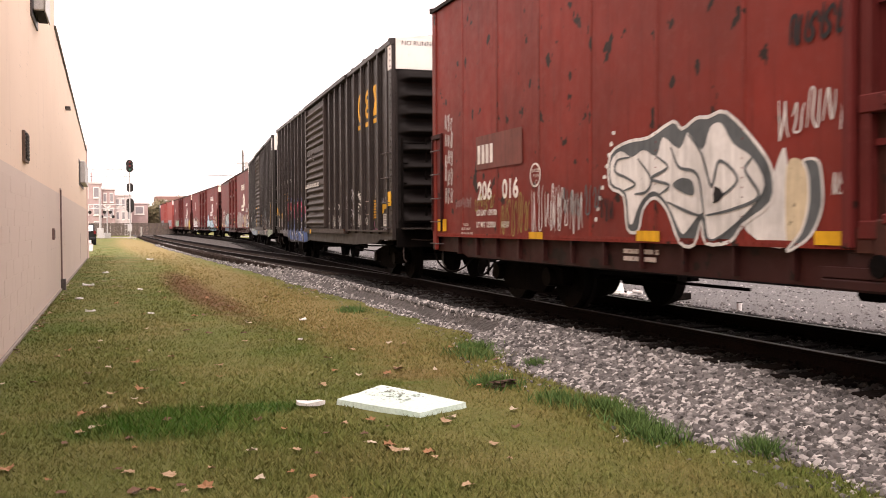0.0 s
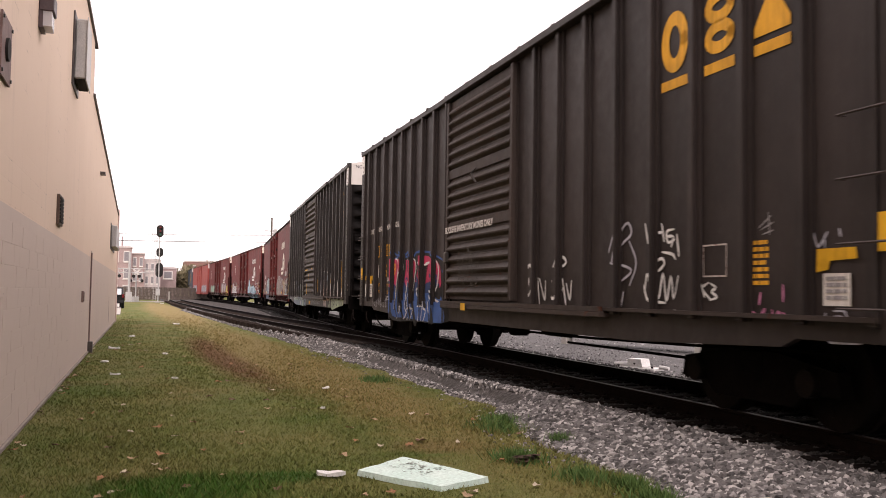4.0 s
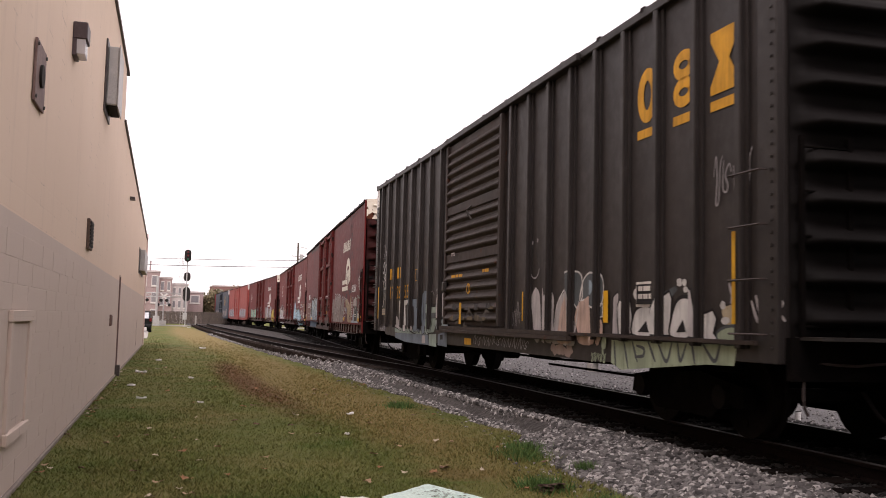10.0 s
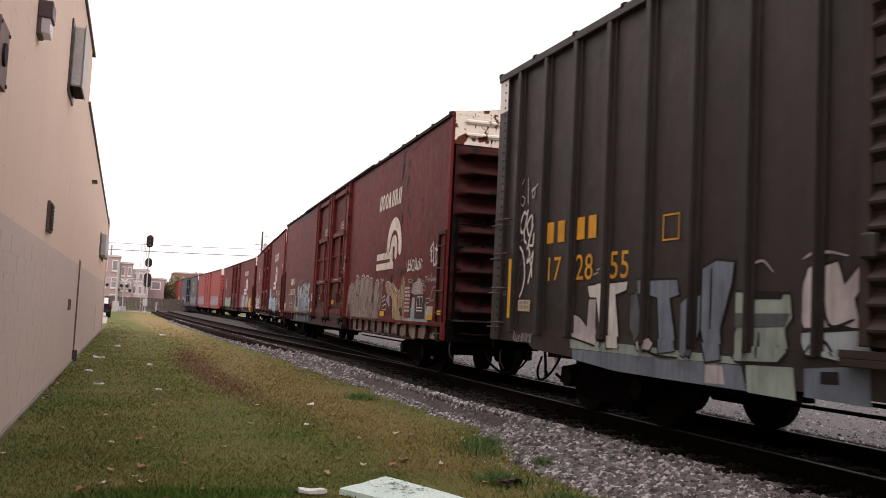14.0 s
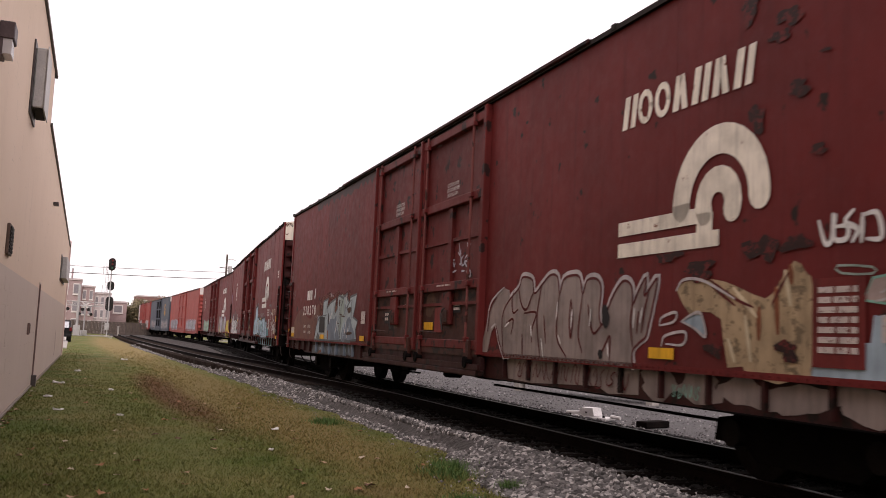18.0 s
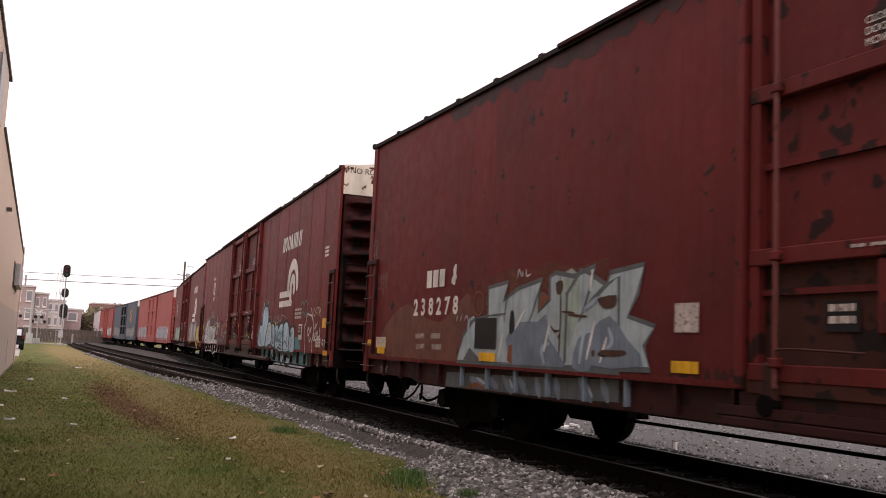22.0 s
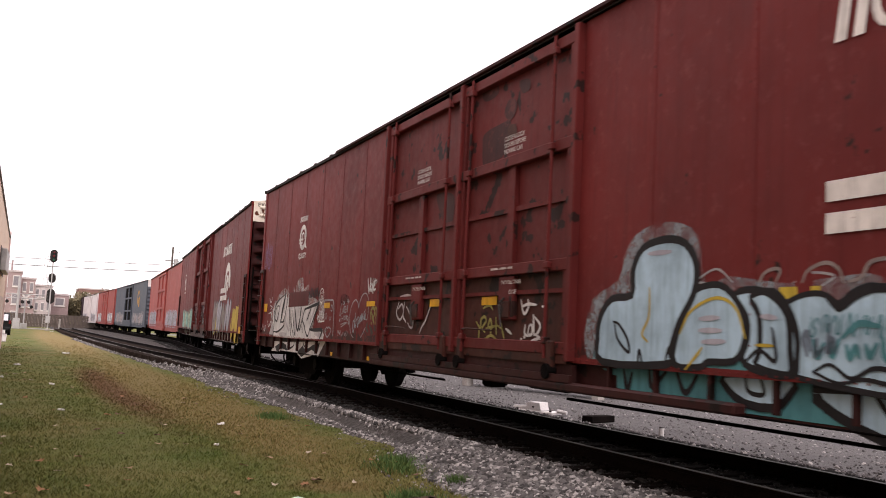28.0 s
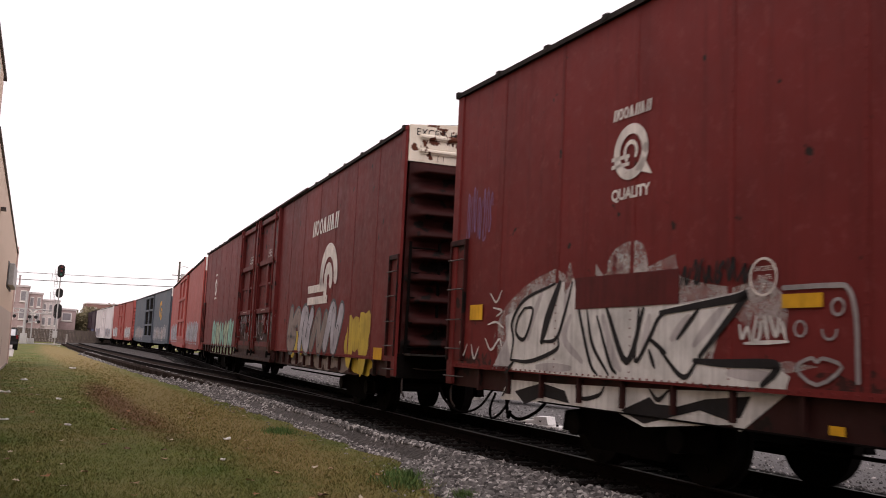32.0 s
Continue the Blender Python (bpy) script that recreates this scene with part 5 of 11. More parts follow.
def Decal_end(car, L, hw, zt, words, size):
    """Stencilled words on the white end panel."""
    cu = bpy.data.curves.new("tmp", "FONT")
    cu.body, cu.size = words, size * 1.38
    cu.resolution_u = 3
    ob = bpy.data.objects.new("tmp", cu)
    scene.collection.objects.link(ob)
    me = bpy.data.meshes.new_from_object(ob.evaluated_get(bpy.context.evaluated_depsgraph_get()))
    bpy.data.objects.remove(ob)
    bpy.data.curves.remove(cu)
    me.transform(Matrix(((1, 0, 0, -hw + 0.14), (0, 0, -1, -L / 2 - 0.02), (0, 1, 0, zt - 0.1 - size * 0.5), (0, 0, 0, 1))))
    me.materials.clear()
    me.materials.append(SPRAY["dark"])
    o = new("lettering", me)
    o.parent = car


def plug_door(car, y0, y1, hw, zt, paint, seed, bars):
    """One plug door set back in its opening: framed panels, two locking bars, a gear box with its handle."""
    frame_paint = DOOR_RED
    low = DOOR_LOW
    d = part("door", box(-hw + 0.045, -hw + 0.09, y0 + 0.02, y1 - 0.02, 1.16, zt - 0.14), frame_paint, car, "weathered framed plug door with locking bars")
    for y in (y0 + 0.075, y1 - 0.075):
        part("door_stile", box(-hw - 0.05, -hw + 0.05, y - 0.055, y + 0.055, 1.16, zt - 0.14, bevel=0.008), frame_paint, d)
    for z in (1.12, 2.05, 3.42, zt - 0.22):
        part("door_rail", box(-hw - 0.06, -hw + 0.05, y0 + 0.02, y1 - 0.02, z - 0.07, z + 0.07, bevel=0.01), frame_paint, d)
    ym = (y0 + y1) / 2
    part("lower_panel", box(-hw + 0.03, -hw + 0.046, y0 + 0.13, y1 - 0.13, 1.19, 1.98), low, d, "grease-browned lower door panel")
    part("door_mullion", box(-hw - 0.02, -hw + 0.05, ym - 0.09, ym + 0.09, 2.12, 3.35, bevel=0.006), frame_paint, d)
    part("door_rib", box(-hw + 0.005, -hw + 0.05, y0 + 0.13, y1 - 0.13, 2.78, 2.84), frame_paint, d)
    part("door_rib", box(-hw - 0.005, -hw + 0.05, y0 + 0.13, y1 - 0.13, 1.74, 1.79), frame_paint, d)
    for y in (y0 + 0.42, y1 - 0.36):
        b = part("locking_bar", rod((-hw - 0.085, y, 1.0), (-hw - 0.085, y, zt - 0.12), 0.022, 8), bars, d, "scuffed upright locking bar")
        for z in (1.2, 2.05, 3.42, zt - 0.3):
            part("bar_bracket", box(-hw - 0.115, -hw - 0.04, y - 0.055, y + 0.055, z - 0.04, z + 0.04, bevel=0.012), frame_paint, b)
    part("gear_box", box(-hw - 0.045, -hw + 0.04, ym - 0.2, ym + 0.2, 1.42, 1.97, bevel=0.02), frame_paint, d)
    part("gear_cover", box(-hw - 0.06, -hw - 0.045, ym - 0.13, ym + 0.13, 1.46, 1.66, bevel=0.004), low, d)
    part("door_handle", tube([(-hw - 0.06, ym, 1.7), (-hw - 0.1, ym + 0.05, 1.6), (-hw - 0.08, ym + 0.02, 1.34)], 0.014, 6, k=3), STEEL, d)
    part("bar_handle", tube([(-hw - 0.09, y1 - 0.36, 1.3), (-hw - 0.11, y1 - 0.6, 1.31), (-hw - 0.09, ym + 0.25, 1.29)], 0.012, 6, k=2), low, d)
    for y in (y0 + 0.3, y1 - 0.3):
        part("roller_bracket", box(-hw - 0.1, -hw + 0.02, y - 0.07, y + 0.07, 0.84, 1.2, bevel=0.015), low, d)
        part("roller", rod((-hw - 0.14, y, 0.86), (-hw - 0.03, y, 0.86), 0.085, 12), UNDER, d)
    dc = Decal(car, hw - 0.043)
    dc.text("CLOSE & LOCK", -ym - 0.36, 3.74, 0.062, LETTER, spread=0.92)
    dc.text("DOORS BEFORE", -ym - 0.36, 3.655, 0.062, LETTER, spread=0.92)
    dc.text("MOVING CAR", -ym - 0.36, 3.57, 0.062, LETTER, spread=0.92)
    Decal(car, hw + 0.062).bars(-ym - 0.4, -ym + 0.25, 2.04, 2.08, 1, LETTER_DIM, seed + 1)


def plug_car(a, b, label, door, paint, white, seed, hw=1.53, zt=4.85, far=False, words="", runs=0.15, pressed=False, seat=0.0, stiff=True, panels=7, bars=None):
    """A long smooth-sided high boxcar with a pair of plug doors at its middle."""
    bars = bars or DOOR_RED
    car, L, tc = car_base(a, b, label, seat=seat)
    mid = (a + b) / 2
    d0, d1 = door[0] - mid, door[1] - mid
    part("body", box(-hw + 0.1, hw, -L / 2 + 0.03, L / 2, 0.97, zt - 0.06), paint, car)
    part("roof", roof_mesh(hw + 0.02, L, zt), ROOFDARK, car)
    var = {}
    strip_proto = None
    for p, q in ((-L / 2 + 0.02, d0), (d1, L / 2 - 0.02)):
        n = 4 if far else panels
        w = (q - p) / n
        for i in range(n):
            key = (round(w, 3), i % 4)
            if key not in var:
                o = var[key] = part("side_sheet", sheet(w - 0.003, zt - 1.02, seed + i, 0.009), paint, car)
            else:
                o = again(var[key])
            o.matrix_basis = Matrix.Translation((-hw, p + i * w, 1.0))
            if i and not far and panels > 2:
                m = Matrix.Translation((0, p + i * w, 0))
                if strip_proto is None:
                    bm = box(-hw - 0.004, -hw + 0.01, -0.032, 0.032, 1.0, zt - 0.03)
                    for k in range(44):
                        z = 1.06 + (zt - 1.16) * k / 43
                        rod((-hw - 0.01, 0.0, z), (-hw - 0.002, 0.0, z), 0.010, 5, bm)
                    strip_proto = part("seam_strip", bm, paint, car)
                    strip_proto.matrix_basis = m
                else:
                    again(strip_proto, m)
    # belly: riveted lap, recessed sill with stiffeners
    for p, q in ((-L / 2 + 0.02, d0 - 0.05), (d1 + 0.05, L / 2 - 0.02)):
        part("lap_strip", box(-hw - 0.006, -hw + 0.02, p, q, 0.97, 1.03), paint, car)
    pr = [(-L / 2 + 0.05, 1.0), (L / 2 - 0.05, 1.0), (L / 2 - 0.05, 0.72), (tc + 1.5, 0.72), (tc + 1.2, 0.66), (-tc - 1.2, 0.66), (-tc - 1.5, 0.72), (-L / 2 + 0.05, 0.72)]
    sill_paint = paint if far else SILL
    part("side_sill", prism(pr[::-1], -hw + 0.07, -hw + 0.12), sill_paint, car)
    part("sill_flange", box(-hw + 0.05, -hw + 0.14, -tc - 1.2, tc + 1.2, 0.645, 0.662, bevel=0.004), UNDER, car)
    if not far and stiff:
        st = None
        for y in np.arange(-L / 2 + 0.5, L / 2 - 0.4, 0.78):
            if d0 - 0.2 < y < d1 + 0.2:
                continue
            if st is None:
                st = part("sill_stiffener", prism([(-0.02, 0.98), (0.02, 0.98), (0.02, 0.7), (-0.02, 0.7)], -hw + 0.01, -hw + 0.08), SILL, car)
                st.matrix_basis = Matrix.Translation((0, y, 0))
            else:
                again(st, Matrix.Translation((0, y, 0)))
        bm = bmesh.new()
        for y in np.arange(-L / 2 + 0.1, L / 2, 0.11):
            if not d0 - 0.1 < y < d1 + 0.1:
                rod((-hw - 0.014, y, 1.0), (-hw - 0.004, y, 1.0), 0.012, 5, bm)
        tagged(part("riveted_seam", bm, paint, car), kind="stuff")
    for y in (-L / 2 + 0.1, L / 2 - 0.1):
        part("corner_post", box(-hw - 0.022, -hw + 0.03, y - 0.09, y + 0.09, 0.74, zt - 0.02, bevel=0.01), paint, car)
    part("top_chord", box(-hw - 0.03, -hw + 0.02, -L / 2, L / 2, zt - 0.09, zt - 0.03), paint, car)
    # doors
    dm = (d0 + d1) / 2
    if far:
        for y0, y1 in ((d0, dm), (dm, d1)):
            d = part("door", box(-hw - 0.03, -hw + 0.03, y0 + 0.05, y1 - 0.05, 1.15, zt - 0.2), paint, car)
            bm = bmesh.new()
            for y in (y0 + 0.1, y1 - 0.1):
                box(-hw - 0.11, -hw - 0.03, y - 0.09, y + 0.09, 1.15, zt - 0.2, bm)
            for z in (1.2, 2.2, 3.45, zt - 0.26):
                box(-hw - 0.11, -hw - 0.03, y0 + 0.1, y1 - 0.1, z - 0.08, z + 0.08, bm)
            part("door_frame", bm, paint, d)
    else:
        plug_door(car, d0, dm, hw, zt, paint, seed, bars)
        plug_door(car, dm, d1, hw, zt, paint, seed + 5, bars)
        for y in (d0 - 0.06, dm, d1 + 0.06):
            part("door_post", box(-hw - 0.1, -hw + 0.01, y - 0.045, y + 0.045, 0.98, zt - 0.1, bevel=0.01), DOOR_RED, car)
    part("lower_track", box(-hw - 0.12, -hw + 0.02, d0 - runs, d1 + 0.3, 0.66, 0.76, bevel=0.02), sill_paint, car)
    part("door_sill_plate", box(-hw - 0.03, -hw + 0.04, d0 - 0.1, d1 + 0.1, 0.76, 0.95), sill_paint, car)
    part("lower_track_lip", box(-hw - 0.12, -hw - 0.08, d0 - 0.2, d1 + 0.3, 0.76, 0.84), sill_paint, car)
    part("threshold", box(-hw - 0.05, -hw + 0.03, d0, d1, 0.95, 1.14), DOOR_LOW if not far else paint, car)
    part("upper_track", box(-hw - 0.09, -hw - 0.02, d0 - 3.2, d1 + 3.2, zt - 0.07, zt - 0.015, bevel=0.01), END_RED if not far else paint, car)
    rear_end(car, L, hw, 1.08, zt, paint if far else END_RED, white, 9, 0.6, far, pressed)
    if words:
        Decal_end(car, L, hw, zt, words, 0.12)
    if not far:
        for y in (-L / 2 + 0.26, L / 2 - 0.26):
            r = part("ladder_recess", box(-hw - 0.004, -hw + 0.0, y - 0.21, y + 0.21, 1.06, 2.66), DOOR_RED, car)
            for p, q, z0, z1 in ((-0.24, -0.2, 1.06, 2.7), (0.2, 0.24, 1.06, 2.7), (-0.2, 0.2, 2.62, 2.7)):
                part("recess_edge", box(-hw - 0.05, -hw + 0.005, y + p, y + q, z0, z1, bevel=0.008), END_RED, r)
            grabs(car, hw, y, (0.85, 1.22, 1.61, 2.02, 2.42), 0.44, "ladder_rung")
    WHEELS.append((car, running_gear(car, L, tc, hw, far, seed, seat))) if not far else running_gear(car, L, tc, hw, far, seed, seat)
    return car, Decal(car, hw), L, hw, zt


def bar_word(dc, a0, a1, z0, z1, n, material, skew=0.06):
    """A maker's name as a row of plain slanted blocks and rings."""
    cell = (a1 - a0) / n
    for i in range(n):
        out = []
        a = a0 + cell * (i + 0.08)
        if i in (1, 2):
            out += dc.arc(a + cell * 0.42, (z0 + z1) / 2, (z1 - z0) * 0.42, 0, 360, (z1 - z0) * 0.2, 16, cell * 0.8 / (z1 - z0))
        else:
            out.append(dc.rect(a, a + cell * 0.32, z0, z1, skew))
            out.append(dc.rect(a + cell * 0.5, a + cell * 0.8, z0, z1, skew * (1 - 2 * (i % 2))))
        dc.lay("name_block", out, material, 4)


def wheel_mark(dc, a0, a1, z0, z1, material):
    """The railway's mark as plain shapes: two level bars running into two nested arcs."""
    w, h = a1 - a0, z1 - z0
    out = [dc.rect(a0, a0 + w * 0.72, z0, z0 + h * 0.13), dc.rect(a0, a0 + w * 0.58, z0 + h * 0.2, z0 + h * 0.33)]
    out += dc.arc(a1 - w * 0.29, z1 - w * 0.29 * 1.05, w * 0.235, 0, 180, w * 0.115, 16)
    out += [dc.rect(a1 - w * 0.582, a1 - w * 0.467, z0 + h * 0.32, z1 - w * 0.29)]
    out += dc.arc(a1 - w * 0.29, z1 - w * 0.31, w * 0.09, -20, 200, w * 0.1, 12)
    out += [dc.rect(a1 - w * 0.42, a1 - w * 0.32, z0 + h * 0.13, z1 - w * 0.34)]
    dc.lay("railway_mark", out, material, 4, "cream painted railway emblem of bars and arcs")


def yellow_blocks(dc, spans, z0, z1):
    """Three bold yellow shapes with a bar under each, one on each panel between the posts."""
    for i, (y0, y1) in enumerate(spans):
        a, w = -y0, y0 - y1
        dc.lay("emblem_bar", [dc.rect(a, a + w, z0, z0 + 0.105)], LOGO_YELLOW, 3)
        out = []
        zb, zt = z0 + 0.17, z1
        h = zt - zb
        am = a + w / 2
        if i == 0:
            out += dc.arc(am, (zb + zt) / 2, h / 2 - 0.075, 0, 360, 0.15, 24, (w / 2 - 0.075) / (h / 2 - 0.075))
        elif i == 1:
            for zc in (zb + h * 0.27, zb + h * 0.73):
                out += dc.arc(am, zc, h * 0.25 - 0.055, 0, 360, 0.12, 18, (w / 2 - 0.06) / (h * 0.25 - 0.055))
        else:
            zm = (zb + zt) / 2
            out += [[(a, zb), (a + w, zb), (a + w, zb + 0.09), (am + 0.09, zm), (am - 0.09, zm), (a, zb + 0.09)], [(am - 0.09, zm), (am + 0.09, zm), (a + w, zt - 0.09), (a + w, zt), (a, zt), (a, zt - 0.09)]]
        dc.lay("emblem", out, LOGO_YELLOW, 3, "faded yellow block emblem")
# ---- the cars, in the order in which they pass ----
# red car with white and grey piece
car, dc, L, hw, zt = plug_car(-3.7, 15.1, "weathered brick-red boxcar with riveted seams and white graffiti", (0.4, 5.4), RED_BRIGHT, RUSTY_WHITE, 3, hw=1.6, zt=4.88)
dc.plate(7.4, 5.72, 2.0, 2.5, worn("brown_repaint", (0.16, 0.05, 0.04), (0.1, 0.03, 0.025), 0.7))
dc.text("206", -7.36, 1.55, 0.27, LETTER, bold=0.012)
dc.text("016", -6.42, 1.55, 0.27, LETTER, bold=0.012)
d4 = Decal(car, hw + 0.016)
for k in range(4):
    d4.lay("mark_block", [d4.rect(-7.32 + 0.16 * k, -7.21 + 0.16 * k, 2.08, 2.36)], LETTER, 1)
dc.text("LD LMT 139100", -7.4, 1.31, 0.085, LETTER, bold=0.004)
dc.text("LT WT 123900", -7.4, 1.13, 0.085, LETTER, bold=0.004)
dc.text("NEW", -6.45, 1.13, 0.085, LETTER, bold=0.004)
dc.tag(8.3, 7.6, 1.42, 1.6, 7, "grey", 25, 0.012)
dc.yellow(9.15, 8.72, 1.06, 1.26)
dc.yellow(5.5, 5.09, 0.98, 1.07)
dc.yellow(2.82, 2.38, 0.99, 1.1)
dc.yellow(0.17, -0.16, 1.0, 1.11)
dc.lay("plate_ring", dc.arc(-5.31, 1.82, 0.15, 0, 360, 0.025, 20), LETTER, 5)
dc.text("EXCEEDS", -5.42, 1.86, 0.045, LETTER)
dc.text("PLATE", -5.38, 1.79, 0.045, LETTER)
dc.text("C", -5.335, 1.69, 0.07, LETTER)
dc.lay("stencil_frame", dc.ribbon([(6.58, 1.44), (6.58, 1.71), (6.99, 1.71), (7, 1.43)], 0.022, 1, True) + dc.ribbon([(6.58, 1.49), (7, 1.48)], 0.016, 1) + dc.ribbon([(6.79, 1.68), (6.79, 1.49)], 0.014, 1), LETTER_DIM, 5)
dc.text("THIS CAR", -7.98, 1.15, 0.04, LETTER)
dc.text("EXCESS HEIGHT", -8.05, 1.085, 0.04, LETTER)
dc.text("NO RUNNING BOARDS", -8.07, 1.02, 0.035, LETTER)
dc.tag(8.8, 8.42, 1.5, 3.0, 9, "white", 21, 0.028)
dc.tag(7.5, 6.7, 1.38, 1.62, 3, "olive", 22, 0.028)
dc.tag(6.5, 5.5, 1.0, 1.6, 4, "olive", 26, 0.03)
dc.tag(5.45, 4.5, 0.98, 1.72, 4, "white", 23, 0.026)
dc.tag(4.9, 4.0, 1.05, 1.6, 4, "white", 27, 0.024)
dc.tag(4.6, 3.6, 1.25, 1.65, 4, "slate", 24, 0.04)
dc.shape([(-3.38, 1.95), (-3.0, 2.06), (-2.6, 2.07), (-2.16, 2.19), (-2.0, 2.1), (-1.77, 2.18), (-1.58, 2.17), (-1.3, 2.18), (-0.85, 1.83), (-0.68, 1.6), (-0.7, 1.35), (-1.07, 1.16), (-1.25, 1.01), (-1.62, 0.99), (-1.68, 1.2), (-1.8, 0.97), (-2.04, 0.99), (-2.25, 1.3), (-2.48, 1.44), (-2.7, 1.33), (-2.8, 1.1), (-3.02, 1.12), (-3.1, 1.48), (-3.4, 1.6)], "slate", 2, "white", 0.035, 3)
dc.shape([(-3.37, 1.87), (-3.16, 1.98), (-2.92, 1.9), (-2.69, 1.96), (-2.45, 1.88), (-2.33, 2.06), (-2.04, 1.92), (-1.9, 2.07), (-1.67, 1.88), (-1.55, 2.08), (-1.37, 2.1), (-1.2, 1.9), (-0.94, 1.76), (-0.77, 1.5), (-1.0, 1.27), (-1.4, 1.05), (-1.58, 1.04), (-1.66, 1.27), (-1.9, 1.1), (-2.02, 1.08), (-2.25, 1.36), (-2.5, 1.5), (-2.75, 1.38), (-2.9, 1.17), (-3.0, 1.2), (-3.05, 1.5), (-3.35, 1.62)], "white", 3, "slate", 0.02, 3)
dc.strokes([[(-2.95, 1.89), (-3.22, 1.87), (-3.26, 1.75), (-3.02, 1.67), (-2.85, 1.59), (-3.09, 1.53)], [(-2.79, 1.86), (-2.54, 1.64), (-2.63, 1.51), (-2.85, 1.49)], [(-2.45, 1.87), (-2.24, 1.74), (-2.54, 1.64), (-2.21, 1.56), (-2.38, 1.47)], [(-2.18, 1.93), (-2.04, 1.73), (-1.74, 1.64), (-1.64, 1.27)], [(-1.88, 2.03), (-1.67, 1.83), (-1.52, 1.52), (-1.4, 1.75), (-1.14, 1.56), (-1.49, 1.37)], [(-2.24, 1.39), (-1.9, 1.29), (-1.67, 1.24)], [(-0.94, 1.75), (-1.03, 1.64), (-0.85, 1.41), (-1.21, 1.3), (-1.59, 1.25)]], "slate", 0.032)
dc.shape([(-2.15, 1.56), (-2.0, 1.62), (-1.82, 1.58), (-1.8, 1.45), (-1.99, 1.48)], "slate", 5)
dc.shape([(-1.47, 1.52), (-1.33, 1.44), (-1.48, 1.36)], "dark", 5, k=2)
dc.shape([(-1.05, 1.16), (-0.8, 1.32), (-0.67, 1.6), (-0.53, 1.8), (-0.48, 1.3), (-0.5, 1.0), (-0.7, 0.97), (-0.9, 1.04)], "white", 1.4)
dc.shape([(-0.51, 1.64), (-0.33, 1.68), (-0.26, 1.5), (-0.27, 1.26), (-0.37, 1.08), (-0.5, 0.99)], "cream", 1.6)
dc.shape([(-0.31, 1.68), (-0.15, 1.67), (-0.1, 1.51), (-0.1, 1.29), (-0.22, 1.08), (-0.41, 0.97), (-0.5, 0.95), (-0.33, 1.11), (-0.25, 1.34), (-0.26, 1.57)], "slate", 2.2, "white", 0.025)
dc.tag(0.65, -0.25, 1.86, 2.26, 4, "white", 37, 0.03)
dc.tag(0.0, -0.22, 1.33, 1.58, 2, "white", 38, 0.02)
dc.tag(0.5, -0.2, 2.62, 2.9, 3, "dark", 39, 0.06)
dc.tag(3.6, 3.3, 1.2, 1.5, 2, "dark", 40, 0.03)
for k in range(9):
    dc.patch(3.75 - 0.05 * k, 3.68 - 0.05 * k, 1.2 + 0.12 * k, 1.25 + 0.12 * k, "white", 50 + k)
dcs = Decal(car, hw - 0.06)
dcs.bars(-3.2, -2.5, 0.74, 0.9, 2, LETTER_DIM, 9, words=2)

# black car with the red and blue piece
car, dc, L, hw, zt = posted_car(17.7, 36.3, "sooty black boxcar with outside posts and red-blue graffiti", (25.35, 28.65), 10, [-2.37 - 0.82 * k for k in range(9)] + [8.4 - 0.82 * k for k in range(9)], BLACK)
yellow_blocks(dc, ((-5.8, -6.32), (-6.62, -7.12), (-7.42, -7.93)), 3.38, 4.2)
Decal(car, hw + 0.062).yellow(-9.0, -9.28, 1.55, 1.84)
Decal(car, hw + 0.062).yellow(9.1, 8.9, 1.53, 1.83)
dc.plate(-8.33, -8.64, 1.14, 1.4, LETTER, 4, seed=5, label="white stencilled notice card")
dc.plate(8.48, 8.02, 1.1, 1.42, LETTER, 4, seed=6, label="white stencilled notice card")
dc.lay("paint_patch", [[(8.25, 1.41), (8.39, 1.43), (8.41, 1.5), (8.71, 1.51), (8.7, 1.6), (8.26, 1.6)]], YELLOW, 5)
dc.lay("paint_patch", [dc.rect(-8.45, -8.0, 1.52, 1.62), dc.rect(-8.3, -8.1, 1.42, 1.52)], YELLOW, 5)
dc.lay("stencil_frame", dc.ribbon([(6.62, 1.4), (6.62, 1.7), (7.0, 1.7), (7.0, 1.4)], 0.02, 1, True), LETTER_DIM, 5)
dc.bars(7.34, 7.62, 1.29, 1.71, 7, LOGO_YELLOW, 7, words=2)
d0_ = Decal(car, hw, dc.posts, 0.085, 0.05)
d0_.strokes([[(2.28, 1.54), (2.15, 1.39), (2.32, 1.19), (2.48, 1.32)], [(2.47, 1.44), (2.55, 1.07)], [(2.54, 1.42), (2.73, 1.14), (2.75, 1.39)], [(2.28, 1.54), (2.37, 1.62), (2.47, 1.56)], [(3.14, 1.38), (3.03, 1.26), (3.2, 1.15), (3.32, 1.29)], [(3.31, 1.41), (3.44, 1.02)], [(3.43, 1.35), (3.54, 1.15), (3.59, 1.38)], [(3.19, 1.57), (3.3, 1.7), (3.42, 1.63), (3.25, 1.56)]], "white", 0.045, 5)
d0_.strokes([[(4.75, 1.66), (4.93, 1.95), (5.09, 2.03), (5.16, 1.9), (4.93, 1.78), (4.85, 1.58)], [(4.82, 1.58), (5.17, 1.49), (4.94, 1.37)], [(5.12, 1.82), (5.28, 1.57), (5.13, 1.32)], [(4.99, 1.24), (4.91, 1.03)]], "lilac", 0.035, 5)
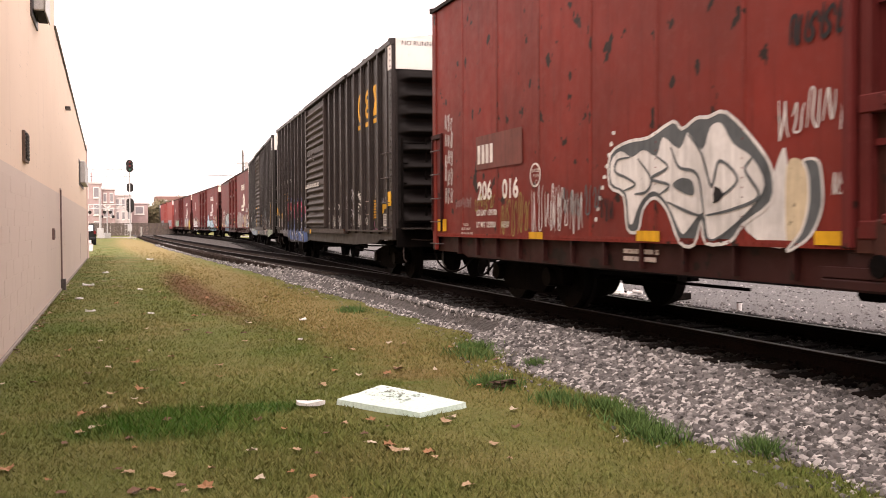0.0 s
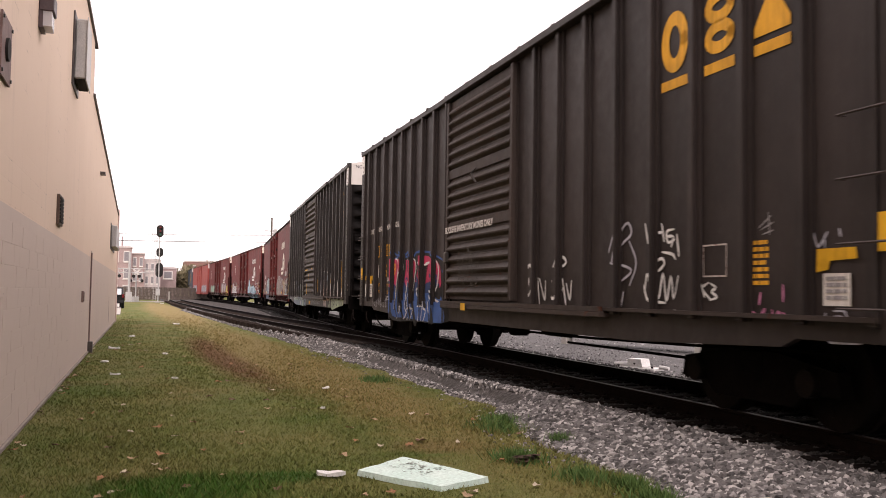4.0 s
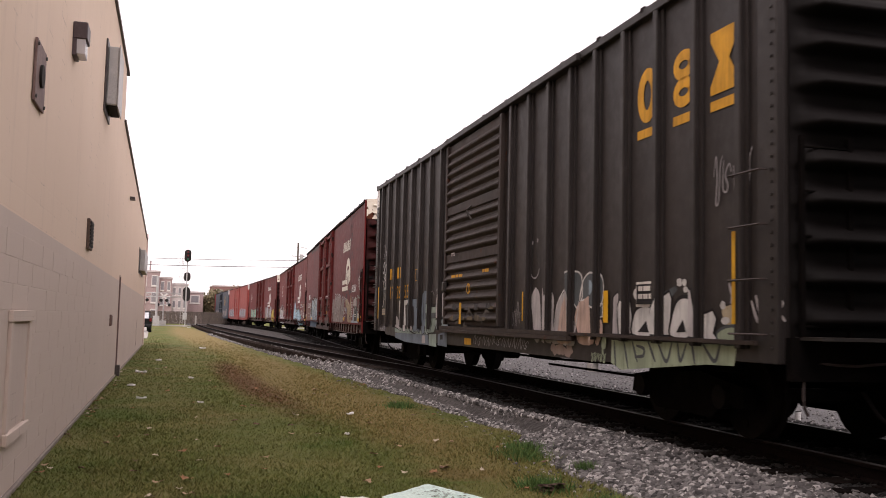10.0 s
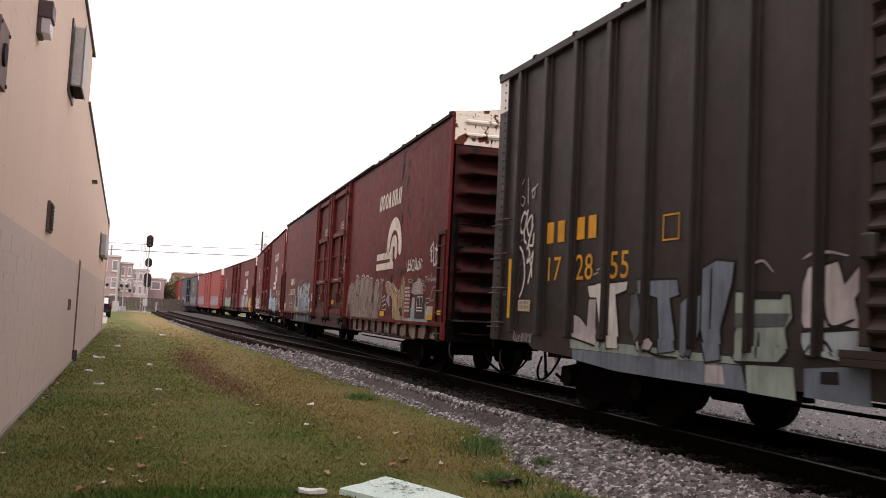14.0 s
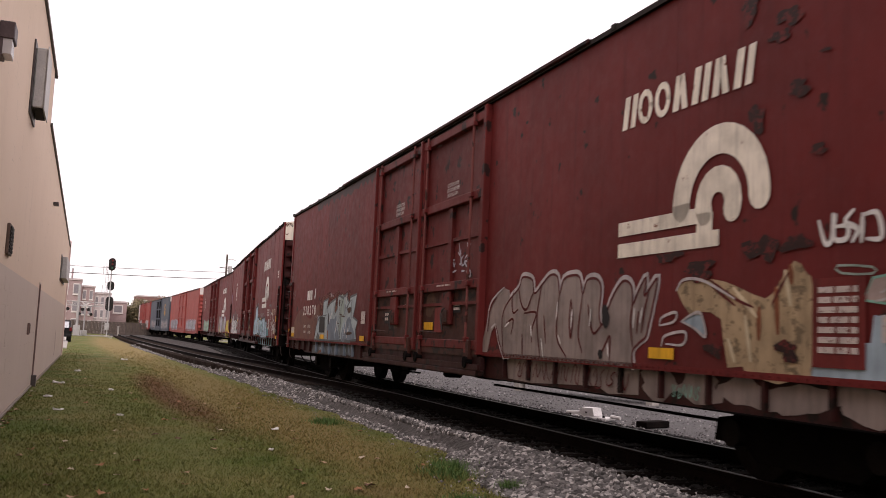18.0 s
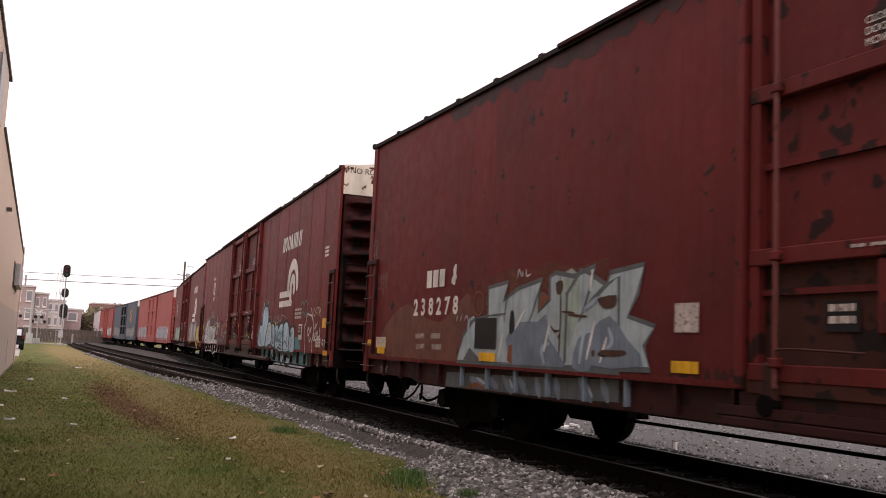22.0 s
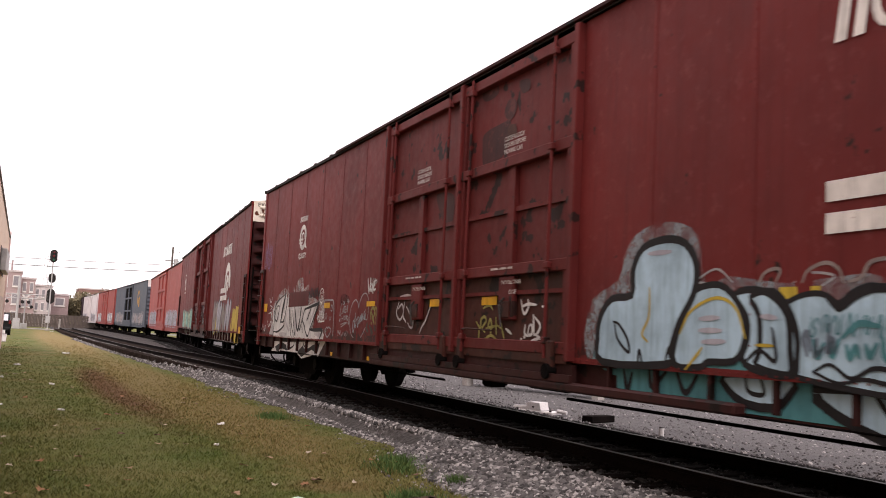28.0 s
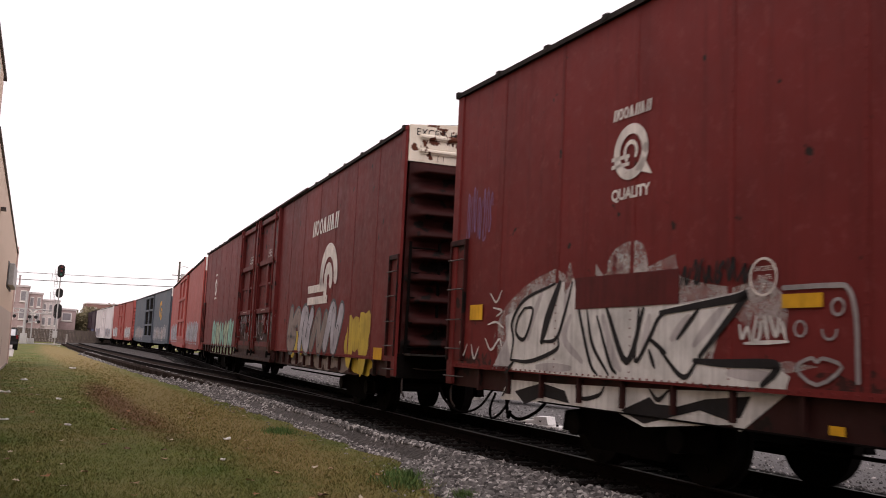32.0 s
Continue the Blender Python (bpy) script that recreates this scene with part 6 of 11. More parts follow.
d0_.strokes([[(5.63, 1.98), (5.69, 1.77)], [(5.83, 1.97), (5.88, 1.78)], [(5.67, 1.88), (5.85, 1.88)], [(6.07, 1.9), (5.93, 1.88), (5.96, 1.77), (6.09, 1.79)], [(5.95, 1.83), (6.05, 1.83)], [(6.02, 1.72), (6.07, 1.82)], [(6.13, 1.84), (6.17, 1.62)], [(5.84, 1.67), (6.04, 1.64), (6.1, 1.59)], [(5.72, 1.49), (5.72, 1.57), (5.84, 1.6), (5.88, 1.54), (5.76, 1.47), (5.72, 1.49)], [(5.62, 1.24), (5.68, 1.44), (5.77, 1.18), (5.86, 1.44), (5.93, 1.15), (6.02, 1.41), (6.07, 1.18), (6.16, 1.41)], [(5.6, 1.32), (5.69, 1.16), (5.91, 1.13)], [(5.93, 1.05), (6.03, 1.01), (6.09, 1.06)]], "white", 0.035, 5)
d0_.strokes([[(6.57, 1.34), (6.64, 1.2)], [(6.71, 1.34), (6.6, 1.28), (6.75, 1.17)], [(6.74, 1.33), (6.83, 1.29), (6.76, 1.25), (6.85, 1.2), (6.73, 1.17)]], "white", 0.03, 5)
d0_.strokes([[(7.3, 1.04), (7.38, 1), (7.44, 1.05), (7.36, 1.07), (7.32, 1.03)], [(7.5, 1.03), (7.58, 1.1), (7.53, 1.01), (7.66, 1)], [(7.68, 1.09), (7.72, 1), (7.77, 1.08), (7.82, 1)], [(7.83, 1.07), (7.9, 1.02)], [(7.52, 1.24), (7.5, 1.14)], [(7.83, 1.31), (7.83, 1.17)]], "pink", 0.03, 5)
d0_.strokes([[(7.63, 1.95), (7.65, 1.75)], [(7.67, 1.92), (7.49, 1.82)], [(7.7, 1.86), (7.52, 1.8)], [(7.7, 1.79), (7.55, 1.76)]], "grey", 0.014, 5)
d0_.strokes([[(8.22, 1.73), (8.27, 1.62), (8.34, 1.67), (8.35, 1.61)], [(8.38, 1.73), (8.33, 1.67)], [(8.52, 1.75), (8.53, 1.69)], [(8.2, 1.08), (8.24, 0.99)], [(8.36, 1.08), (8.33, 1)], [(8.45, 1.1), (8.57, 1.1), (8.61, 1)], [(8.43, 1.05), (8.54, 1.06)], [(8.39, 0.93), (8.54, 0.95), (8.39, 0.86), (8.57, 0.85)], [(8.62, 0.98), (8.74, 0.93), (8.77, 0.87), (8.54, 0.85)]], "lilac", 0.025, 5)
dc.text("BUCKEYE", -8.36, 2.66, 0.12, LETTER, spread=0.9, bold=0.004)
dc.text("INVENTORY", -7.57, 2.68, 0.12, LETTER, spread=0.78, bold=0.004)
dc.text("MOVES", -6.64, 2.68, 0.12, LETTER, spread=1, bold=0.004)
dc.text("ONLY", -5.81, 2.69, 0.12, LETTER, spread=1, bold=0.004)
dd = Decal(car, hw + 0.118)
dd.text("BUCKEYE INVENTORY MOVES ONLY", -1.6, 2.29, 0.112, LETTER, spread=0.98, bold=0.004)
for a in (-7.53, -7.15, -6.68, -6.36):
    dc.lay("mark_block", dc.ribbon([(a + 0.04, 2.07), (a + 0.04, 2.32), (a + 0.2, 2.32), (a + 0.2, 2.07)], 0.045, 1, True), LOGO_YELLOW, 3)
dc.text("1", -7.49, 1.57, 0.3, LETTER, bold=0.012)
dc.text("6", -7.16, 1.58, 0.3, LOGO_YELLOW)
dc.text("6", -6.72, 1.58, 0.3, LOGO_YELLOW)
dc.text("4", -6.36, 1.59, 0.3, LOGO_YELLOW)
faint = Decal(car, hw + 0.004)
faint.text("9", -5.87, 1.6, 0.28, YELLOW)
faint.text("2", -5.5, 1.59, 0.28, YELLOW)
dc.shape([(-6.2, 0.66), (-6.25, 1.6), (-6.02, 2.1), (-5.3, 2.08), (-4.9, 2.02), (-4.6, 2.06), (-4.15, 2.0), (-3.9, 2.05), (-3.1, 2.02), (-2.7, 1.96), (-2.2, 1.85), (-1.85, 1.7), (-1.8, 1.1), (-1.75, 0.68), (-4.0, 0.62)], "dark", 1, None, 0.06, 4, "graffiti_glow")
dc.strokes([[(-6.2, 1.3), (-6.22, 1.7), (-6.0, 2.1), (-5.55, 2.04), (-5.25, 2.11), (-4.9, 2.03), (-4.6, 2.08), (-4.2, 1.98), (-3.93, 2.05), (-3.1, 2.02), (-2.7, 1.95), (-2.1, 1.82), (-1.85, 1.6)], [(-6.1, 1.95), (-5.5, 2.0), (-5.2, 2.03), (-4.85, 1.98), (-4.5, 2.02)]], "blue", 0.05, 2)
# the fields: pink above, navy between, blue below
dc.shape([(-6.11, 1.84), (-5.95, 1.97), (-5.44, 1.94), (-5.26, 1.95), (-4.87, 1.92), (-4.35, 1.89), (-4.03, 1.89), (-3.89, 1.96), (-3.47, 1.96), (-3.09, 1.94), (-2.88, 1.89), (-2.6, 1.87), (-2.3, 1.72), (-2.22, 1.5), (-2.3, 1.28), (-3.47, 1.32), (-4.86, 1.32), (-6.1, 1.34)], "red", 3, k=2)
dc.ragged(6.1, 2.3, 1.2, 1.44, SPRAY["navy"], 70, 22, 4, up=True, name="graffiti_shade")
dc.shape([(-6.07, 1.22), (-4.86, 1.2), (-3.47, 1.2), (-2.3, 1.2), (-1.95, 0.9), (-1.9, 0.67), (-2.62, 0.64), (-3.32, 0.65), (-4.96, 0.67), (-5.84, 0.68), (-6.03, 0.91)], "blue", 4.4, k=2)
_g = np.random.default_rng(75)
for _ in range(26):
    dc.lay("graffiti_spot", [dc.blob(-6.0 + 3.6 * _g.random(), 1.42 + 0.13 * _g.random(), 0.03 + 0.035 * _g.random(), 0.04, _g, 9)], SPRAY["navy"], 4.6)
# dark gaps between the letters
for p, w in (([(-5.42, 2.0), (-5.38, 1.75), (-5.53, 1.42), (-5.63, 1.21), (-5.66, 0.88)], 0.14), ([(-4.97, 1.95), (-4.91, 1.77), (-5.0, 1.6), (-5.1, 1.36), (-5.18, 1.06), (-5.1, 0.9)], 0.24),
             ([(-4.4, 1.95), (-4.41, 1.75), (-4.5, 1.53), (-4.57, 1.24), (-4.62, 1.01), (-4.5, 0.88)], 0.21), ([(-3.93, 1.95), (-3.93, 1.73), (-4.09, 1.46), (-4.17, 1.25), (-4.14, 0.97), (-4.0, 0.72), (-3.93, 0.6)], 0.16),
             ([(-5.62, 0.9), (-5.45, 0.68)], 0.05), ([(-5.05, 0.85), (-4.9, 0.66)], 0.1), ([(-4.4, 0.85), (-4.3, 0.66)], 0.1)):
    dc.lay("graffiti_outline", dc.ribbon(p, w, 5), SPRAY["dark"], 5)
dc.shape([(-3.55, 1.73), (-3.43, 1.75), (-3.45, 1.45), (-3.4, 1.0), (-3.47, 0.92), (-3.64, 1.02), (-3.87, 1.25), (-3.65, 1.45)], "dark", 5, k=2, name="graffiti_outline")
dc.shape([(-3.33, 1.76), (-3.09, 1.77), (-3.17, 1.59), (-3.24, 1.4), (-3.28, 1.15), (-3.1, 0.96), (-3.17, 0.9), (-3.28, 0.93), (-3.38, 1.15), (-3.39, 1.5)], "dark", 5, k=2, name="graffiti_outline")
dc.shape([(-2.98, 1.82), (-2.81, 1.78), (-2.83, 1.49), (-2.9, 1.25), (-2.88, 0.97), (-2.72, 0.89), (-2.6, 0.62), (-2.85, 0.64), (-2.92, 0.88), (-2.97, 1.16), (-2.89, 1.44), (-3.01, 1.58)], "dark", 5, k=2, name="graffiti_outline")
dc.shape([(-2.75, 1.23), (-2.3, 1.36), (-2.2, 1.1), (-2.5, 1.12)], "dark", 5, k=2, name="graffiti_outline")
dc.strokes([[(-3.22 + 0.02 * (k % 2), 1.42 + 0.032 * k), (-2.84 + 0.03 * (k % 3), 1.43 + 0.032 * k)] for k in range(10)], "red", 0.012, 6)
# white highlights down one edge of every letter
for p, w in (([(-5.72, 1.96), (-5.56, 1.95), (-5.46, 1.86), (-5.48, 1.67), (-5.59, 1.36), (-5.65, 1.11), (-5.71, 0.85)], 0.05), ([(-5.05, 1.9), (-5.0, 1.77), (-5.06, 1.66), (-5.18, 1.57), (-5.28, 1.45), (-5.34, 1.18), (-5.36, 0.96), (-5.25, 0.84)], 0.045),
             ([(-5.3, 0.88), (-5.14, 0.9), (-5.25, 0.76), (-5.42, 0.64)], 0.04), ([(-4.66, 1.92), (-4.53, 1.88), (-4.49, 1.75), (-4.55, 1.58), (-4.65, 1.41), (-4.76, 1.13), (-4.75, 0.9), (-4.6, 0.79)], 0.05),
             ([(-4.65, 0.83), (-4.53, 0.88), (-4.65, 0.74), (-4.83, 0.64)], 0.04), ([(-4.17, 1.92), (-4.03, 1.87), (-3.96, 1.73), (-4.04, 1.57), (-4.07, 1.46), (-4.18, 1.25)], 0.045),
             ([(-4.26, 1.19), (-4.35, 1.05), (-4.3, 0.89), (-4.12, 0.87), (-4.2, 0.74), (-4.3, 0.65)], 0.04), ([(-3.87, 1.84), (-3.72, 1.79), (-3.58, 1.79)], 0.05),
             ([(-3.66, 1.71), (-3.61, 1.63), (-3.65, 1.45), (-3.76, 1.33), (-3.92, 1.25), (-3.76, 1.09), (-3.6, 0.94), (-3.41, 0.92), (-3.47, 0.65)], 0.04), ([(-3.33, 1.77), (-3.17, 1.79), (-2.98, 1.81)], 0.06),
             ([(-3.39, 1.75), (-3.42, 1.45), (-3.39, 1.1), (-3.32, 0.91), (-3.14, 0.86), (-3.22, 0.72), (-3.31, 0.64)], 0.04), ([(-2.81, 1.53), (-2.87, 1.35), (-2.9, 1.25)], 0.035),
             ([(-2.96, 1.16), (-3.0, 0.97), (-2.94, 0.85), (-2.82, 0.84), (-2.85, 0.74), (-2.92, 0.65)], 0.05), ([(-2.55, 1.84), (-2.4, 1.75), (-2.34, 1.61), (-2.38, 1.45), (-2.46, 1.32), (-2.6, 1.24), (-2.78, 1.25)], 0.06),
             ([(-2.78, 1.21), (-2.62, 1.1), (-2.32, 1.04)], 0.05)):
    dc.lay("graffiti_highlight", dc.ribbon(p, w, 6, taper=True), SPRAY["white"], 6)
dc.text("LACT", -6.67, 1.03, 0.1, SPRAY["white"], bold=0.006)
dc.text("TF", -6.52, 0.86, 0.11, SPRAY["white"], bold=0.006)
dd.tag(0.9, -0.3, 1.3, 1.95, 4, "dust", 71, 0.03)
dc.tag(7.8, 6.4, 0.86, 1.1, 5, "lilac", 73, 0.03)
dc.text("LAZY", -6.5, 1.47, 0.1, SPRAY["white"], bold=0.004)
dc.text("LMT", -7.4, 1.36, 0.07, LOGO_YELLOW)
dc.text("177200", -6.58, 1.34, 0.075, LOGO_YELLOW)
dc.text("WT", -7.4, 1.2, 0.07, LOGO_YELLOW)
dc.text("85800", -6.52, 1.18, 0.075, LOGO_YELLOW)
Decal(car, hw + 0.16).yellow(0.5, 0.26, 0.92, 1.04)

# black car with the white, peach and green piece
car, dc, L, hw, zt = posted_car(38.4, 56.8, "sooty black boxcar with outside posts and pale graffiti", (45.93, 49.38), 20, [-2.03 - 0.82 * k for k in range(9)] + [2.35 + 0.87 * k for k in range(8)], BLACK_WORN)
dc.shift = 0.25
yellow_blocks(dc, ((-6.66, -7.14), (-7.5, -7.94), (-8.26, -8.76)), 3.36, 4.18)
dc.shape([(3.2, 1.55), (3.31, 1.67), (3.39, 1.71), (3.52, 1.63), (3.58, 1.46), (3.62, 0.93), (3.41, 0.93), (3.27, 1.22)], "chalk", 2, k=3)
dc.shape([(3.65, 1.43), (3.79, 1.47), (3.81, 1.65), (3.88, 1.68), (3.93, 1.56), (4.02, 1.63), (4.12, 1.51), (4.1, 1.23), (4.13, 0.92), (3.84, 0.92), (3.69, 1.23)], "chalk", 2.2, k=3)
dc.shape([(4.64, 1.86), (4.95, 1.88), (5.09, 1.78), (5.11, 1.54), (4.92, 1.39), (4.68, 1.65)], "slate", 2.0, "white", 0.025, 3)
dc.shape([(5.12, 1.73), (5.29, 1.84), (5.49, 1.84), (5.66, 1.82), (5.76, 1.7), (5.74, 1.48), (5.59, 1.39), (5.26, 1.5), (5.03, 1.49)], "slate", 2.4, "white", 0.025, 3)
dc.shape([(5.38, 1.6), (5.44, 1.71), (5.55, 1.74), (5.62, 1.66), (5.54, 1.55)], "ice", 3.0, k=2)
dc.shape([(5.58, 1.44), (5.74, 1.44), (5.74, 1.28), (5.59, 1.25)], "slate", 2.0, "white", 0.025, 1)
dc.shape([(4.13, 0.9), (4.15, 1.18), (4.23, 1.4), (4.34, 1.53), (4.51, 1.61), (4.68, 1.65), (4.79, 1.55), (4.84, 1.29), (4.89, 1.05), (4.9, 0.88), (4.48, 0.9)], "chalk", 3.2, k=3)
dc.shape([(4.3, 0.92), (4.32, 1.2), (4.42, 1.45), (4.6, 1.57), (4.74, 1.5), (4.78, 1.2), (4.8, 0.92)], "peach", 3.5, k=3)
dc.shape([(4.87, 1.24), (4.92, 1.37), (5.02, 1.47), (5.14, 1.48), (5.29, 1.54), (5.43, 1.52), (5.53, 1.39), (5.56, 1.21), (5.53, 0.93), (5.07, 0.92), (4.96, 1.1)], "peach", 3.4, k=3)
dc.shape([(5.59, 1.21), (5.72, 1.23), (5.76, 1.08), (5.69, 0.93), (5.59, 0.93)], "peach", 3.2, k=2)
dc.strokes([[(4.42, 0.95), (4.44, 1.2), (4.52, 1.4)], [(5.2, 1.5), (5.18, 1.3)], [(4.0, 1.58), (4.02, 1.2), (4.05, 1.0)]], "tan", 0.02)
dc.strokes([[(4.15, 1.1), (4.24, 1.42), (4.5, 1.64), (4.7, 1.66)], [(4.88, 1.0), (5.02, 1.48)], [(5.05, 1.5), (5.12, 1.7), (5.1, 1.85)]], "white", 0.025)
dcs0 = Decal(car, hw + 0.022)
dcs0.shift = dc.shift
dcs0.patch(-4.1, -4.85, 0.72, 0.9, "tan", 83, 3, rough=0.35)
dcs0.tag(-5.46, -5.9, 0.7, 0.82, 4, "green", 82, 0.03)
dc.lay("graffiti_spot", [dc.blob(5.85, 0.95, 0.07, 0.09, np.random.default_rng(4), 12), dc.blob(5.82, 0.84, 0.03, 0.04, np.random.default_rng(5), 10)], SPRAY["green"], 5)
dc.lay("graffiti_tag", dc.arc(2.63, 1.4, 0.1, 0, 360, 0.015, 16, 0.35), SPRAY["grey"], 5)
dcs = Decal(car, hw + 0.022)
dcs.shift = dc.shift
dc.yellow(8.24, 8.09, 1.19, 2.03)
dc.lay("reflector", [dc.rect(2.95, 3.1, 1.2, 1.65), dc.rect(5.78, 5.92, 1.2, 1.6)], YELLOW, 6)
dc.tag(-8.3, -9.0, 2.4, 2.95, 3, "grey", 87, 0.03)
dc.lay("graffiti_tag", dc.arc(3.35, 2.05, 0.2, 200, 340, 0.025, 12) + dc.arc(3.25, 2.4, 0.02, 0, 360, 0.03, 8) + dc.arc(3.45, 2.42, 0.02, 0, 360, 0.03, 8), SPRAY["grey"], 5)
dc.tag(-2.35, -2.75, 1.1, 1.4, 2, "grey", 88, 0.02)
for a in (-7.2, -6.88, -6.34, -6.04):
    dc.lay("mark_block", [dc.rect(a, a + 0.2, 2.2, 2.48)], LOGO_YELLOW, 3)
dc.text("17", -7.22, 1.7, 0.33, LOGO_YELLOW, spread=1.05)
dc.text("28", -6.35, 1.7, 0.33, LOGO_YELLOW, spread=1.05)
dc.text("55", -5.5, 1.7, 0.33, LOGO_YELLOW, spread=1.05)
dc.lay("stencil_frame", dc.ribbon([(-4.37, 2.08), (-4.37, 2.34), (-4.08, 2.34), (-4.08, 2.08)], 0.025, 1, True), LOGO_YELLOW, 5)
d1_ = Decal(car, hw, dc.posts, 0.085, 0.05)
d1_.sill = 0.021
ds_ = Decal(car, hw + 0.022)
d1_.shape([(5.77, 1.06), (5.79, 1.52), (5.92, 1.58), (6.04, 1.45), (6.11, 1.06)], "chalk", 2, "dark", 0.03, 1)
d1_.shape([(6.12, 1.06), (6.07, 1.38), (6.13, 1.47), (6.25, 1.48), (6.31, 1.28), (6.29, 1.07)], "white", 2, "dark", 0.03, 1)
d1_.shape([(6.86, 1.07), (6.9, 1.38), (7.01, 1.5), (7.18, 1.56), (7.24, 1.47), (7.19, 1.07)], "white", 2, "dark", 0.03, 1)
d1_.shape([(7.66, 1.07), (7.66, 1.37), (7.62, 1.52), (7.68, 1.58), (7.77, 1.56), (7.82, 1.4), (7.88, 1.28), (7.87, 1.06)], "chalk", 2, "dark", 0.03, 1)
d1_.shape([(7.88, 1.05), (7.88, 1.31), (8.05, 1.35), (8.13, 1.26), (8.07, 1.12), (8.18, 1.04)], "white", 2, "dark", 0.03, 1)
d1_.shape([(6.99, 1.53), (7.3, 1.61), (7.36, 1.57), (7.18, 1.47)], "slate", 1.5, k=1)
d1_.shape([(6.32, 1.06), (6.34, 1.28), (6.45, 1.38), (6.66, 1.41), (6.81, 1.36), (6.86, 1.19), (6.84, 1.05)], "white", 3, "dark", 0.04, 3)
d1_.shape([(7.21, 1.06), (7.24, 1.28), (7.34, 1.44), (7.48, 1.49), (7.62, 1.46), (7.66, 1.28), (7.64, 1.06)], "white", 3, "dark", 0.04, 3)
d1_.shape([(6.46, 1.1), (6.66, 1.23), (6.73, 1.1)], "dark", 4, k=1)
d1_.shape([(7.34, 1.11), (7.48, 1.25), (7.54, 1.12)], "dark", 4, k=1)
d1_.shape([(8.23, 1.37), (8.54, 1.39), (8.57, 1.22), (8.33, 1.2), (8.25, 1.26)], "cream", 2, k=2)
d1_.shape([(8.18, 1.03), (8.13, 1.12), (8.28, 1.18), (8.48, 1.19), (8.54, 1.13), (8.5, 1.02)], "green", 2.2, "slate", 0.03, 2)
d1_.shape([(7.46, 1.64), (7.45, 1.61), (7.41, 1.6), (7.36, 1.61), (7.35, 1.65), (7.36, 1.68), (7.41, 1.69), (7.45, 1.68)], "white", 4, k=1)
d1_.shape([(7.56, 1.64), (7.54, 1.61), (7.51, 1.6), (7.48, 1.61), (7.46, 1.64), (7.48, 1.67), (7.51, 1.68), (7.54, 1.67)], "white", 4, k=1)
d1_.shape([(7.58, 1.56), (7.57, 1.54), (7.53, 1.53), (7.5, 1.54), (7.49, 1.57), (7.5, 1.59), (7.53, 1.6), (7.57, 1.59)], "white", 4, k=1)
d1_.shape([(8.29, 1.39), (8.28, 1.36), (8.24, 1.35), (8.21, 1.36), (8.19, 1.39), (8.21, 1.42), (8.24, 1.44), (8.28, 1.42)], "white", 4, k=1)
d1_.shape([(6.48, 1.54), (6.46, 1.5), (6.41, 1.48), (6.36, 1.5), (6.34, 1.55), (6.36, 1.59), (6.41, 1.61), (6.46, 1.59)], "white", 4, k=1)
d1_.shape([(8.37, 1.24), (8.35, 1.22), (8.29, 1.2), (8.24, 1.21), (8.21, 1.24), (8.24, 1.27), (8.29, 1.28), (8.35, 1.27)], "white", 4, k=1)
ds_.shape([(5.8, 0.99), (7.16, 1), (8.51, 1.01), (8.46, 0.81), (7.96, 0.8), (6.78, 0.7), (6.07, 0.64), (5.79, 0.71)], "green", 1, k=1)
ds_.strokes([[(5.88, 0.97), (5.92, 0.68)], [(6.14, 0.98), (6.25, 0.67)], [(6.36, 0.98), (6.48, 0.76)], [(6.75, 0.99), (6.91, 0.78)], [(7.4, 0.99), (7.46, 0.81), (7.58, 0.99)], [(7.69, 1), (7.75, 0.8)], [(7.91, 1), (8.12, 0.84), (8.22, 1)], [(6.97, 0.99), (7.16, 0.79), (7.28, 0.99)], [(6.47, 0.94), (6.64, 0.91), (6.62, 0.83), (6.43, 0.81)]], "slate", 0.045, 2)
d1_.strokes([[(8.73, 1.42), (8.84, 1.24), (8.89, 1.49)], [(8.8, 1.47), (8.9, 1.21)], [(9.1, 1.43), (9.2, 1.4), (9.12, 1.34), (9.23, 1.25)], [(8.36, 1.6), (8.43, 1.45)], [(8.46, 1.61), (8.39, 1.42)]], "chalk", 0.05, 5)
d1_.plate(-6.42, -6.92, 1.39, 1.68, LETTER)
Decal(car, hw + 0.012).plate(-6.45, -6.89, 1.42, 1.65, SPRAY["dark"], 2, LETTER, 12)
d1_.yellow(-8.46, -8.6, 1.21, 2.09)
d1_.shape([(-6.64, 0.96), (-5.41, 0.96), (-3.31, 0.93), (-3.28, 0.87), (-4.62, 0.85), (-6.62, 0.85)], "mintgrey", 1, k=1)
d1_.shape([(-6.67, 1.29), (-6.43, 1.25), (-6.25, 1.13), (-6.21, 1.63), (-6.03, 1.62), (-6.02, 1.13), (-5.93, 0.9), (-6.64, 0.99)], "chalk", 2, "dark", 0.025, 1)
d1_.shape([(-6.26, 1.63), (-5.31, 1.67), (-5.34, 1.55), (-5.57, 1.51), (-5.44, 0.9), (-5.71, 0.89), (-5.88, 1.47), (-6.2, 1.47)], "white", 2.6, "dark", 0.025, 1)
d1_.shape([(-5.26, 1.51), (-4.97, 1.55), (-4.84, 1.16), (-5.04, 0.91), (-5.26, 1.15)], "slate", 2, "dark", 0.025, 1)
d1_.shape([(-4.98, 1.67), (-4.34, 1.67), (-4.29, 1.5), (-4.46, 1.47), (-4.31, 0.93), (-4.63, 0.89), (-4.71, 1.47), (-4.96, 1.51)], "haze", 2.6, "dark", 0.025, 1)
d1_.shape([(-4.27, 1.35), (-4.06, 1.47), (-3.89, 1.52), (-3.92, 1.17), (-4.06, 0.88), (-4.24, 0.93)], "haze", 2, "dark", 0.025, 1)
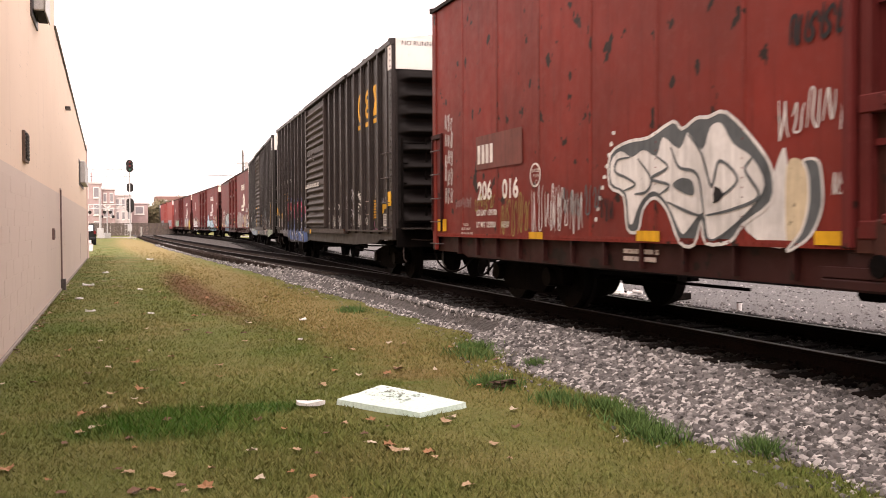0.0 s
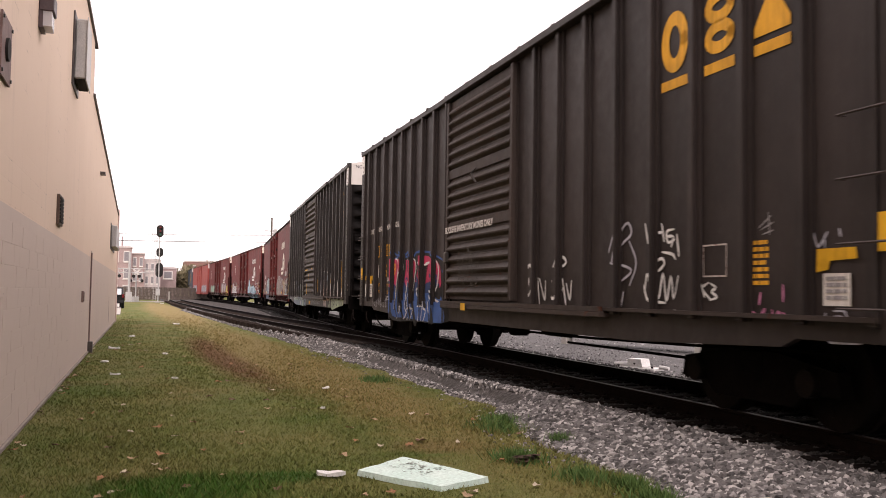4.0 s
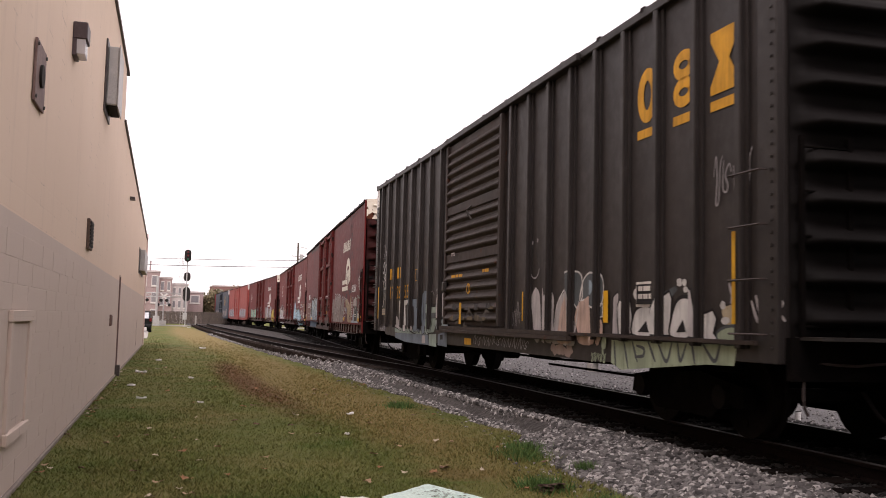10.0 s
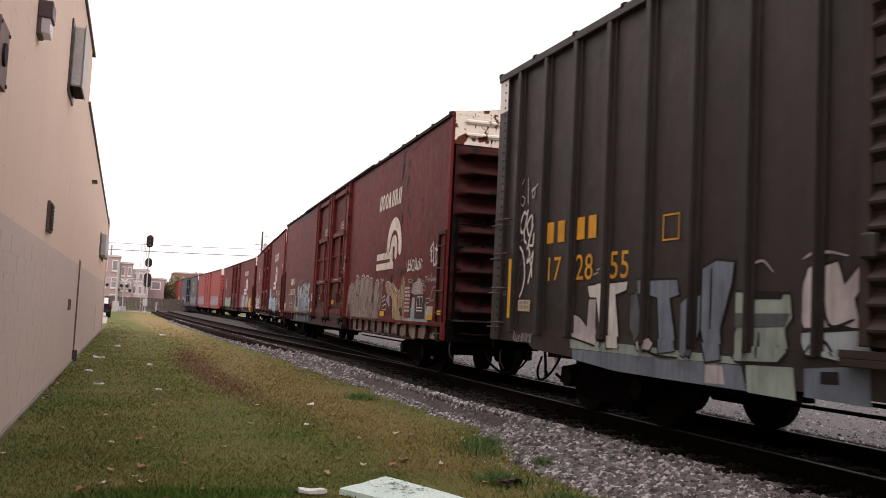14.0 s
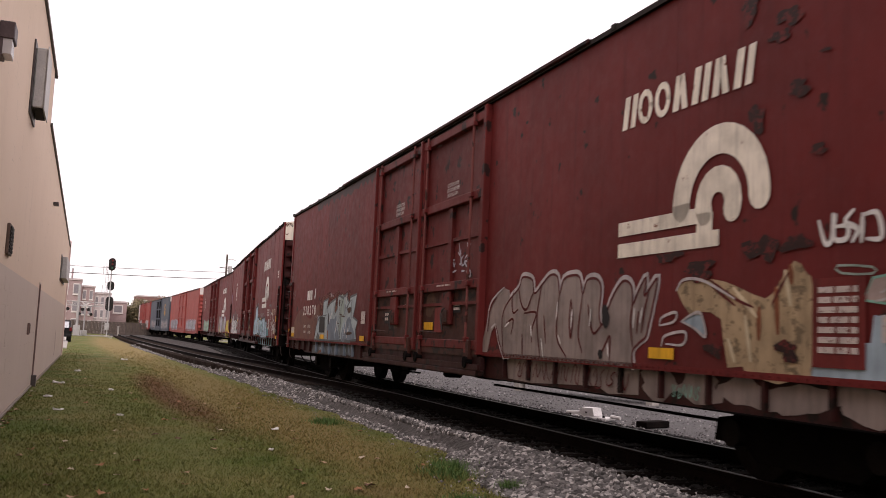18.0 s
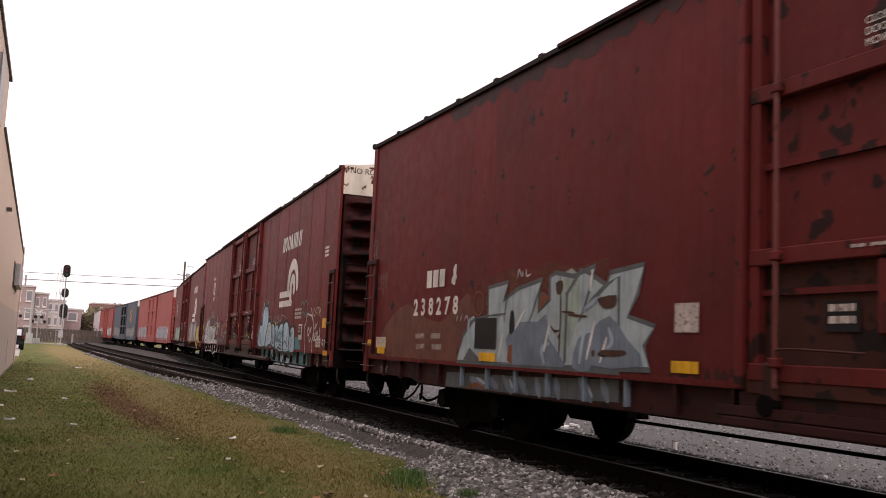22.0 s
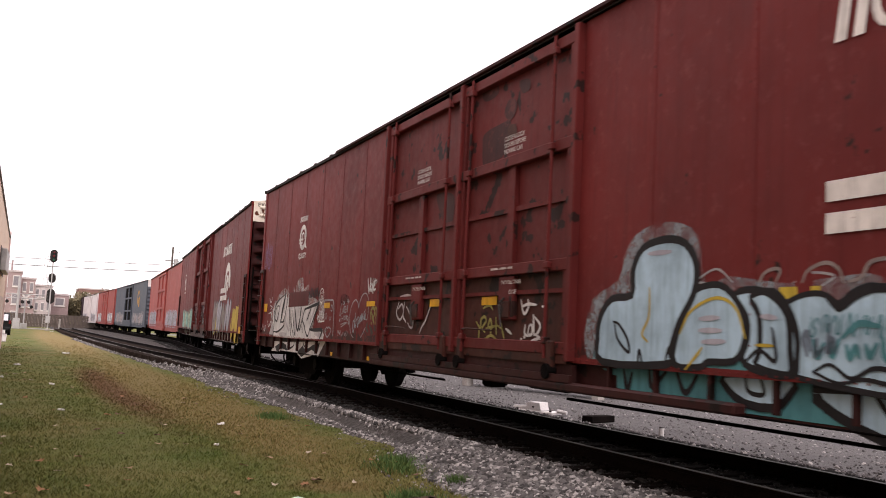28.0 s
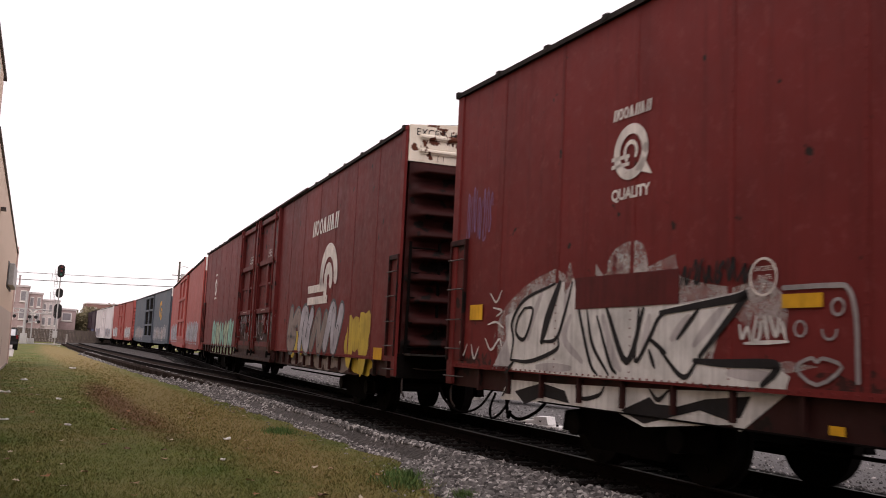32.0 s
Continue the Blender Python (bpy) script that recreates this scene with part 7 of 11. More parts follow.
d1_.shape([(-3.92, 1.76), (-3.69, 1.84), (-3.41, 1.81), (-3.44, 1.6), (-3.6, 1.18), (-3.55, 0.89), (-3.8, 0.85), (-3.92, 1.17)], "haze", 2.6, "dark", 0.025, 1)
d1_.shape([(-4.97, 1), (-4.83, 1.06), (-4.71, 1), (-4.78, 0.91), (-4.93, 0.9)], "chalk", 3.4, "dark", 0.025, 1)
d1_.shape([(-3.28, 1.53), (-2.65, 1.51), (-2.61, 1.3), (-2.7, 1.2), (-2.65, 1.01), (-2.77, 0.91), (-3.23, 0.89), (-3.39, 0.92), (-3.26, 1.19), (-3.32, 1.39)], "mintgrey", 2, "dark", 0.025, 1)
d1_.shape([(-3.21, 1.52), (-2.72, 1.52), (-2.75, 1.46), (-3.2, 1.46)], "dark", 3.2, k=1)
d1_.shape([(-3.27, 1.33), (-2.64, 1.34), (-2.7, 1.23), (-3.26, 1.2)], "slate", 3.2, k=1)
d1_.shape([(-2.34, 1.72), (-2.1, 1.77), (-2.03, 1.58), (-1.81, 1.79), (-1.78, 1.64), (-1.91, 1.46), (-1.84, 1.22), (-2.01, 1.24), (-2.37, 1.21), (-2.45, 1.33), (-2.4, 1.59)], "chalk", 2, "dark", 0.025, 1)
d1_.shape([(-2.44, 1.19), (-1.73, 1.24), (-1.74, 1.03), (-2, 0.96), (-2.36, 1)], "fog", 2.6, "dark", 0.025, 1)
d1_.strokes([[(-5.88, 1.45), (-5.87, 0.9)], [(-2.28, 1.68), (-2.19, 1.26), (-1.92, 1.3)], [(-4.91, 0.92), (-4.62, 0.87), (-4.27, 0.87)], [(-3.76, 1.75), (-3.76, 1.18)], [(-3.04, 1.16), (-3.05, 0.94)], [(-2.36, 1.02), (-2.24, 1.12), (-2.12, 1.01)]], "dark", 0.03, 4)
d1_.strokes([[(-3.14, 1.6), (-3.19, 1.74), (-3.01, 1.8), (-2.87, 1.7)], [(-2.41, 1.78), (-2.23, 1.84), (-1.99, 1.8)], [(-6.13, 1.75), (-5.81, 1.81)]], "grey", 0.025, 4)
ds_.shape([(-6.57, 0.84), (-3.26, 0.86), (-3.17, 0.64), (-4.56, 0.64), (-5.53, 0.65), (-6.55, 0.72)], "haze", 1, k=1)
ds_.shape([(-3.19, 0.87), (-2.57, 0.89), (-2.53, 0.62), (-3.16, 0.63)], "mintgrey", 1.4, k=1)
ds_.shape([(-2.44, 0.89), (-1.73, 0.96), (-1.71, 0.65), (-2.43, 0.66)], "haze", 1.4, k=1)
ds_.shape([(-2.25, 0.88), (-2.05, 0.89), (-2.04, 0.79), (-2.25, 0.78)], "dark", 2.2, k=1)
ds_.shape([(-3.79, 0.83), (-3.53, 0.84), (-3.49, 0.67), (-3.8, 0.66)], "chalk", 1.8, k=1)
for p, w, c in (([(-8.01, 3.17), (-8.13, 3.05), (-8.15, 2.9), (-8.03, 2.79), (-7.97, 2.89), (-8.09, 2.94)], 0.025, "grey"), ([(-7.88, 3.16), (-7.85, 2.8)], 0.025, "grey"), ([(-7.74, 3.0), (-7.7, 2.87), (-7.64, 2.92), (-7.66, 3.02), (-7.74, 2.95), (-7.55, 3.05)], 0.02, "lilac"),
                ([(-7.9, 2.66), (-7.97, 2.69), (-8.09, 2.52), (-8.02, 2.4), (-7.9, 2.5), (-7.85, 2.7)], 0.045, "white"), ([(-7.87, 2.62), (-7.93, 2.46), (-7.93, 2.3), (-7.86, 2.25)], 0.04, "white"), ([(-7.87, 2.49), (-7.76, 2.61), (-7.69, 2.6), (-7.7, 2.43), (-7.78, 2.35), (-7.86, 2.49)], 0.04, "white"),
                ([(-7.65, 2.49), (-7.78, 2.24), (-7.83, 2.16), (-7.76, 2.21), (-7.64, 2.21), (-7.62, 2.36)], 0.035, "white"), ([(-7.78, 2.18), (-7.73, 2.09), (-7.81, 1.97), (-7.67, 2.04), (-7.62, 2.12), (-7.64, 1.96), (-7.74, 1.69)], 0.035, "white"), ([(-7.72, 2.02), (-7.64, 1.87), (-7.64, 1.77)], 0.035, "white"),
                ([(-8.08, 2.21), (-7.96, 2.11), (-7.89, 1.93), (-7.87, 1.75), (-7.94, 1.58), (-8.01, 1.5)], 0.04, "white"), ([(-8.15, 2.1), (-8.13, 2.25), (-8.0, 2.3)], 0.03, "slate"), ([(-8.05, 1.95), (-7.75, 2.05)], 0.03, "slate")):
    dc.lay("graffiti_tag", dc.ribbon(p, w, 6), SPRAY[c], 5)
dc.tag(8.75, 8.5, 1.5, 1.6, 3, "lilac", 87, 0.012)
dc.plate(8.05, 7.65, 1.29, 1.45, SPRAY["cream"], 2, seed=35)
dcs.tag(8.15, 7.5, 0.85, 1.0, 4, "lilac", 89, 0.025)
dd = Decal(car, hw + 0.118)
dd.shift = dc.shift
_g = np.random.default_rng(97)
for m, c in enumerate(((0.085, 0.062, 0.046), (0.16, 0.125, 0.08), (0.07, 0.068, 0.075))):
    _w = worn("scraped_door_%d" % m, c, tuple(q * 0.4 for q in c), 0.5, scale=8)
    for _ in range(7):
        a, z, w = -1.0 + 2.5 * _g.random(), 1.17 + 0.207 * int(_g.integers(2)) + 0.03 * _g.random(), 0.1 + 0.25 * _g.random()
        dd.lay("paint_patch", [dd.rect(a, a + w, z, z + 0.03 + 0.07 * _g.random(), 0.02)], _w, 1 + m * 0.3)
dcs.patch(-0.5, -1.2, 0.93, 1.05, "slate", 77, 2, rough=0.3)
dcs.patch(-1.2, -1.6, 0.93, 1.04, "cream", 78, 1, rough=0.25)
dd_ = Decal(car, hw + 0.118)
dd_.strokes([[(-1.08, 1.45), (-0.93, 1.51), (-0.79, 1.42)], [(-0.09, 1.3), (0.1, 1.36), (0.29, 1.26)], [(0.4, 1.27), (0.5, 1.32), (0.58, 1.22)], [(0.9, 1.27), (1.08, 1.36), (1.26, 1.33)], [(-0.86, 1.1), (-0.68, 1.16), (-0.59, 1.08)], [(-0.17, 1.17), (-0.24, 1.09), (-0.04, 1.09)], [(0.71, 1.24), (0.84, 1.2), (0.81, 1.12)]], "dust", 0.05, 2)
dd_.shape([(0.11, 1.05), (0.51, 1.05), (0.91, 1.06), (0.9, 0.95), (0.16, 0.95)], "slate", 1.2, k=1)
dd.bars(1.08, 1.42, 2.0, 2.09, 1, LOGO_YELLOW, 24, words=2)
dd.lay("stencil_mark", dd.arc(0.26, 1.77, 0.09, 0, 360, 0.025, 14, 1.2) + [dd.rect(0.25, 0.275, 1.68, 1.86)], LOGO_YELLOW, 3)
dd.lay("reflector", [dd.rect(-0.32, -0.17, 1.12, 1.52)], YELLOW, 3)
dd.bars(-0.9, -0.1, 1.98, 2.06, 1, LOGO_YELLOW, 14, words=3)
dd.bars(-0.95, -0.7, 2.42, 2.5, 2, LETTER_DIM, 15, words=2)
dcs.yellow(0.22, -0.22, 0.74, 0.86)
dcs.tag(-0.3, -3.2, 0.75, 0.93, 9, "lilac", 99, 0.025)

# long red car with silver, grey-blue pieces
car, dc, L, hw, zt = plug_car(59.25, 84.86, "long oxide-red high boxcar with twin plug doors and rust spots", (69.16, 75.12), RED, RUSTY_WHITE, 30, hw=1.52, zt=4.84, pressed=True, panels=2, bars=BAR_RED)
bar_word(dc, 6.8, 9.06, 3.56, 3.92, 7, LOGO_RUSTY)
wheel_mark(dc, 6.8, 9.28, 2.15, 3.32, LOGO_RUSTY)
dc.shift, dc.spread = 0.2, ((-13.5, -10, -8, -5, -3, 0, 3, 4.5, 6, 8, 9.5, 11, 13.5), (-12.9, -9.35, -7.5, -4.65, -2.9, -0.1, 2.85, 4.15, 5.5, 7.38, 8.83, 10.28, 12.78))
_edge = [(4.26, 0.98), (4.16, 1.52), (4.41, 1.76), (4.77, 1.92), (4.86, 2.05), (5.04, 2.06), (5.25, 2.0), (5.32, 1.83), (5.58, 1.95), (5.81, 2.05), (6.04, 2.02), (6.12, 1.8), (6.22, 1.98), (6.49, 2.02), (6.67, 1.98), (6.75, 1.78), (6.85, 1.94), (7.09, 1.95), (7.21, 1.84), (7.18, 1.6), (7.2, 1.47), (7.28, 1.44),
         (7.45, 1.7), (7.66, 1.88), (7.81, 1.89), (7.91, 1.81), (7.93, 1.64), (8.04, 1.78), (8.2, 1.92), (8.16, 1.73), (8.25, 1.78), (8.42, 1.9), (8.34, 1.63), (8.27, 1.44), (8.21, 1.3), (8.1, 1.25), (7.95, 1.15), (7.96, 0.99)]
dc.lay("graffiti_glow", dc.ribbon([(a, z + 0.015) for a, z in _edge], 0.1, 3), SPRAY["chalk"], 1)
dc.lay("graffiti_fill", [[tuple(q) for q in smooth_line(_edge, 3, False)]], SPRAY["silver"], 2)
dc.lay("graffiti_outline", dc.ribbon(_edge, 0.03, 3), SPRAY["maroon"], 3)
dc.strokes([[(4.77, 1.92), (4.85, 1.75), (4.97, 1.64), (5.1, 1.64), (5.22, 1.78), (5.3, 1.85)], [(5.0, 1.58), (5.4, 1.58), (5.29, 1.38), (5.28, 1.2)], [(5.55, 1.92), (5.44, 1.51), (5.57, 1.01)], [(5.66, 1.54), (5.74, 1.2)], [(6.12, 1.8), (6.07, 1.56), (6.09, 1.26), (6.37, 1.04)], [(6.45, 1.73), (6.51, 1.5), (6.47, 1.27), (6.42, 1.5), (6.45, 1.73)],
            [(6.75, 1.78), (6.67, 1.33), (6.78, 1.11)], [(6.9, 1.66), (6.95, 1.5), (7.06, 1.33), (7.24, 1.42)], [(7.92, 1.64), (7.9, 1.44), (7.95, 1.2)], [(8.06, 1.56), (8.03, 1.34)], [(8.25, 1.75), (8.18, 1.56), (8.13, 1.35)], [(7.2, 1.05), (7.34, 1.2), (7.45, 1.3), (7.45, 1.05)], [(4.35, 1.45), (4.6, 1.5), (4.55, 1.3)], [(4.95, 1.3), (4.98, 1.02)]], "maroon", 0.035, 4)
dc.strokes([[(5.24, 1.42), (5.28, 1.28)], [(5.6, 1.25), (5.68, 1.02)], [(6.08, 1.7), (6.05, 1.5)], [(6.12, 1.3), (6.2, 1.2)], [(6.5, 1.6), (6.48, 1.4)], [(6.98, 1.6), (6.96, 1.42)], [(7.4, 1.22), (7.43, 1.08)], [(7.98, 1.6), (7.96, 1.4)], [(8.14, 1.6), (8.1, 1.45)], [(4.3, 1.4), (4.45, 1.46)]], "white", 0.03, 5)
dc.lay("rust_hole", [dc.blob(7.34, 1.52, 0.09, 0.13, np.random.default_rng(6), 12), dc.blob(7.24, 1.1, 0.06, 0.05, np.random.default_rng(7), 10)], SPRAY["dark"], 5)
dc.strokes([[(8.48, 1.42), (8.52, 1.5), (8.77, 1.55), (8.74, 1.46), (8.48, 1.42)], [(8.52, 1.22), (8.59, 1.32), (8.93, 1.36), (8.9, 1.24), (8.6, 1.24)], [(8.77, 1.76), (8.89, 1.86), (9.21, 1.84), (9.7, 1.66)], [(8.87, 1.46), (9.05, 1.53), (9.19, 1.53), (9.27, 1.32), (9.08, 1.4), (8.87, 1.46)]], "chalk", 0.03, 5)
dc.shape([(9.06, 1.74), (9.33, 1.85), (9.74, 1.76), (10.11, 1.65), (10.28, 1.77), (10.47, 1.95), (10.61, 1.85), (10.7, 1.7), (10.68, 1.02), (9.86, 1.0), (9.7, 1.41), (9.48, 1.63)], "scraped", 1, k=2)
dc.shape([(8.77, 1.76), (8.89, 1.84), (9.21, 1.83), (9.75, 1.66), (10.0, 1.2), (9.6, 1.05), (9.49, 1.48), (9.16, 1.55), (8.99, 1.53)], "scraped", 1.3, k=2)
dc.shape([(8.87, 1.46), (9.05, 1.53), (9.19, 1.53), (9.27, 1.32), (9.08, 1.4)], "ice", 2, "chalk", 0.02, 1)
dc.strokes([[(9.3, 1.85), (9.7, 1.66), (9.95, 1.58)], [(9.35, 1.78), (9.7, 1.6)], [(10.2, 1.6), (10.4, 1.85)]], "maroon", 0.03, 3)
dc.shape([(10.7, 1.28), (11.3, 1.3), (11.33, 1.5), (12.4, 1.38), (12.56, 1.12), (12.59, 1.0), (10.66, 1.0)], "ice", 1, k=1)
dc.shape([(11.23, 1.61), (11.32, 1.77), (11.68, 1.81), (11.76, 1.88), (11.93, 1.83), (12.09, 1.75), (12.18, 1.57), (12.25, 1.54), (11.6, 1.56)], "tan", 2, "mint", 0.02, 1)
dc.strokes([[(11.4, 1.66), (11.6, 1.72), (11.9, 1.66)], [(11.35, 1.6), (11.7, 1.64), (12.1, 1.58)]], "chalk", 0.025, 4)
for p in ([(10.97, 1.88), (11.32, 1.85), (11.32, 1.8), (11.01, 1.82)], [(12.05, 1.72), (12.31, 1.72), (12.37, 1.64), (12.17, 1.65)], [(12.44, 1.47), (12.72, 1.48), (12.65, 1.4), (12.44, 1.4)], [(12.89, 1.67), (13.13, 1.68), (13.01, 1.46), (12.77, 1.46)], [(11.76, 1.88), (12.25, 1.8), (12.17, 1.76)]):
    dc.lay("graffiti_outline", dc.ribbon(p, 0.018, 2, True), SPRAY["mintgrey"], 4)
dc.plate(-10.7, -11.26, 1.1, 1.79, worn("stencil_red", (0.15, 0.02, 0.018), (0.1, 0.02, 0.02), 0.75), 7, LETTER_DIM, 16)
dc.plate(-11.41, -11.59, 1.3, 1.5, SPRAY["chalk"], 3, LETTER_DIM, seed=17)
dc.plate(-11.62, -12.38, 1.09, 1.56, SPRAY["dark"])
dc.lay("stencil_frame", dc.ribbon([(11.79, 1.24), (11.79, 1.51), (12.21, 1.51), (12.21, 1.24)], 0.02, 1, True) + [dc.rect(11.99, 12.01, 1.3, 1.5), dc.rect(11.79, 12.21, 1.29, 1.31)], LETTER, 7)
dc.bars(11.86, 12.16, 1.36, 1.46, 2, LETTER_DIM, 18, words=2)
d0_ = Decal(car, hw)
d0_.strokes([[(9.86, 2.24), (9.93, 2.06), (10, 2.09), (10.01, 2.28)], [(10.04, 2.27), (10.03, 2.09), (10.15, 2.08), (10.16, 2.17), (10.04, 2.18)], [(10.22, 2.29), (10.14, 2.21), (10.26, 2.14), (10.21, 2.05)], [(10.31, 2.25), (10.3, 2.04)], [(10.31, 2.24), (10.45, 2.24), (10.49, 2.06), (10.35, 2.06)], [(10.58, 2.29), (10.64, 2.14), (10.59, 2.07), (10.7, 2.11)], [(10.67, 2.28), (10.72, 2.05)], [(10.8, 2.22), (10.75, 2.08), (10.86, 2.07), (10.88, 2.18), (10.8, 2.22)], [(10.9, 2.27), (10.96, 2.06), (11, 2.17), (11.06, 2.07)], [(11, 2.26), (11.12, 2.2)]], "white", 0.045, 5)
d0_.strokes([[(11.85, 2.5), (11.72, 2.43), (11.71, 2.38), (11.81, 2.37)], [(11.81, 2.37), (11.74, 2.29), (11.79, 2.27)], [(11.79, 2.27), (11.77, 2.18), (11.86, 2.19)], [(11.88, 2.53), (11.93, 2.33), (11.95, 2.09)], [(11.95, 2.09), (12.1, 2.11)], [(11.99, 2.4), (12.21, 2.36)], [(12.11, 2.46), (12.09, 2.32), (12.1, 2.09)], [(12.19, 2.25), (12.18, 2.11), (12.25, 2.05)]], "white", 0.055, 5)
d0_.strokes([[(11.39, 1.89), (11.62, 1.9)], [(11.5, 1.9), (11.47, 1.79)], [(11.59, 1.84), (11.65, 1.8), (11.66, 1.85), (11.59, 1.84)], [(11.73, 1.81), (11.74, 1.88), (11.79, 1.81)], [(11.83, 1.94), (11.84, 1.81), (11.9, 1.83)], [(11.93, 1.84), (11.98, 1.83), (11.94, 1.8)], [(12.01, 1.87), (12.02, 1.8)], [(12.05, 1.86), (12.07, 1.8)], [(12.08, 1.9), (12.15, 1.8), (12.21, 1.87), (12.09, 1.76)]], "mintgrey", 0.028, 5)
Decal(car, hw - 0.066).text("60G", 11.7, 0.73, 0.12, LETTER_DIM)
d0_.shape([(2.95, 1.02), (3.01, 1.23), (3.15, 1.51), (3.24, 1.69), (3.48, 1.87), (3.72, 1.94), (3.9, 1.9), (4.06, 1.34), (3.96, 0.96), (3.79, 0.95), (3.58, 1.24), (3.45, 1.42), (3.31, 1.33), (3.18, 1.03)], "silver", 1.8, k=1)
d0_.strokes([[(3.13, 1.33), (3.22, 1.69), (3.45, 1.85), (3.72, 1.95)], [(3.45, 1.44), (3.61, 1.16), (3.78, 0.96)], [(3.3, 1.38), (3.45, 1.44)], [(2.9, 1.13), (2.81, 1.32), (2.88, 1.42), (2.97, 1.13)]], "chalk", 0.03, 4)
d0_.strokes([[(3.18, 1.33), (3.26, 1.67), (3.47, 1.82)], [(3.49, 1.41), (3.64, 1.14)], [(4.06, 1.89), (4.01, 1.76), (4.06, 1.59), (4.22, 1.63)]], "maroon", 0.03, 4.4)
dk_ = Decal(car, hw - 0.043)
dk_.strokes([[(1.43, 2.48), (1.56, 2.48)], [(1.49, 2.47), (1.53, 2.38)], [(1.59, 2.43), (1.55, 2.37)], [(1.45, 2.28), (1.65, 2.3)], [(1.74, 2.73), (1.8, 2.55), (1.71, 2.59)], [(1.82, 2.63), (1.85, 2.41), (1.78, 2.4)], [(1.96, 2.53), (1.87, 2.46), (1.92, 2.37), (2.02, 2.39)], [(2.02, 2.47), (2.11, 2.52), (2.13, 2.43), (2.01, 2.42), (2.16, 2.32), (2.27, 2.26), (2.29, 2.18), (2.18, 2.2), (2.11, 2.27)], [(2.12, 2.81), (2.19, 2.64), (2.25, 2.69)], [(2.15, 2.64), (2.1, 2.72)], [(1.89, 2.28), (2.03, 2.28)]], "lilac", 0.035, 5)
_rust = worn("dark_rust_blotch", (0.028, 0.011, 0.010), (0.11, 0.015, 0.014), 0.52, scale=14)
for k, (a, z, ra, rz) in enumerate(((9.04, 4.62, 0.13, 0.11), (9, 4.28, 0.13, 0.15), (9.55, 4.35, 0.1, 0.1), (9.5, 4.02, 0.15, 0.08), (9.38, 3.88, 0.12, 0.06), (9.72, 4.63, 0.2, 0.06), (10.21, 4.62, 0.14, 0.04), (9.62, 3.37, 0.13, 0.07), (9.1, 3.22, 0.09, 0.14), (9.85, 2.82, 0.1, 0.04), (10.93, 3.38, 0.07, 0.02), (11.45, 2.58, 0.07, 0.03), (10.43, 4.67, 0.12, 0.04), (9.92, 3.61, 0.05, 0.02))):
    d0_.lay("rust_blotch", [d0_.blob(a, z, ra, rz, np.random.default_rng(700 + k), 16, 0.45)], _rust, 4.4)
dc.plate(-12.54, -12.96, 1.17, 1.33, SPRAY["cream"], 1, LETTER_DIM, 36)
dc.yellow(-12.54, -12.96, 1.08, 1.17)
dc.yellow(-13.2, -13.52, 1.18, 1.26)
dc.yellow(-8.29, -8.75, 1.09, 1.2)
dn_ = Decal(car, hw)
dn_.lay("paint_patch", [[tuple(q) for q in smooth_line([(-11.74, 0.98), (-11.97, 1.36), (-11.47, 1.71), (-10.83, 1.88), (-10.36, 1.73), (-9.52, 1.58), (-8.93, 1.82), (-8.5, 1.93), (-8.34, 1.05), (-10.29, 1)], 3, True)]], worn("bare_brown_primer", (0.155, 0.058, 0.04), (0.1, 0.03, 0.03), 0.56, scale=4), 1)
dn_.shape([(-8.88, 1.02), (-8.74, 1.39), (-8.4, 1.69), (-8.38, 2.07), (-7.91, 2.16), (-7.28, 2.25), (-6.92, 2.17), (-6.37, 2.25), (-5.73, 2.15), (-5.34, 2.22), (-5.08, 2.12), (-5.18, 1.55), (-6.35, 1.55), (-7.95, 1.12)], "rustmist", 1.3, k=2)
dn_.shape([(-8.86, 1.03), (-8.68, 1.39), (-8.37, 1.6), (-7.93, 1.65), (-7.95, 2.02), (-7.4, 2.07), (-7.52, 1.84), (-7.11, 1.98), (-6.54, 2.06), (-6.61, 1.9), (-6.62, 1.68), (-6.36, 1.82), (-6.37, 2.08), (-6.23, 2.12), (-5.85, 2.06), (-5.42, 2.15), (-5.5, 1.94), (-5.61, 1.72), (-5.44, 1.8), (-5.23, 1.92), (-4.98, 2.01), (-4.95, 1.03), (-6.34, 1.04), (-7.94, 1.03)], "fog", 2, "slate", 0.055, 1)
dn_.shape([(-5.99, 1.12), (-5.98, 1.87), (-5.7, 2.12), (-5.56, 2.09), (-5.2, 1.93), (-5.13, 2.06), (-4.55, 2.11), (-4.65, 1.82), (-4.81, 1.6), (-4.36, 1.5), (-4.53, 1.31), (-4.42, 1.08), (-5.99, 1.05)], "fog", 2.1, "slate", 0.055, 1)
dn_.shape([(-7.94, 1.04), (-7.32, 1.06), (-7.42, 1.35), (-7.09, 1.56), (-6.63, 1.56), (-6.42, 1.65), (-6.35, 1.37), (-5.98, 1.08), (-6.34, 1.05)], "haze", 3.2, k=2)
dn_.shape([(-5.83, 1.06), (-5.72, 1.37), (-5.44, 1.46), (-5.37, 1.3), (-5.49, 1.03)], "haze", 3.2, k=2)
dn_.shape([(-5.64, 1.1), (-5.49, 1.43), (-5.13, 1.61), (-4.82, 1.38), (-4.53, 1.11)], "haze", 3.4, k=2)
dn_.shape([(-8.64, 1.06), (-8.46, 1.23), (-8.19, 1.11), (-8.02, 1.05)], "slate", 3.4, k=1)
dn_.shape([(-6.62, 1.68), (-6.56, 1.91), (-6.33, 1.84)], "orange", 3.5, "slate", 0.02, 1)
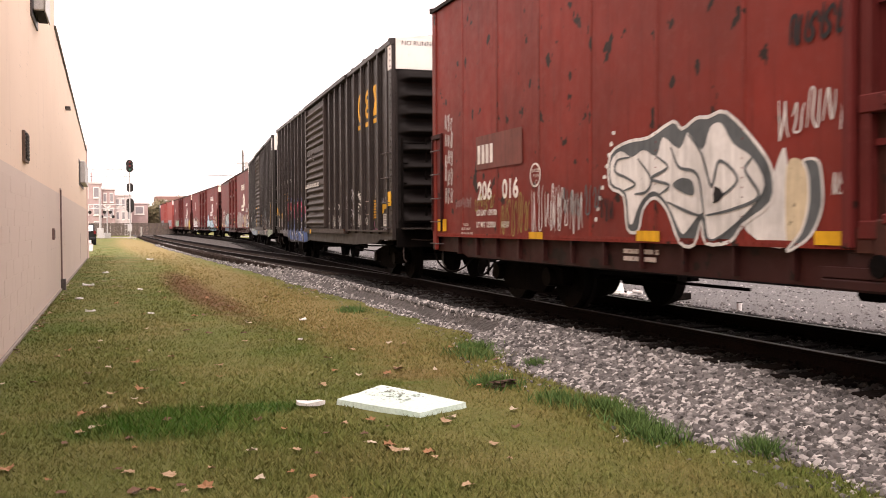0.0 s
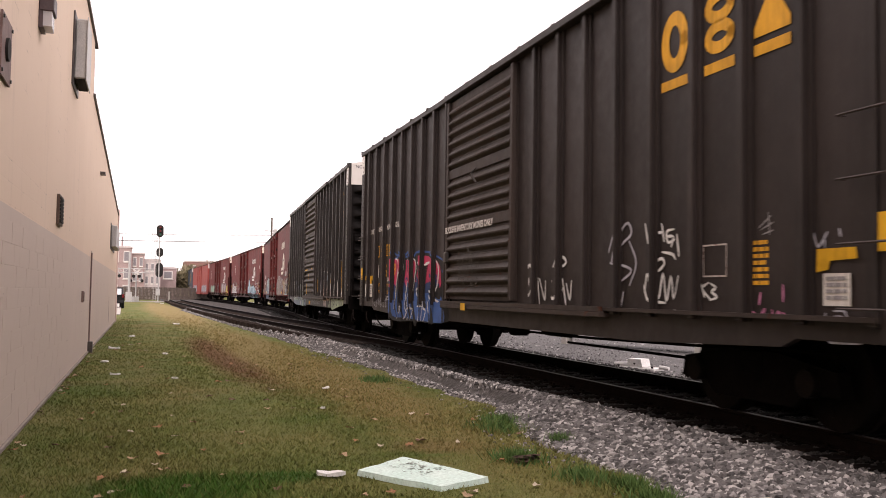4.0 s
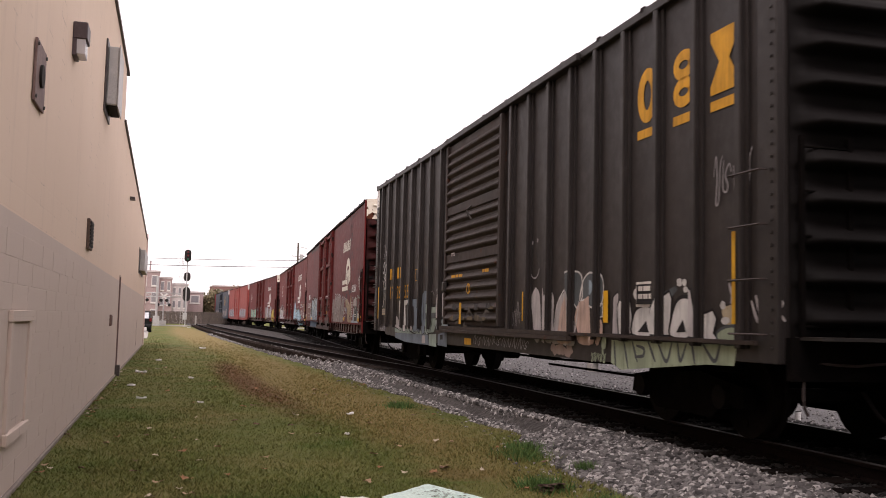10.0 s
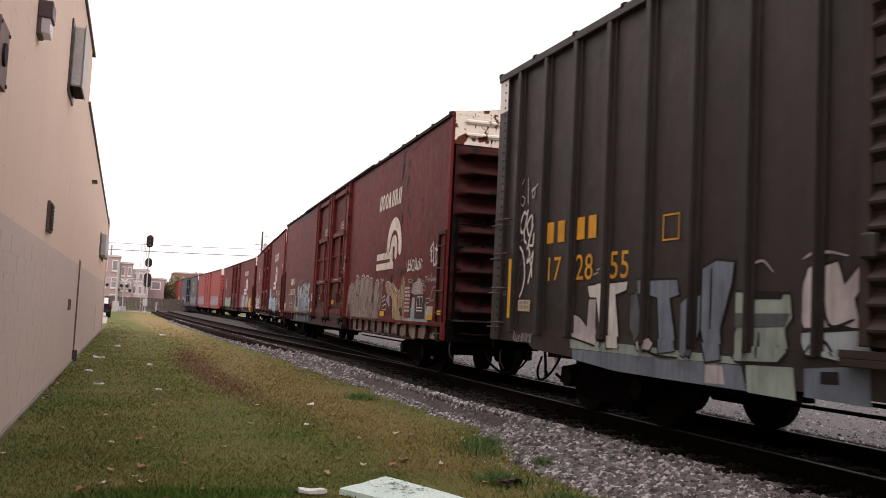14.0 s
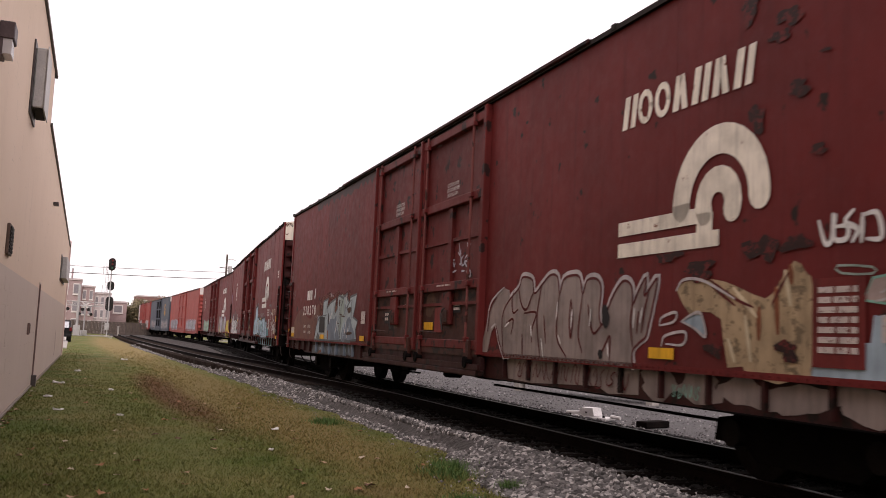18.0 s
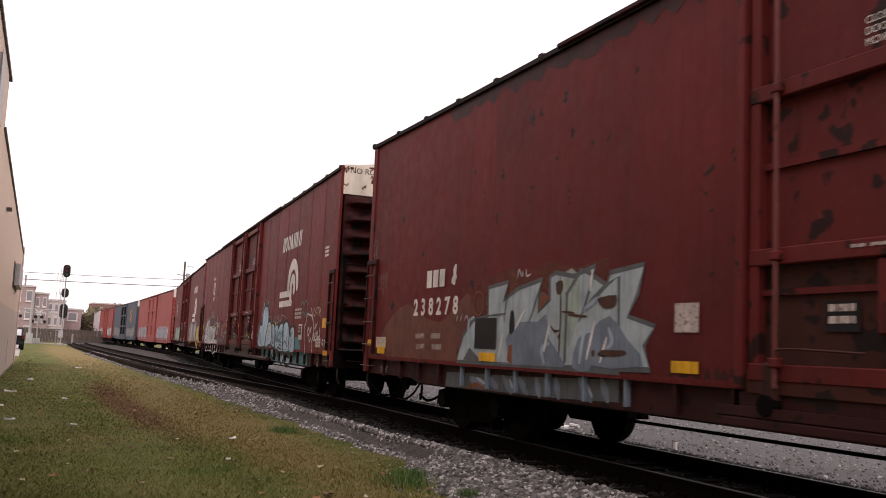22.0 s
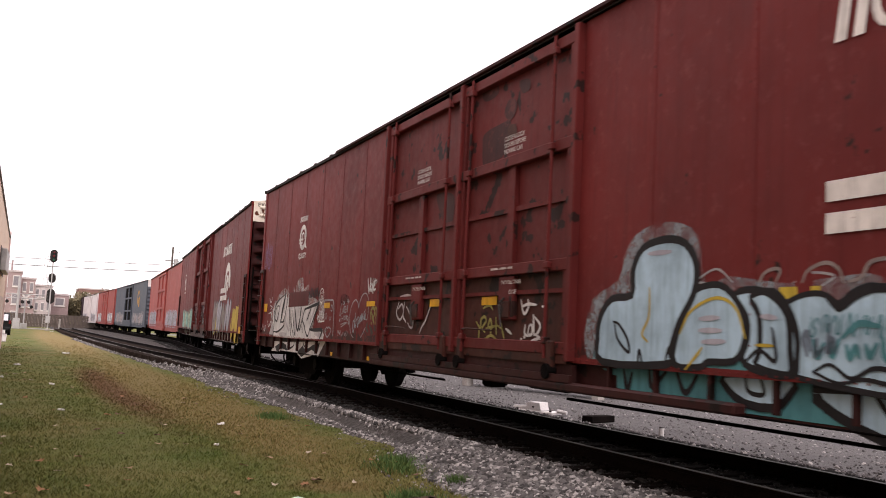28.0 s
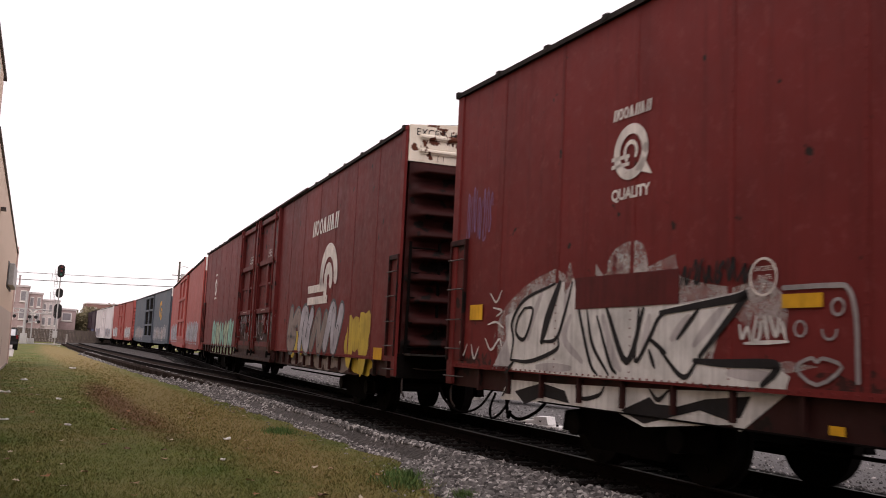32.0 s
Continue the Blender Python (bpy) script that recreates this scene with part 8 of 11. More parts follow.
dn_.shape([(-7.36, 1.09), (-7.33, 1.27), (-7.23, 1.29), (-7.23, 1.04)], "orange", 3.6, k=1)
dn_.shape([(-7.3, 1.69), (-7.22, 1.69), (-7.19, 1.46), (-7.32, 1.43)], "dark", 4.5, k=2, name="rust_hole")
dn_.shape([(-6.22, 2), (-6.08, 2.02), (-6.1, 1.9), (-6.19, 1.87)], "dark", 4.5, k=2, name="rust_hole")
dn_.shape([(-5.28, 1.8), (-5.03, 1.82), (-5.03, 1.71), (-5.23, 1.72)], "dark", 4.5, k=2, name="rust_hole")
dn_.shape([(-5.33, 1.22), (-5.03, 1.26), (-4.98, 1.23), (-5.22, 1.18)], "dark", 4.5, k=2, name="rust_hole")
dn_.strokes([[(-6.94, 1.71), (-7.17, 1.48)], [(-5.4, 1.55), (-5.54, 1.16)], [(-5.47, 2.1), (-5.5, 1.89)], [(-7.5, 1.4), (-7.58, 1.13)], [(-6.35, 1.51), (-6.45, 1.22)], [(-5.17, 1.38), (-5.28, 1.13)]], "white", 0.045, 4)
dn_.strokes([[(-7.4, 2.07), (-7.47, 1.56)], [(-6.54, 2.05), (-6.82, 1.56)], [(-6.13, 2.09), (-6.1, 1.55)], [(-7.93, 1.65), (-7.43, 1.67)], [(-5.61, 1.72), (-5.72, 1.55)]], "slate", 0.025, 4)
dn_.strokes([[(-7.15, 2.11), (-7.12, 2.21), (-7.05, 2.12)], [(-7.03, 2.18), (-7.02, 2.12)], [(-6.94, 2.2), (-6.92, 2.12), (-6.82, 2.14)], [(-8.92, 1.59), (-8.88, 1.66)], [(-8.78, 1.59), (-8.74, 1.67)], [(-8.65, 1.6), (-8.59, 1.66), (-8.52, 1.58)]], "chalk", 0.025, 4)
dn_.shape([(-6.21, 1.92), (-6.16, 2.01), (-6.08, 2.02), (-6.07, 1.93), (-6.14, 1.86)], "rust", 4.6, k=2)
dn_.shape([(-5.36, 1.78), (-5.28, 1.81), (-5.15, 1.81), (-5.01, 1.82), (-5.03, 1.71), (-5.23, 1.69)], "rust", 4.6, k=2)
dn_.shape([(-5.32, 1.22), (-5.22, 1.26), (-5.07, 1.25), (-4.86, 1.26), (-4.81, 1.22), (-5.03, 1.19), (-5.22, 1.2)], "rust", 4.6, k=2)
dn_.shape([(-5.45, 1.23), (-5.39, 1.26), (-5.38, 1.2), (-5.42, 1.18)], "rust", 4.6, k=2)
dn_.strokes([[(-6.11, 1.85), (-6.1, 1.65), (-6.11, 1.19)], [(-6.06, 1.67), (-5.81, 1.65)], [(-5.55, 1.61), (-5.93, 1.63)], [(-6.31, 1.51), (-6.22, 1.45), (-6.13, 1.46)], [(-6.12, 1.41), (-6.14, 1.37)]], "rust", 0.03, 4.4)
dn_.strokes([[(-8.09, 1.11), (-8.46, 1.34), (-8.5, 1.57), (-8.35, 1.64)], [(-6.44, 1.08), (-6.5, 1.24), (-6.35, 1.31)], [(-5.44, 1.46), (-5.6, 1.42), (-5.68, 1.11)], [(-5.13, 1.48), (-5.07, 1.34), (-5.15, 1.28)], [(-5.64, 1.68), (-5.44, 1.76), (-5.38, 1.8)]], "ice", 0.06, 3.9)
dn_.shape([(-6.07, 2.11), (-5.73, 2.06), (-5.75, 1.55), (-6.02, 1.19), (-6.07, 1.55)], "mintgrey", 2.4, k=2)
dn_.text("238278", -10.55, 1.7, 0.25, LETTER, spread=1.72, bold=0.012)
for k in range(3):
    dn_.lay("mark_block", [dn_.rect(-10.05 + 0.240 * k, -9.86 + 0.240 * k, 2.1, 2.36)], LETTER, 5)
dn_.patch(9.14, 8.99, 2.12, 2.36, "white", 125, rough=0.5)
dn_.text("LD LMT", -10.42, 1.34, 0.075, LETTER)
dn_.text("LT WT", -10.37, 1.18, 0.075, LETTER)
dn_.text("109600", -9.83, 1.34, 0.085, LETTER)
dn_.text("110400", -9.77, 1.18, 0.085, LETTER)
dn_.plate(8.30, 7.67, 1.22, 1.62, SPRAY["dark"])
dn_.yellow(8.14, 7.67, 1.06, 1.17)
dn_.lay("plate_ring", dn_.arc(-8.22, 1.82, 0.16, 0, 360, 0.02, 20), SPRAY["orange"], 5)
dn_.text("F", -8.27, 1.7, 0.09, SPRAY["orange"])
for o in car.children:
    if o.name.startswith("sill_stiffener") and 4.2 < o.matrix_basis.translation.y < 8.9:
        o.material_slots[0].link = "OBJECT"
        o.material_slots[0].material = SPRAY["haze"]
dm_ = Decal(car, hw - 0.068)
dm_.shape([(-9.33, 0.87), (-7.15, 0.9), (-5.04, 0.96), (-5.03, 0.73), (-6.41, 0.69), (-8.02, 0.68), (-9.37, 0.66)], "slate", 1, k=1)
dm_.strokes([[(-8.53, 0.81), (-8.17, 0.73)], [(-7.57, 0.87), (-7.35, 0.7)], [(-6.73, 0.88), (-6.65, 0.7)], [(-6.28, 0.9), (-6.21, 0.71)], [(-5.78, 0.92), (-5.55, 0.72)], [(-5.34, 0.93), (-5.23, 0.74)], [(-8.03, 0.84), (-7.74, 0.74)], [(-7.15, 0.87), (-6.95, 0.71)]], "haze", 0.12, 2)
dm_.strokes([[(-8.33, 0.83), (-8.02, 0.75)], [(-7.4, 0.85), (-7.27, 0.72)], [(-6.51, 0.89), (-6.46, 0.72)], [(-5.66, 0.92), (-5.52, 0.76)]], "fog", 0.05, 3)
dm_.strokes([[(-8.63, 0.67), (-8.37, 0.74), (-8.12, 0.7)]], "orange", 0.06, 2.5)
dm_ = Decal(car, hw)
dm_.strokes([[(9.15, 1.57), (9.15, 1.31)], [(9.36, 1.73), (9.39, 1.36)], [(9.53, 1.91), (9.55, 1.77)]], "orange", 0.06, 2.6)
dm_.strokes([[(8.81, 1.75), (9.12, 1.5)], [(9.47, 1.87), (9.54, 1.59)], [(8.97, 1.5), (9.05, 1.12)], [(8.74, 1.3), (8.83, 1.11)]], "cream", 0.05, 2.8)
for k, (a, z, ra, rz) in enumerate(((9.18, 2.08, 0.19, 0.12), (9.6, 2.09, 0.14, 0.08), (8.3, 1.94, 0.26, 0.08), (7.78, 2.1, 0.18, 0.06), (9.51, 1.22, 0.13, 0.08), (8.54, 1.2, 0.11, 0.07))):
    dm_.lay("rust_blotch", [dm_.blob(a, z, ra, rz, np.random.default_rng(740 + k), 18, 0.5)], _rust, 4.6)
dcs = Decal(car, hw - 0.068)
dcs.shift, dcs.spread = dc.shift, dc.spread
dcs.patch(-8.0, -12.3, 0.7, 0.97, "silver", 114, 6, rough=0.3)
dcs.shape([(4.2, 0.97), (7.98, 0.97), (7.97, 0.7), (7.3, 0.67), (7.05, 0.74), (6.5, 0.72), (5.1, 0.67), (4.3, 0.69)], "silver", 1, k=1)
dcs.tag(-4.6, -7.8, 0.72, 0.96, 9, "maroon", 115, 0.03)
dcs.tag(-8.6, -9.1, 0.72, 0.87, 4, "mint", 128, 0.02)
dc.yellow(4.16, 3.72, 1.07, 1.18)
dc.plate(12.6, 12.13, 1.17, 1.35, SPRAY["cream"], 1, LETTER_DIM, 34)
dc.yellow(12.52, 12.16, 1.07, 1.18)
dc.yellow(13.21, 12.84, 1.2, 1.3)
dc.plate(4.12, 3.73, 1.44, 1.71, LETTER_DIM)
dd = Decal(car, hw - 0.03)
dd.spread = dc.spread
dd.yellow(-0.3, -0.78, 1.34, 1.47)
dd.plate(-0.85, -1.25, 1.3, 1.72, worn("repainted_red_patch", (0.2, 0.03, 0.028), (0.05, 0.02, 0.018), 0.62))
dd.plate(-1.75, -2.1, 1.62, 1.78, SPRAY["dark"], 2, LETTER_DIM, 31)
dd.plate(2.35, 2.0, 1.45, 1.68, SPRAY["dark"], 2, LETTER_DIM, 32)
dd.bars(-1.1, -0.75, 1.72, 1.8, 1, LETTER_DIM, 33)
dd.patch(1.75, 1.35, 1.35, 1.85, worn("bare_brown_steel", (0.12, 0.06, 0.035), (0.04, 0.02, 0.015), 0.6), 126, 1)
dd.patch(-0.35, -0.8, 1.55, 2.0, worn("bare_brown_steel_b", (0.10, 0.05, 0.03), (0.04, 0.02, 0.015), 0.6), 127, 1)
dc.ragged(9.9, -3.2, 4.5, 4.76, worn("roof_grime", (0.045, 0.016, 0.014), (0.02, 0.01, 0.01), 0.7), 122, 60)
dc.tag(13.25, 12.75, 2.7, 3.1, 3, "grey", 121, 0.009)
dc.tag(12.7, 12.2, 2.05, 2.45, 3, "grey", 129, 0.009)
dcs.tag(12.5, 12.15, 0.75, 0.9, 2, "lilac", 130, 0.016)

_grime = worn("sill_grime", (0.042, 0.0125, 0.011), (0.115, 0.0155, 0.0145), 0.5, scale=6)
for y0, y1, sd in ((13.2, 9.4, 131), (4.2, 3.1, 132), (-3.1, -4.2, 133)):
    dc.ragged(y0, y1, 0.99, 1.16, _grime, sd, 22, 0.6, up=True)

# long red car with pale blue bubbles and a silver piece
car, dc, L, hw, zt = plug_car(87.0, 112.6, "long oxide-red high boxcar with bubble graffiti and twin doors", (96.8, 102.83), RED_PINK, RUSTY_WHITE, 40, hw=1.52, zt=4.84, words="NO RUNNING BOARD", runs=2.75)
dc.shift, dc.spread = 0.38, ((-13.5, -12.5, -9.67, -7, -5, -3, 0, 2.75, 4, 5.5, 7, 13.2), (-12.45, -11.48, -8.68, -6.08, -4.18, -2.43, 0.32, 3.0, 3.87, 5.27, 6.68, 12.8))
dc.lay("paint_patch", [[(3.75, 0.98), (10.4, 0.98), (10.2, 1.3), (6.5, 1.4), (4.0, 1.35)]], SPRAY["teal"], 1)
db_ = Decal(car, hw)
db_.shape([(3.29, 1.23), (3.43, 1.65), (3.89, 1.84), (4.02, 2.15), (4.29, 2.32), (4.73, 2.35), (5.1, 2.2), (5.23, 1.77), (5.52, 1.81), (5.86, 1.77), (6.23, 1.73), (6.68, 1.76), (7.07, 1.75), (7.11, 1.47), (5.6, 1.47), (3.98, 1.03), (3.47, 0.98)], "bluemist", 1.4, k=3)
db_.shape([(5.88, 1.07), (5.91, 1.2), (5.9, 1.47), (5.8, 1.63), (6.05, 1.67), (6.21, 1.54), (6.31, 1.34), (6.31, 1.13), (6.27, 1.02)], "pale", 2.6, "dark", 0.055, 3)
db_.shape([(5.71, 1.12), (5.77, 1.29), (5.75, 1.47), (5.61, 1.65), (5.83, 1.69), (6.05, 1.63), (6.21, 1.47), (6.24, 1.21), (6.23, 1.02), (5.88, 1.04)], "pale", 3, "dark", 0.06, 3)
db_.shape([(4.83, 1.04), (4.86, 1.32), (5.01, 1.57), (5.12, 1.71), (5.42, 1.74), (5.63, 1.61), (5.74, 1.43), (5.73, 1.24), (5.61, 1.1), (5.29, 1.08), (5.18, 1.03)], "pale", 3.6, "dark", 0.06, 3)
db_.shape([(3.66, 1.01), (3.56, 1.24), (3.6, 1.47), (3.8, 1.65), (4.14, 1.68), (4.15, 1.92), (4.3, 2.13), (4.65, 2.19), (4.95, 2.13), (5.11, 1.92), (5.08, 1.67), (4.89, 1.42), (4.77, 1.16), (4.71, 1.03)], "pale", 4.2, "dark", 0.075, 3)
db_.strokes([[(3.86, 1.42), (3.92, 1.25), (4.12, 1.12), (4.09, 1.25), (3.94, 1.39), (3.84, 1.42)], [(5.75, 1.1), (5.91, 1.2), (6.09, 1.12), (6.07, 1.3), (6.05, 1.38)], [(4.69, 1.03), (4.76, 1.19), (4.87, 1.04)], [(4.27, 0.99), (4.29, 1.15), (4.36, 0.99)]], "dark", 0.035, 5.4)
db_.strokes([[(4.43, 1.74), (4.43, 1.47), (4.33, 1.31), (4.42, 1.23)], [(4.9, 1.32), (5.05, 1.52), (5.38, 1.63), (5.63, 1.54), (5.75, 1.29)], [(5.87, 1.24), (6.07, 1.24)], [(4.99, 1), (5.14, 1.13), (5.21, 1.2)]], "yellow", 0.03, 5.2)
db_.strokes([[(5.17, 1.45), (5.42, 1.46)], [(5.17, 1.35), (5.45, 1.35)], [(5.21, 1.25), (5.5, 1.26)], [(4.4, 2.07), (4.74, 2.07)], [(5.93, 1.47), (6.09, 1.46)]], "lilac", 0.05, 5.1)
dq_ = Decal(car, hw - 0.068)
dq_.shape([(3.56, 0.94), (4.66, 0.98), (4.66, 0.93), (3.99, 0.87), (3.69, 0.89)], "teal", 2.6, k=1)
dq_.strokes([[(3.94, 0.94), (4.01, 0.75), (4.08, 0.92)], [(4.36, 0.96), (4.41, 0.81), (4.62, 0.96)], [(4.78, 0.96), (4.87, 0.81), (4.95, 0.81), (5.06, 0.95)]], "dark", 0.06, 3)
dq_.shape([(5.43, 0.99), (5.47, 0.86), (5.68, 0.76), (6, 0.75), (6.15, 0.84), (6.2, 1.01)], "pale", 3.2, "dark", 0.07, 2)
dq_.strokes([[(5.67, 1.01), (5.71, 0.87), (5.84, 0.84), (5.9, 0.87), (5.84, 1)]], "dark", 0.04, 4)
dcs = Decal(car, hw - 0.068)
dcs.shift, dcs.spread = dc.shift, dc.spread
dcs.lay("paint_patch", [dcs.rect(4.3, 10.9, 0.68, 0.97)], SPRAY["teal"], 1)
dc.tag(-7.1, -8.2, 1.3, 1.5, 7, "teal", 133, 0.02)
dc.yellow(-12.77, -13.17, 0.95, 1.05)
d0_ = Decal(car, hw)
ds_ = Decal(car, hw - 0.068)
d0_.shape([(6.31, 1.01), (6.32, 1.13), (6.31, 1.28), (6.25, 1.45), (6.19, 1.56), (6.35, 1.63), (6.54, 1.64), (6.67, 1.58), (6.72, 1.52), (6.91, 1.63), (7.18, 1.68), (7.42, 1.58), (7.48, 1.35), (7.44, 1.15), (7.39, 0.93)], "pale", 2.8, "dark", 0.045, 3)
d0_.strokes([[(6.61, 1.61), (6.72, 1.55), (6.86, 1.63), (7, 1.67), (7.14, 1.66)]], "dark", 0.09, 4.2)
d0_.strokes([[(6.08, 1.75), (6.12, 1.83), (6.06, 1.85), (5.95, 1.82), (5.89, 1.75)], [(6.35, 1.73), (6.41, 1.82), (6.58, 1.87), (6.7, 1.82), (6.75, 1.72)], [(6.8, 1.72), (6.91, 1.75), (6.98, 1.85), (7.11, 1.88)]], "silver", 0.03, 2.2)
d0_.strokes([[(6.42, 1.18), (6.38, 1.3), (6.42, 1.35), (6.45, 1.22)], [(6.51, 1.3), (6.5, 1.18), (6.58, 1.24)], [(6.63, 1.41), (6.62, 1.2), (6.66, 1.31), (6.69, 1.21)]], "haze", 0.05, 5)
d0_.shape([(6.11, 1.7), (6.53, 1.7), (6.53, 1.66), (6.29, 1.63), (6.17, 1.6), (6.11, 1.61)], "yellow", 1.6, k=1)
d0_.shape([(7.49, 0.93), (7.39, 1.19), (7.33, 1.47), (7.48, 1.66), (7.82, 1.72), (8.05, 1.63), (8.21, 1.44), (8.26, 1.22), (8.26, 0.96)], "pale", 3, "dark", 0.08, 3)
d0_.shape([(8.28, 0.95), (8.25, 1.26), (8.37, 1.52), (8.64, 1.59), (8.84, 1.51), (8.91, 1.27), (8.9, 0.95)], "pale", 3.8, "dark", 0.08, 3)
ds_.shape([(6.4, 0.94), (7.32, 0.92), (7.13, 0.66), (7.05, 0.62), (6.62, 0.76)], "pale", 2.2, "dark", 0.08, 2)
ds_.shape([(7.37, 0.93), (7.43, 0.71), (7.64, 0.6), (7.99, 0.62), (8.16, 0.8), (8.19, 0.94)], "pale", 2.2, "dark", 0.08, 2)
ds_.strokes([[(7.6, 0.96), (7.67, 0.85), (7.76, 0.83), (8.04, 0.81), (7.99, 0.87)], [(6.44, 0.94), (6.53, 0.77)], [(6.97, 0.94), (7.12, 0.76)]], "dark", 0.05, 3.4)
d0_.strokes([[(7.46, 1.08), (7.58, 1.17), (7.76, 1.21), (7.91, 1.14), (8, 1.08), (7.94, 1.27), (7.95, 1.38)], [(6.48, 1.06), (6.64, 1.12), (6.83, 1.03), (7.02, 1.11), (7.22, 1.09), (7.19, 1.01), (6.94, 1.03), (6.72, 0.99), (6.48, 1.06)]], "dark", 0.035, 5)
d0_.strokes([[(8.39, 1.44), (8.41, 1.32)], [(8.39, 1.41), (8.46, 1.44), (8.43, 1.38), (8.48, 1.32)], [(8.51, 1.42), (8.52, 1.33)], [(8.57, 1.34), (8.57, 1.46), (8.62, 1.44), (8.58, 1.4)], [(8.54, 1.24), (8.66, 1.27)], [(8.59, 1.28), (8.57, 1.19), (8.64, 1.21)], [(8.52, 1.07), (8.54, 1.15), (8.59, 1.12), (8.54, 1.09), (8.62, 1.05)]], "dark", 0.03, 5)
d0_.strokes([[(6.48, 1.29), (6.52, 1.17), (6.58, 1.27)], [(6.64, 1.27), (6.66, 1.18), (6.72, 1.3)], [(6.79, 1.26), (6.82, 1.17), (6.87, 1.26), (6.9, 1.18)], [(6.96, 1.27), (6.99, 1.19), (7.05, 1.28)], [(7.1, 1.32), (7.13, 1.18), (7.29, 1.2)], [(6.75, 1.32), (6.9, 1.42), (7.08, 1.4)]], "teal", 0.05, 5)
d0_.strokes([[(4.66, 1.66), (5.1, 1.77), (5.52, 1.7)], [(5.05, 1.77), (5.36, 1.88), (5.57, 1.76)], [(6.26, 1.73), (6.42, 1.8), (6.66, 1.77), (6.55, 1.7)], [(6.89, 1.71), (7, 1.85), (7.31, 1.86), (7.64, 1.8), (7.82, 1.77)]], "grey", 0.02, 1.5)
d0_.strokes([[(10.2, 0.94), (10.11, 1.2), (10.01, 1.53), (10.14, 1.63), (10.2, 1.79), (10.33, 1.85), (10.47, 1.81), (10.66, 1.81), (10.86, 1.71), (11, 1.52), (10.97, 1.34), (10.84, 1.19), (10.91, 1.04), (10.97, 0.95)], [(10.36, 1.46), (10.45, 1.53), (10.56, 1.43), (10.46, 1.34), (10.36, 1.46)], [(10.62, 1.53), (10.75, 1.43)], [(10.76, 1.54), (10.62, 1.4)], [(10.64, 1.31), (10.73, 1.28), (10.64, 1.22), (10.57, 1.29)], [(10.94, 1.4), (10.98, 1.28), (11.06, 1.4), (11.13, 1.28), (11.24, 1.46)], [(11.24, 1.34), (11.35, 1.43), (11.33, 1.3)], [(11.38, 1.46), (11.44, 1.3), (11.52, 1.35)], [(11.57, 1.52), (11.63, 1.38), (11.55, 1.29)], [(11.01, 1.25), (11.69, 1.29)], [(11.06, 1.49), (11.17, 1.61), (11.17, 1.52), (11.34, 1.64)], [(11.9, 1.27), (11.87, 1.19), (11.95, 1.17), (11.97, 1.25), (11.9, 1.27)], [(12.05, 1.27), (12.12, 1.24), (12.07, 1.12)]], "white", 0.04, 5)
d0_.strokes([[(10.6, 1.78), (10.65, 1.97), (10.79, 1.77), (10.82, 1.96)], [(10.97, 1.95), (10.92, 1.8), (11.06, 1.79)], [(11.15, 1.94), (11.09, 1.88), (11.21, 1.82)], [(11.24, 1.95), (11.43, 1.96)], [(11.33, 1.95), (11.33, 1.79)], [(11.47, 1.78), (11.47, 1.93), (11.58, 1.89), (11.49, 1.85), (11.61, 1.75)]], "cream", 0.03, 5)
d0_.strokes([[(9.46, 1.78), (9.43, 2.02), (9.66, 2.15), (9.81, 2.07), (10.02, 2.16), (10.22, 2.05), (10.19, 1.89), (9.91, 1.76)], [(9.56, 1.81), (9.75, 1.91), (9.91, 1.83), (10.11, 1.96)]], "teal", 0.025, 5)
d0_.plate(-9.36, -9.76, 1.26, 1.62, LETTER)
Decal(car, hw + 0.012).plate(-9.43, -9.70, 1.37, 1.58, SPRAY["dark"], 2, LETTER_DIM, 40)
d0_.yellow(-11.81, -12.21, 1.52, 1.72)
d0_.plate(-11.26, -11.72, 1.11, 1.28, SPRAY["cream"], 2, seed=19)
ds_.text("67", 11.14, 0.68, 0.11, LETTER_DIM)
bar_word(d0_, 6.62, 9.06, 3.52, 3.9, 7, LETTER)
wheel_mark(d0_, 6.58, 8.95, 2.08, 3.28, LETTER)
dc.bars(12.4, 12.75, 3.0, 3.25, 3, LETTER, 20, words=2)
dc.bars(9.5, 10.3, 1.72, 2.0, 3, LETTER_DIM, 21, words=3)
# round emblem on the other half
d0_ = Decal(car, hw)
d0_.lay("round_emblem", d0_.arc(-8.66, 3.26, 0.235, 0, 360, 0.105, 26, 1.0) + d0_.arc(-8.66, 3.26, 0.1, -30, 230, 0.045, 14) + [[(-8.58, 3.06), (-8.3, 2.98), (-8.46, 3.2)]] + [d0_.rect(-8.98, -8.68, 3.12, 3.16), d0_.rect(-8.98, -8.68, 3.2, 3.24)], LETTER, 4, "cream round emblem")
bar_word(d0_, -8.98, -8.34, 3.62, 3.74, 7, LETTER, 0.02)
d0_.text("QUALITY", -8.98, 2.79, 0.115, LETTER, bold=0.006, spread=0.95)
dc.shift = dcs.shift = 0.64
dm_ = Decal(car, hw)
dm_.shape([(-11.27, 1.08), (-11.39, 1.57), (-10.77, 1.97), (-10.02, 2.16), (-9.81, 2.07), (-9.65, 2.38), (-9.48, 2.11), (-9.29, 2.24), (-9.09, 2.03), (-8.83, 2.26), (-8.64, 2.11), (-8.32, 2.08), (-7.94, 2.17), (-7.86, 1.96), (-7.16, 1.83), (-6.86, 1.9), (-6.62, 1.76), (-6.57, 1.47), (-6.95, 1.4), (-7.15, 1.59), (-7.42, 1.2), (-6.52, 1.23), (-6.51, 1.14), (-9.77, 1.01)], "mist", 0.8, k=2)
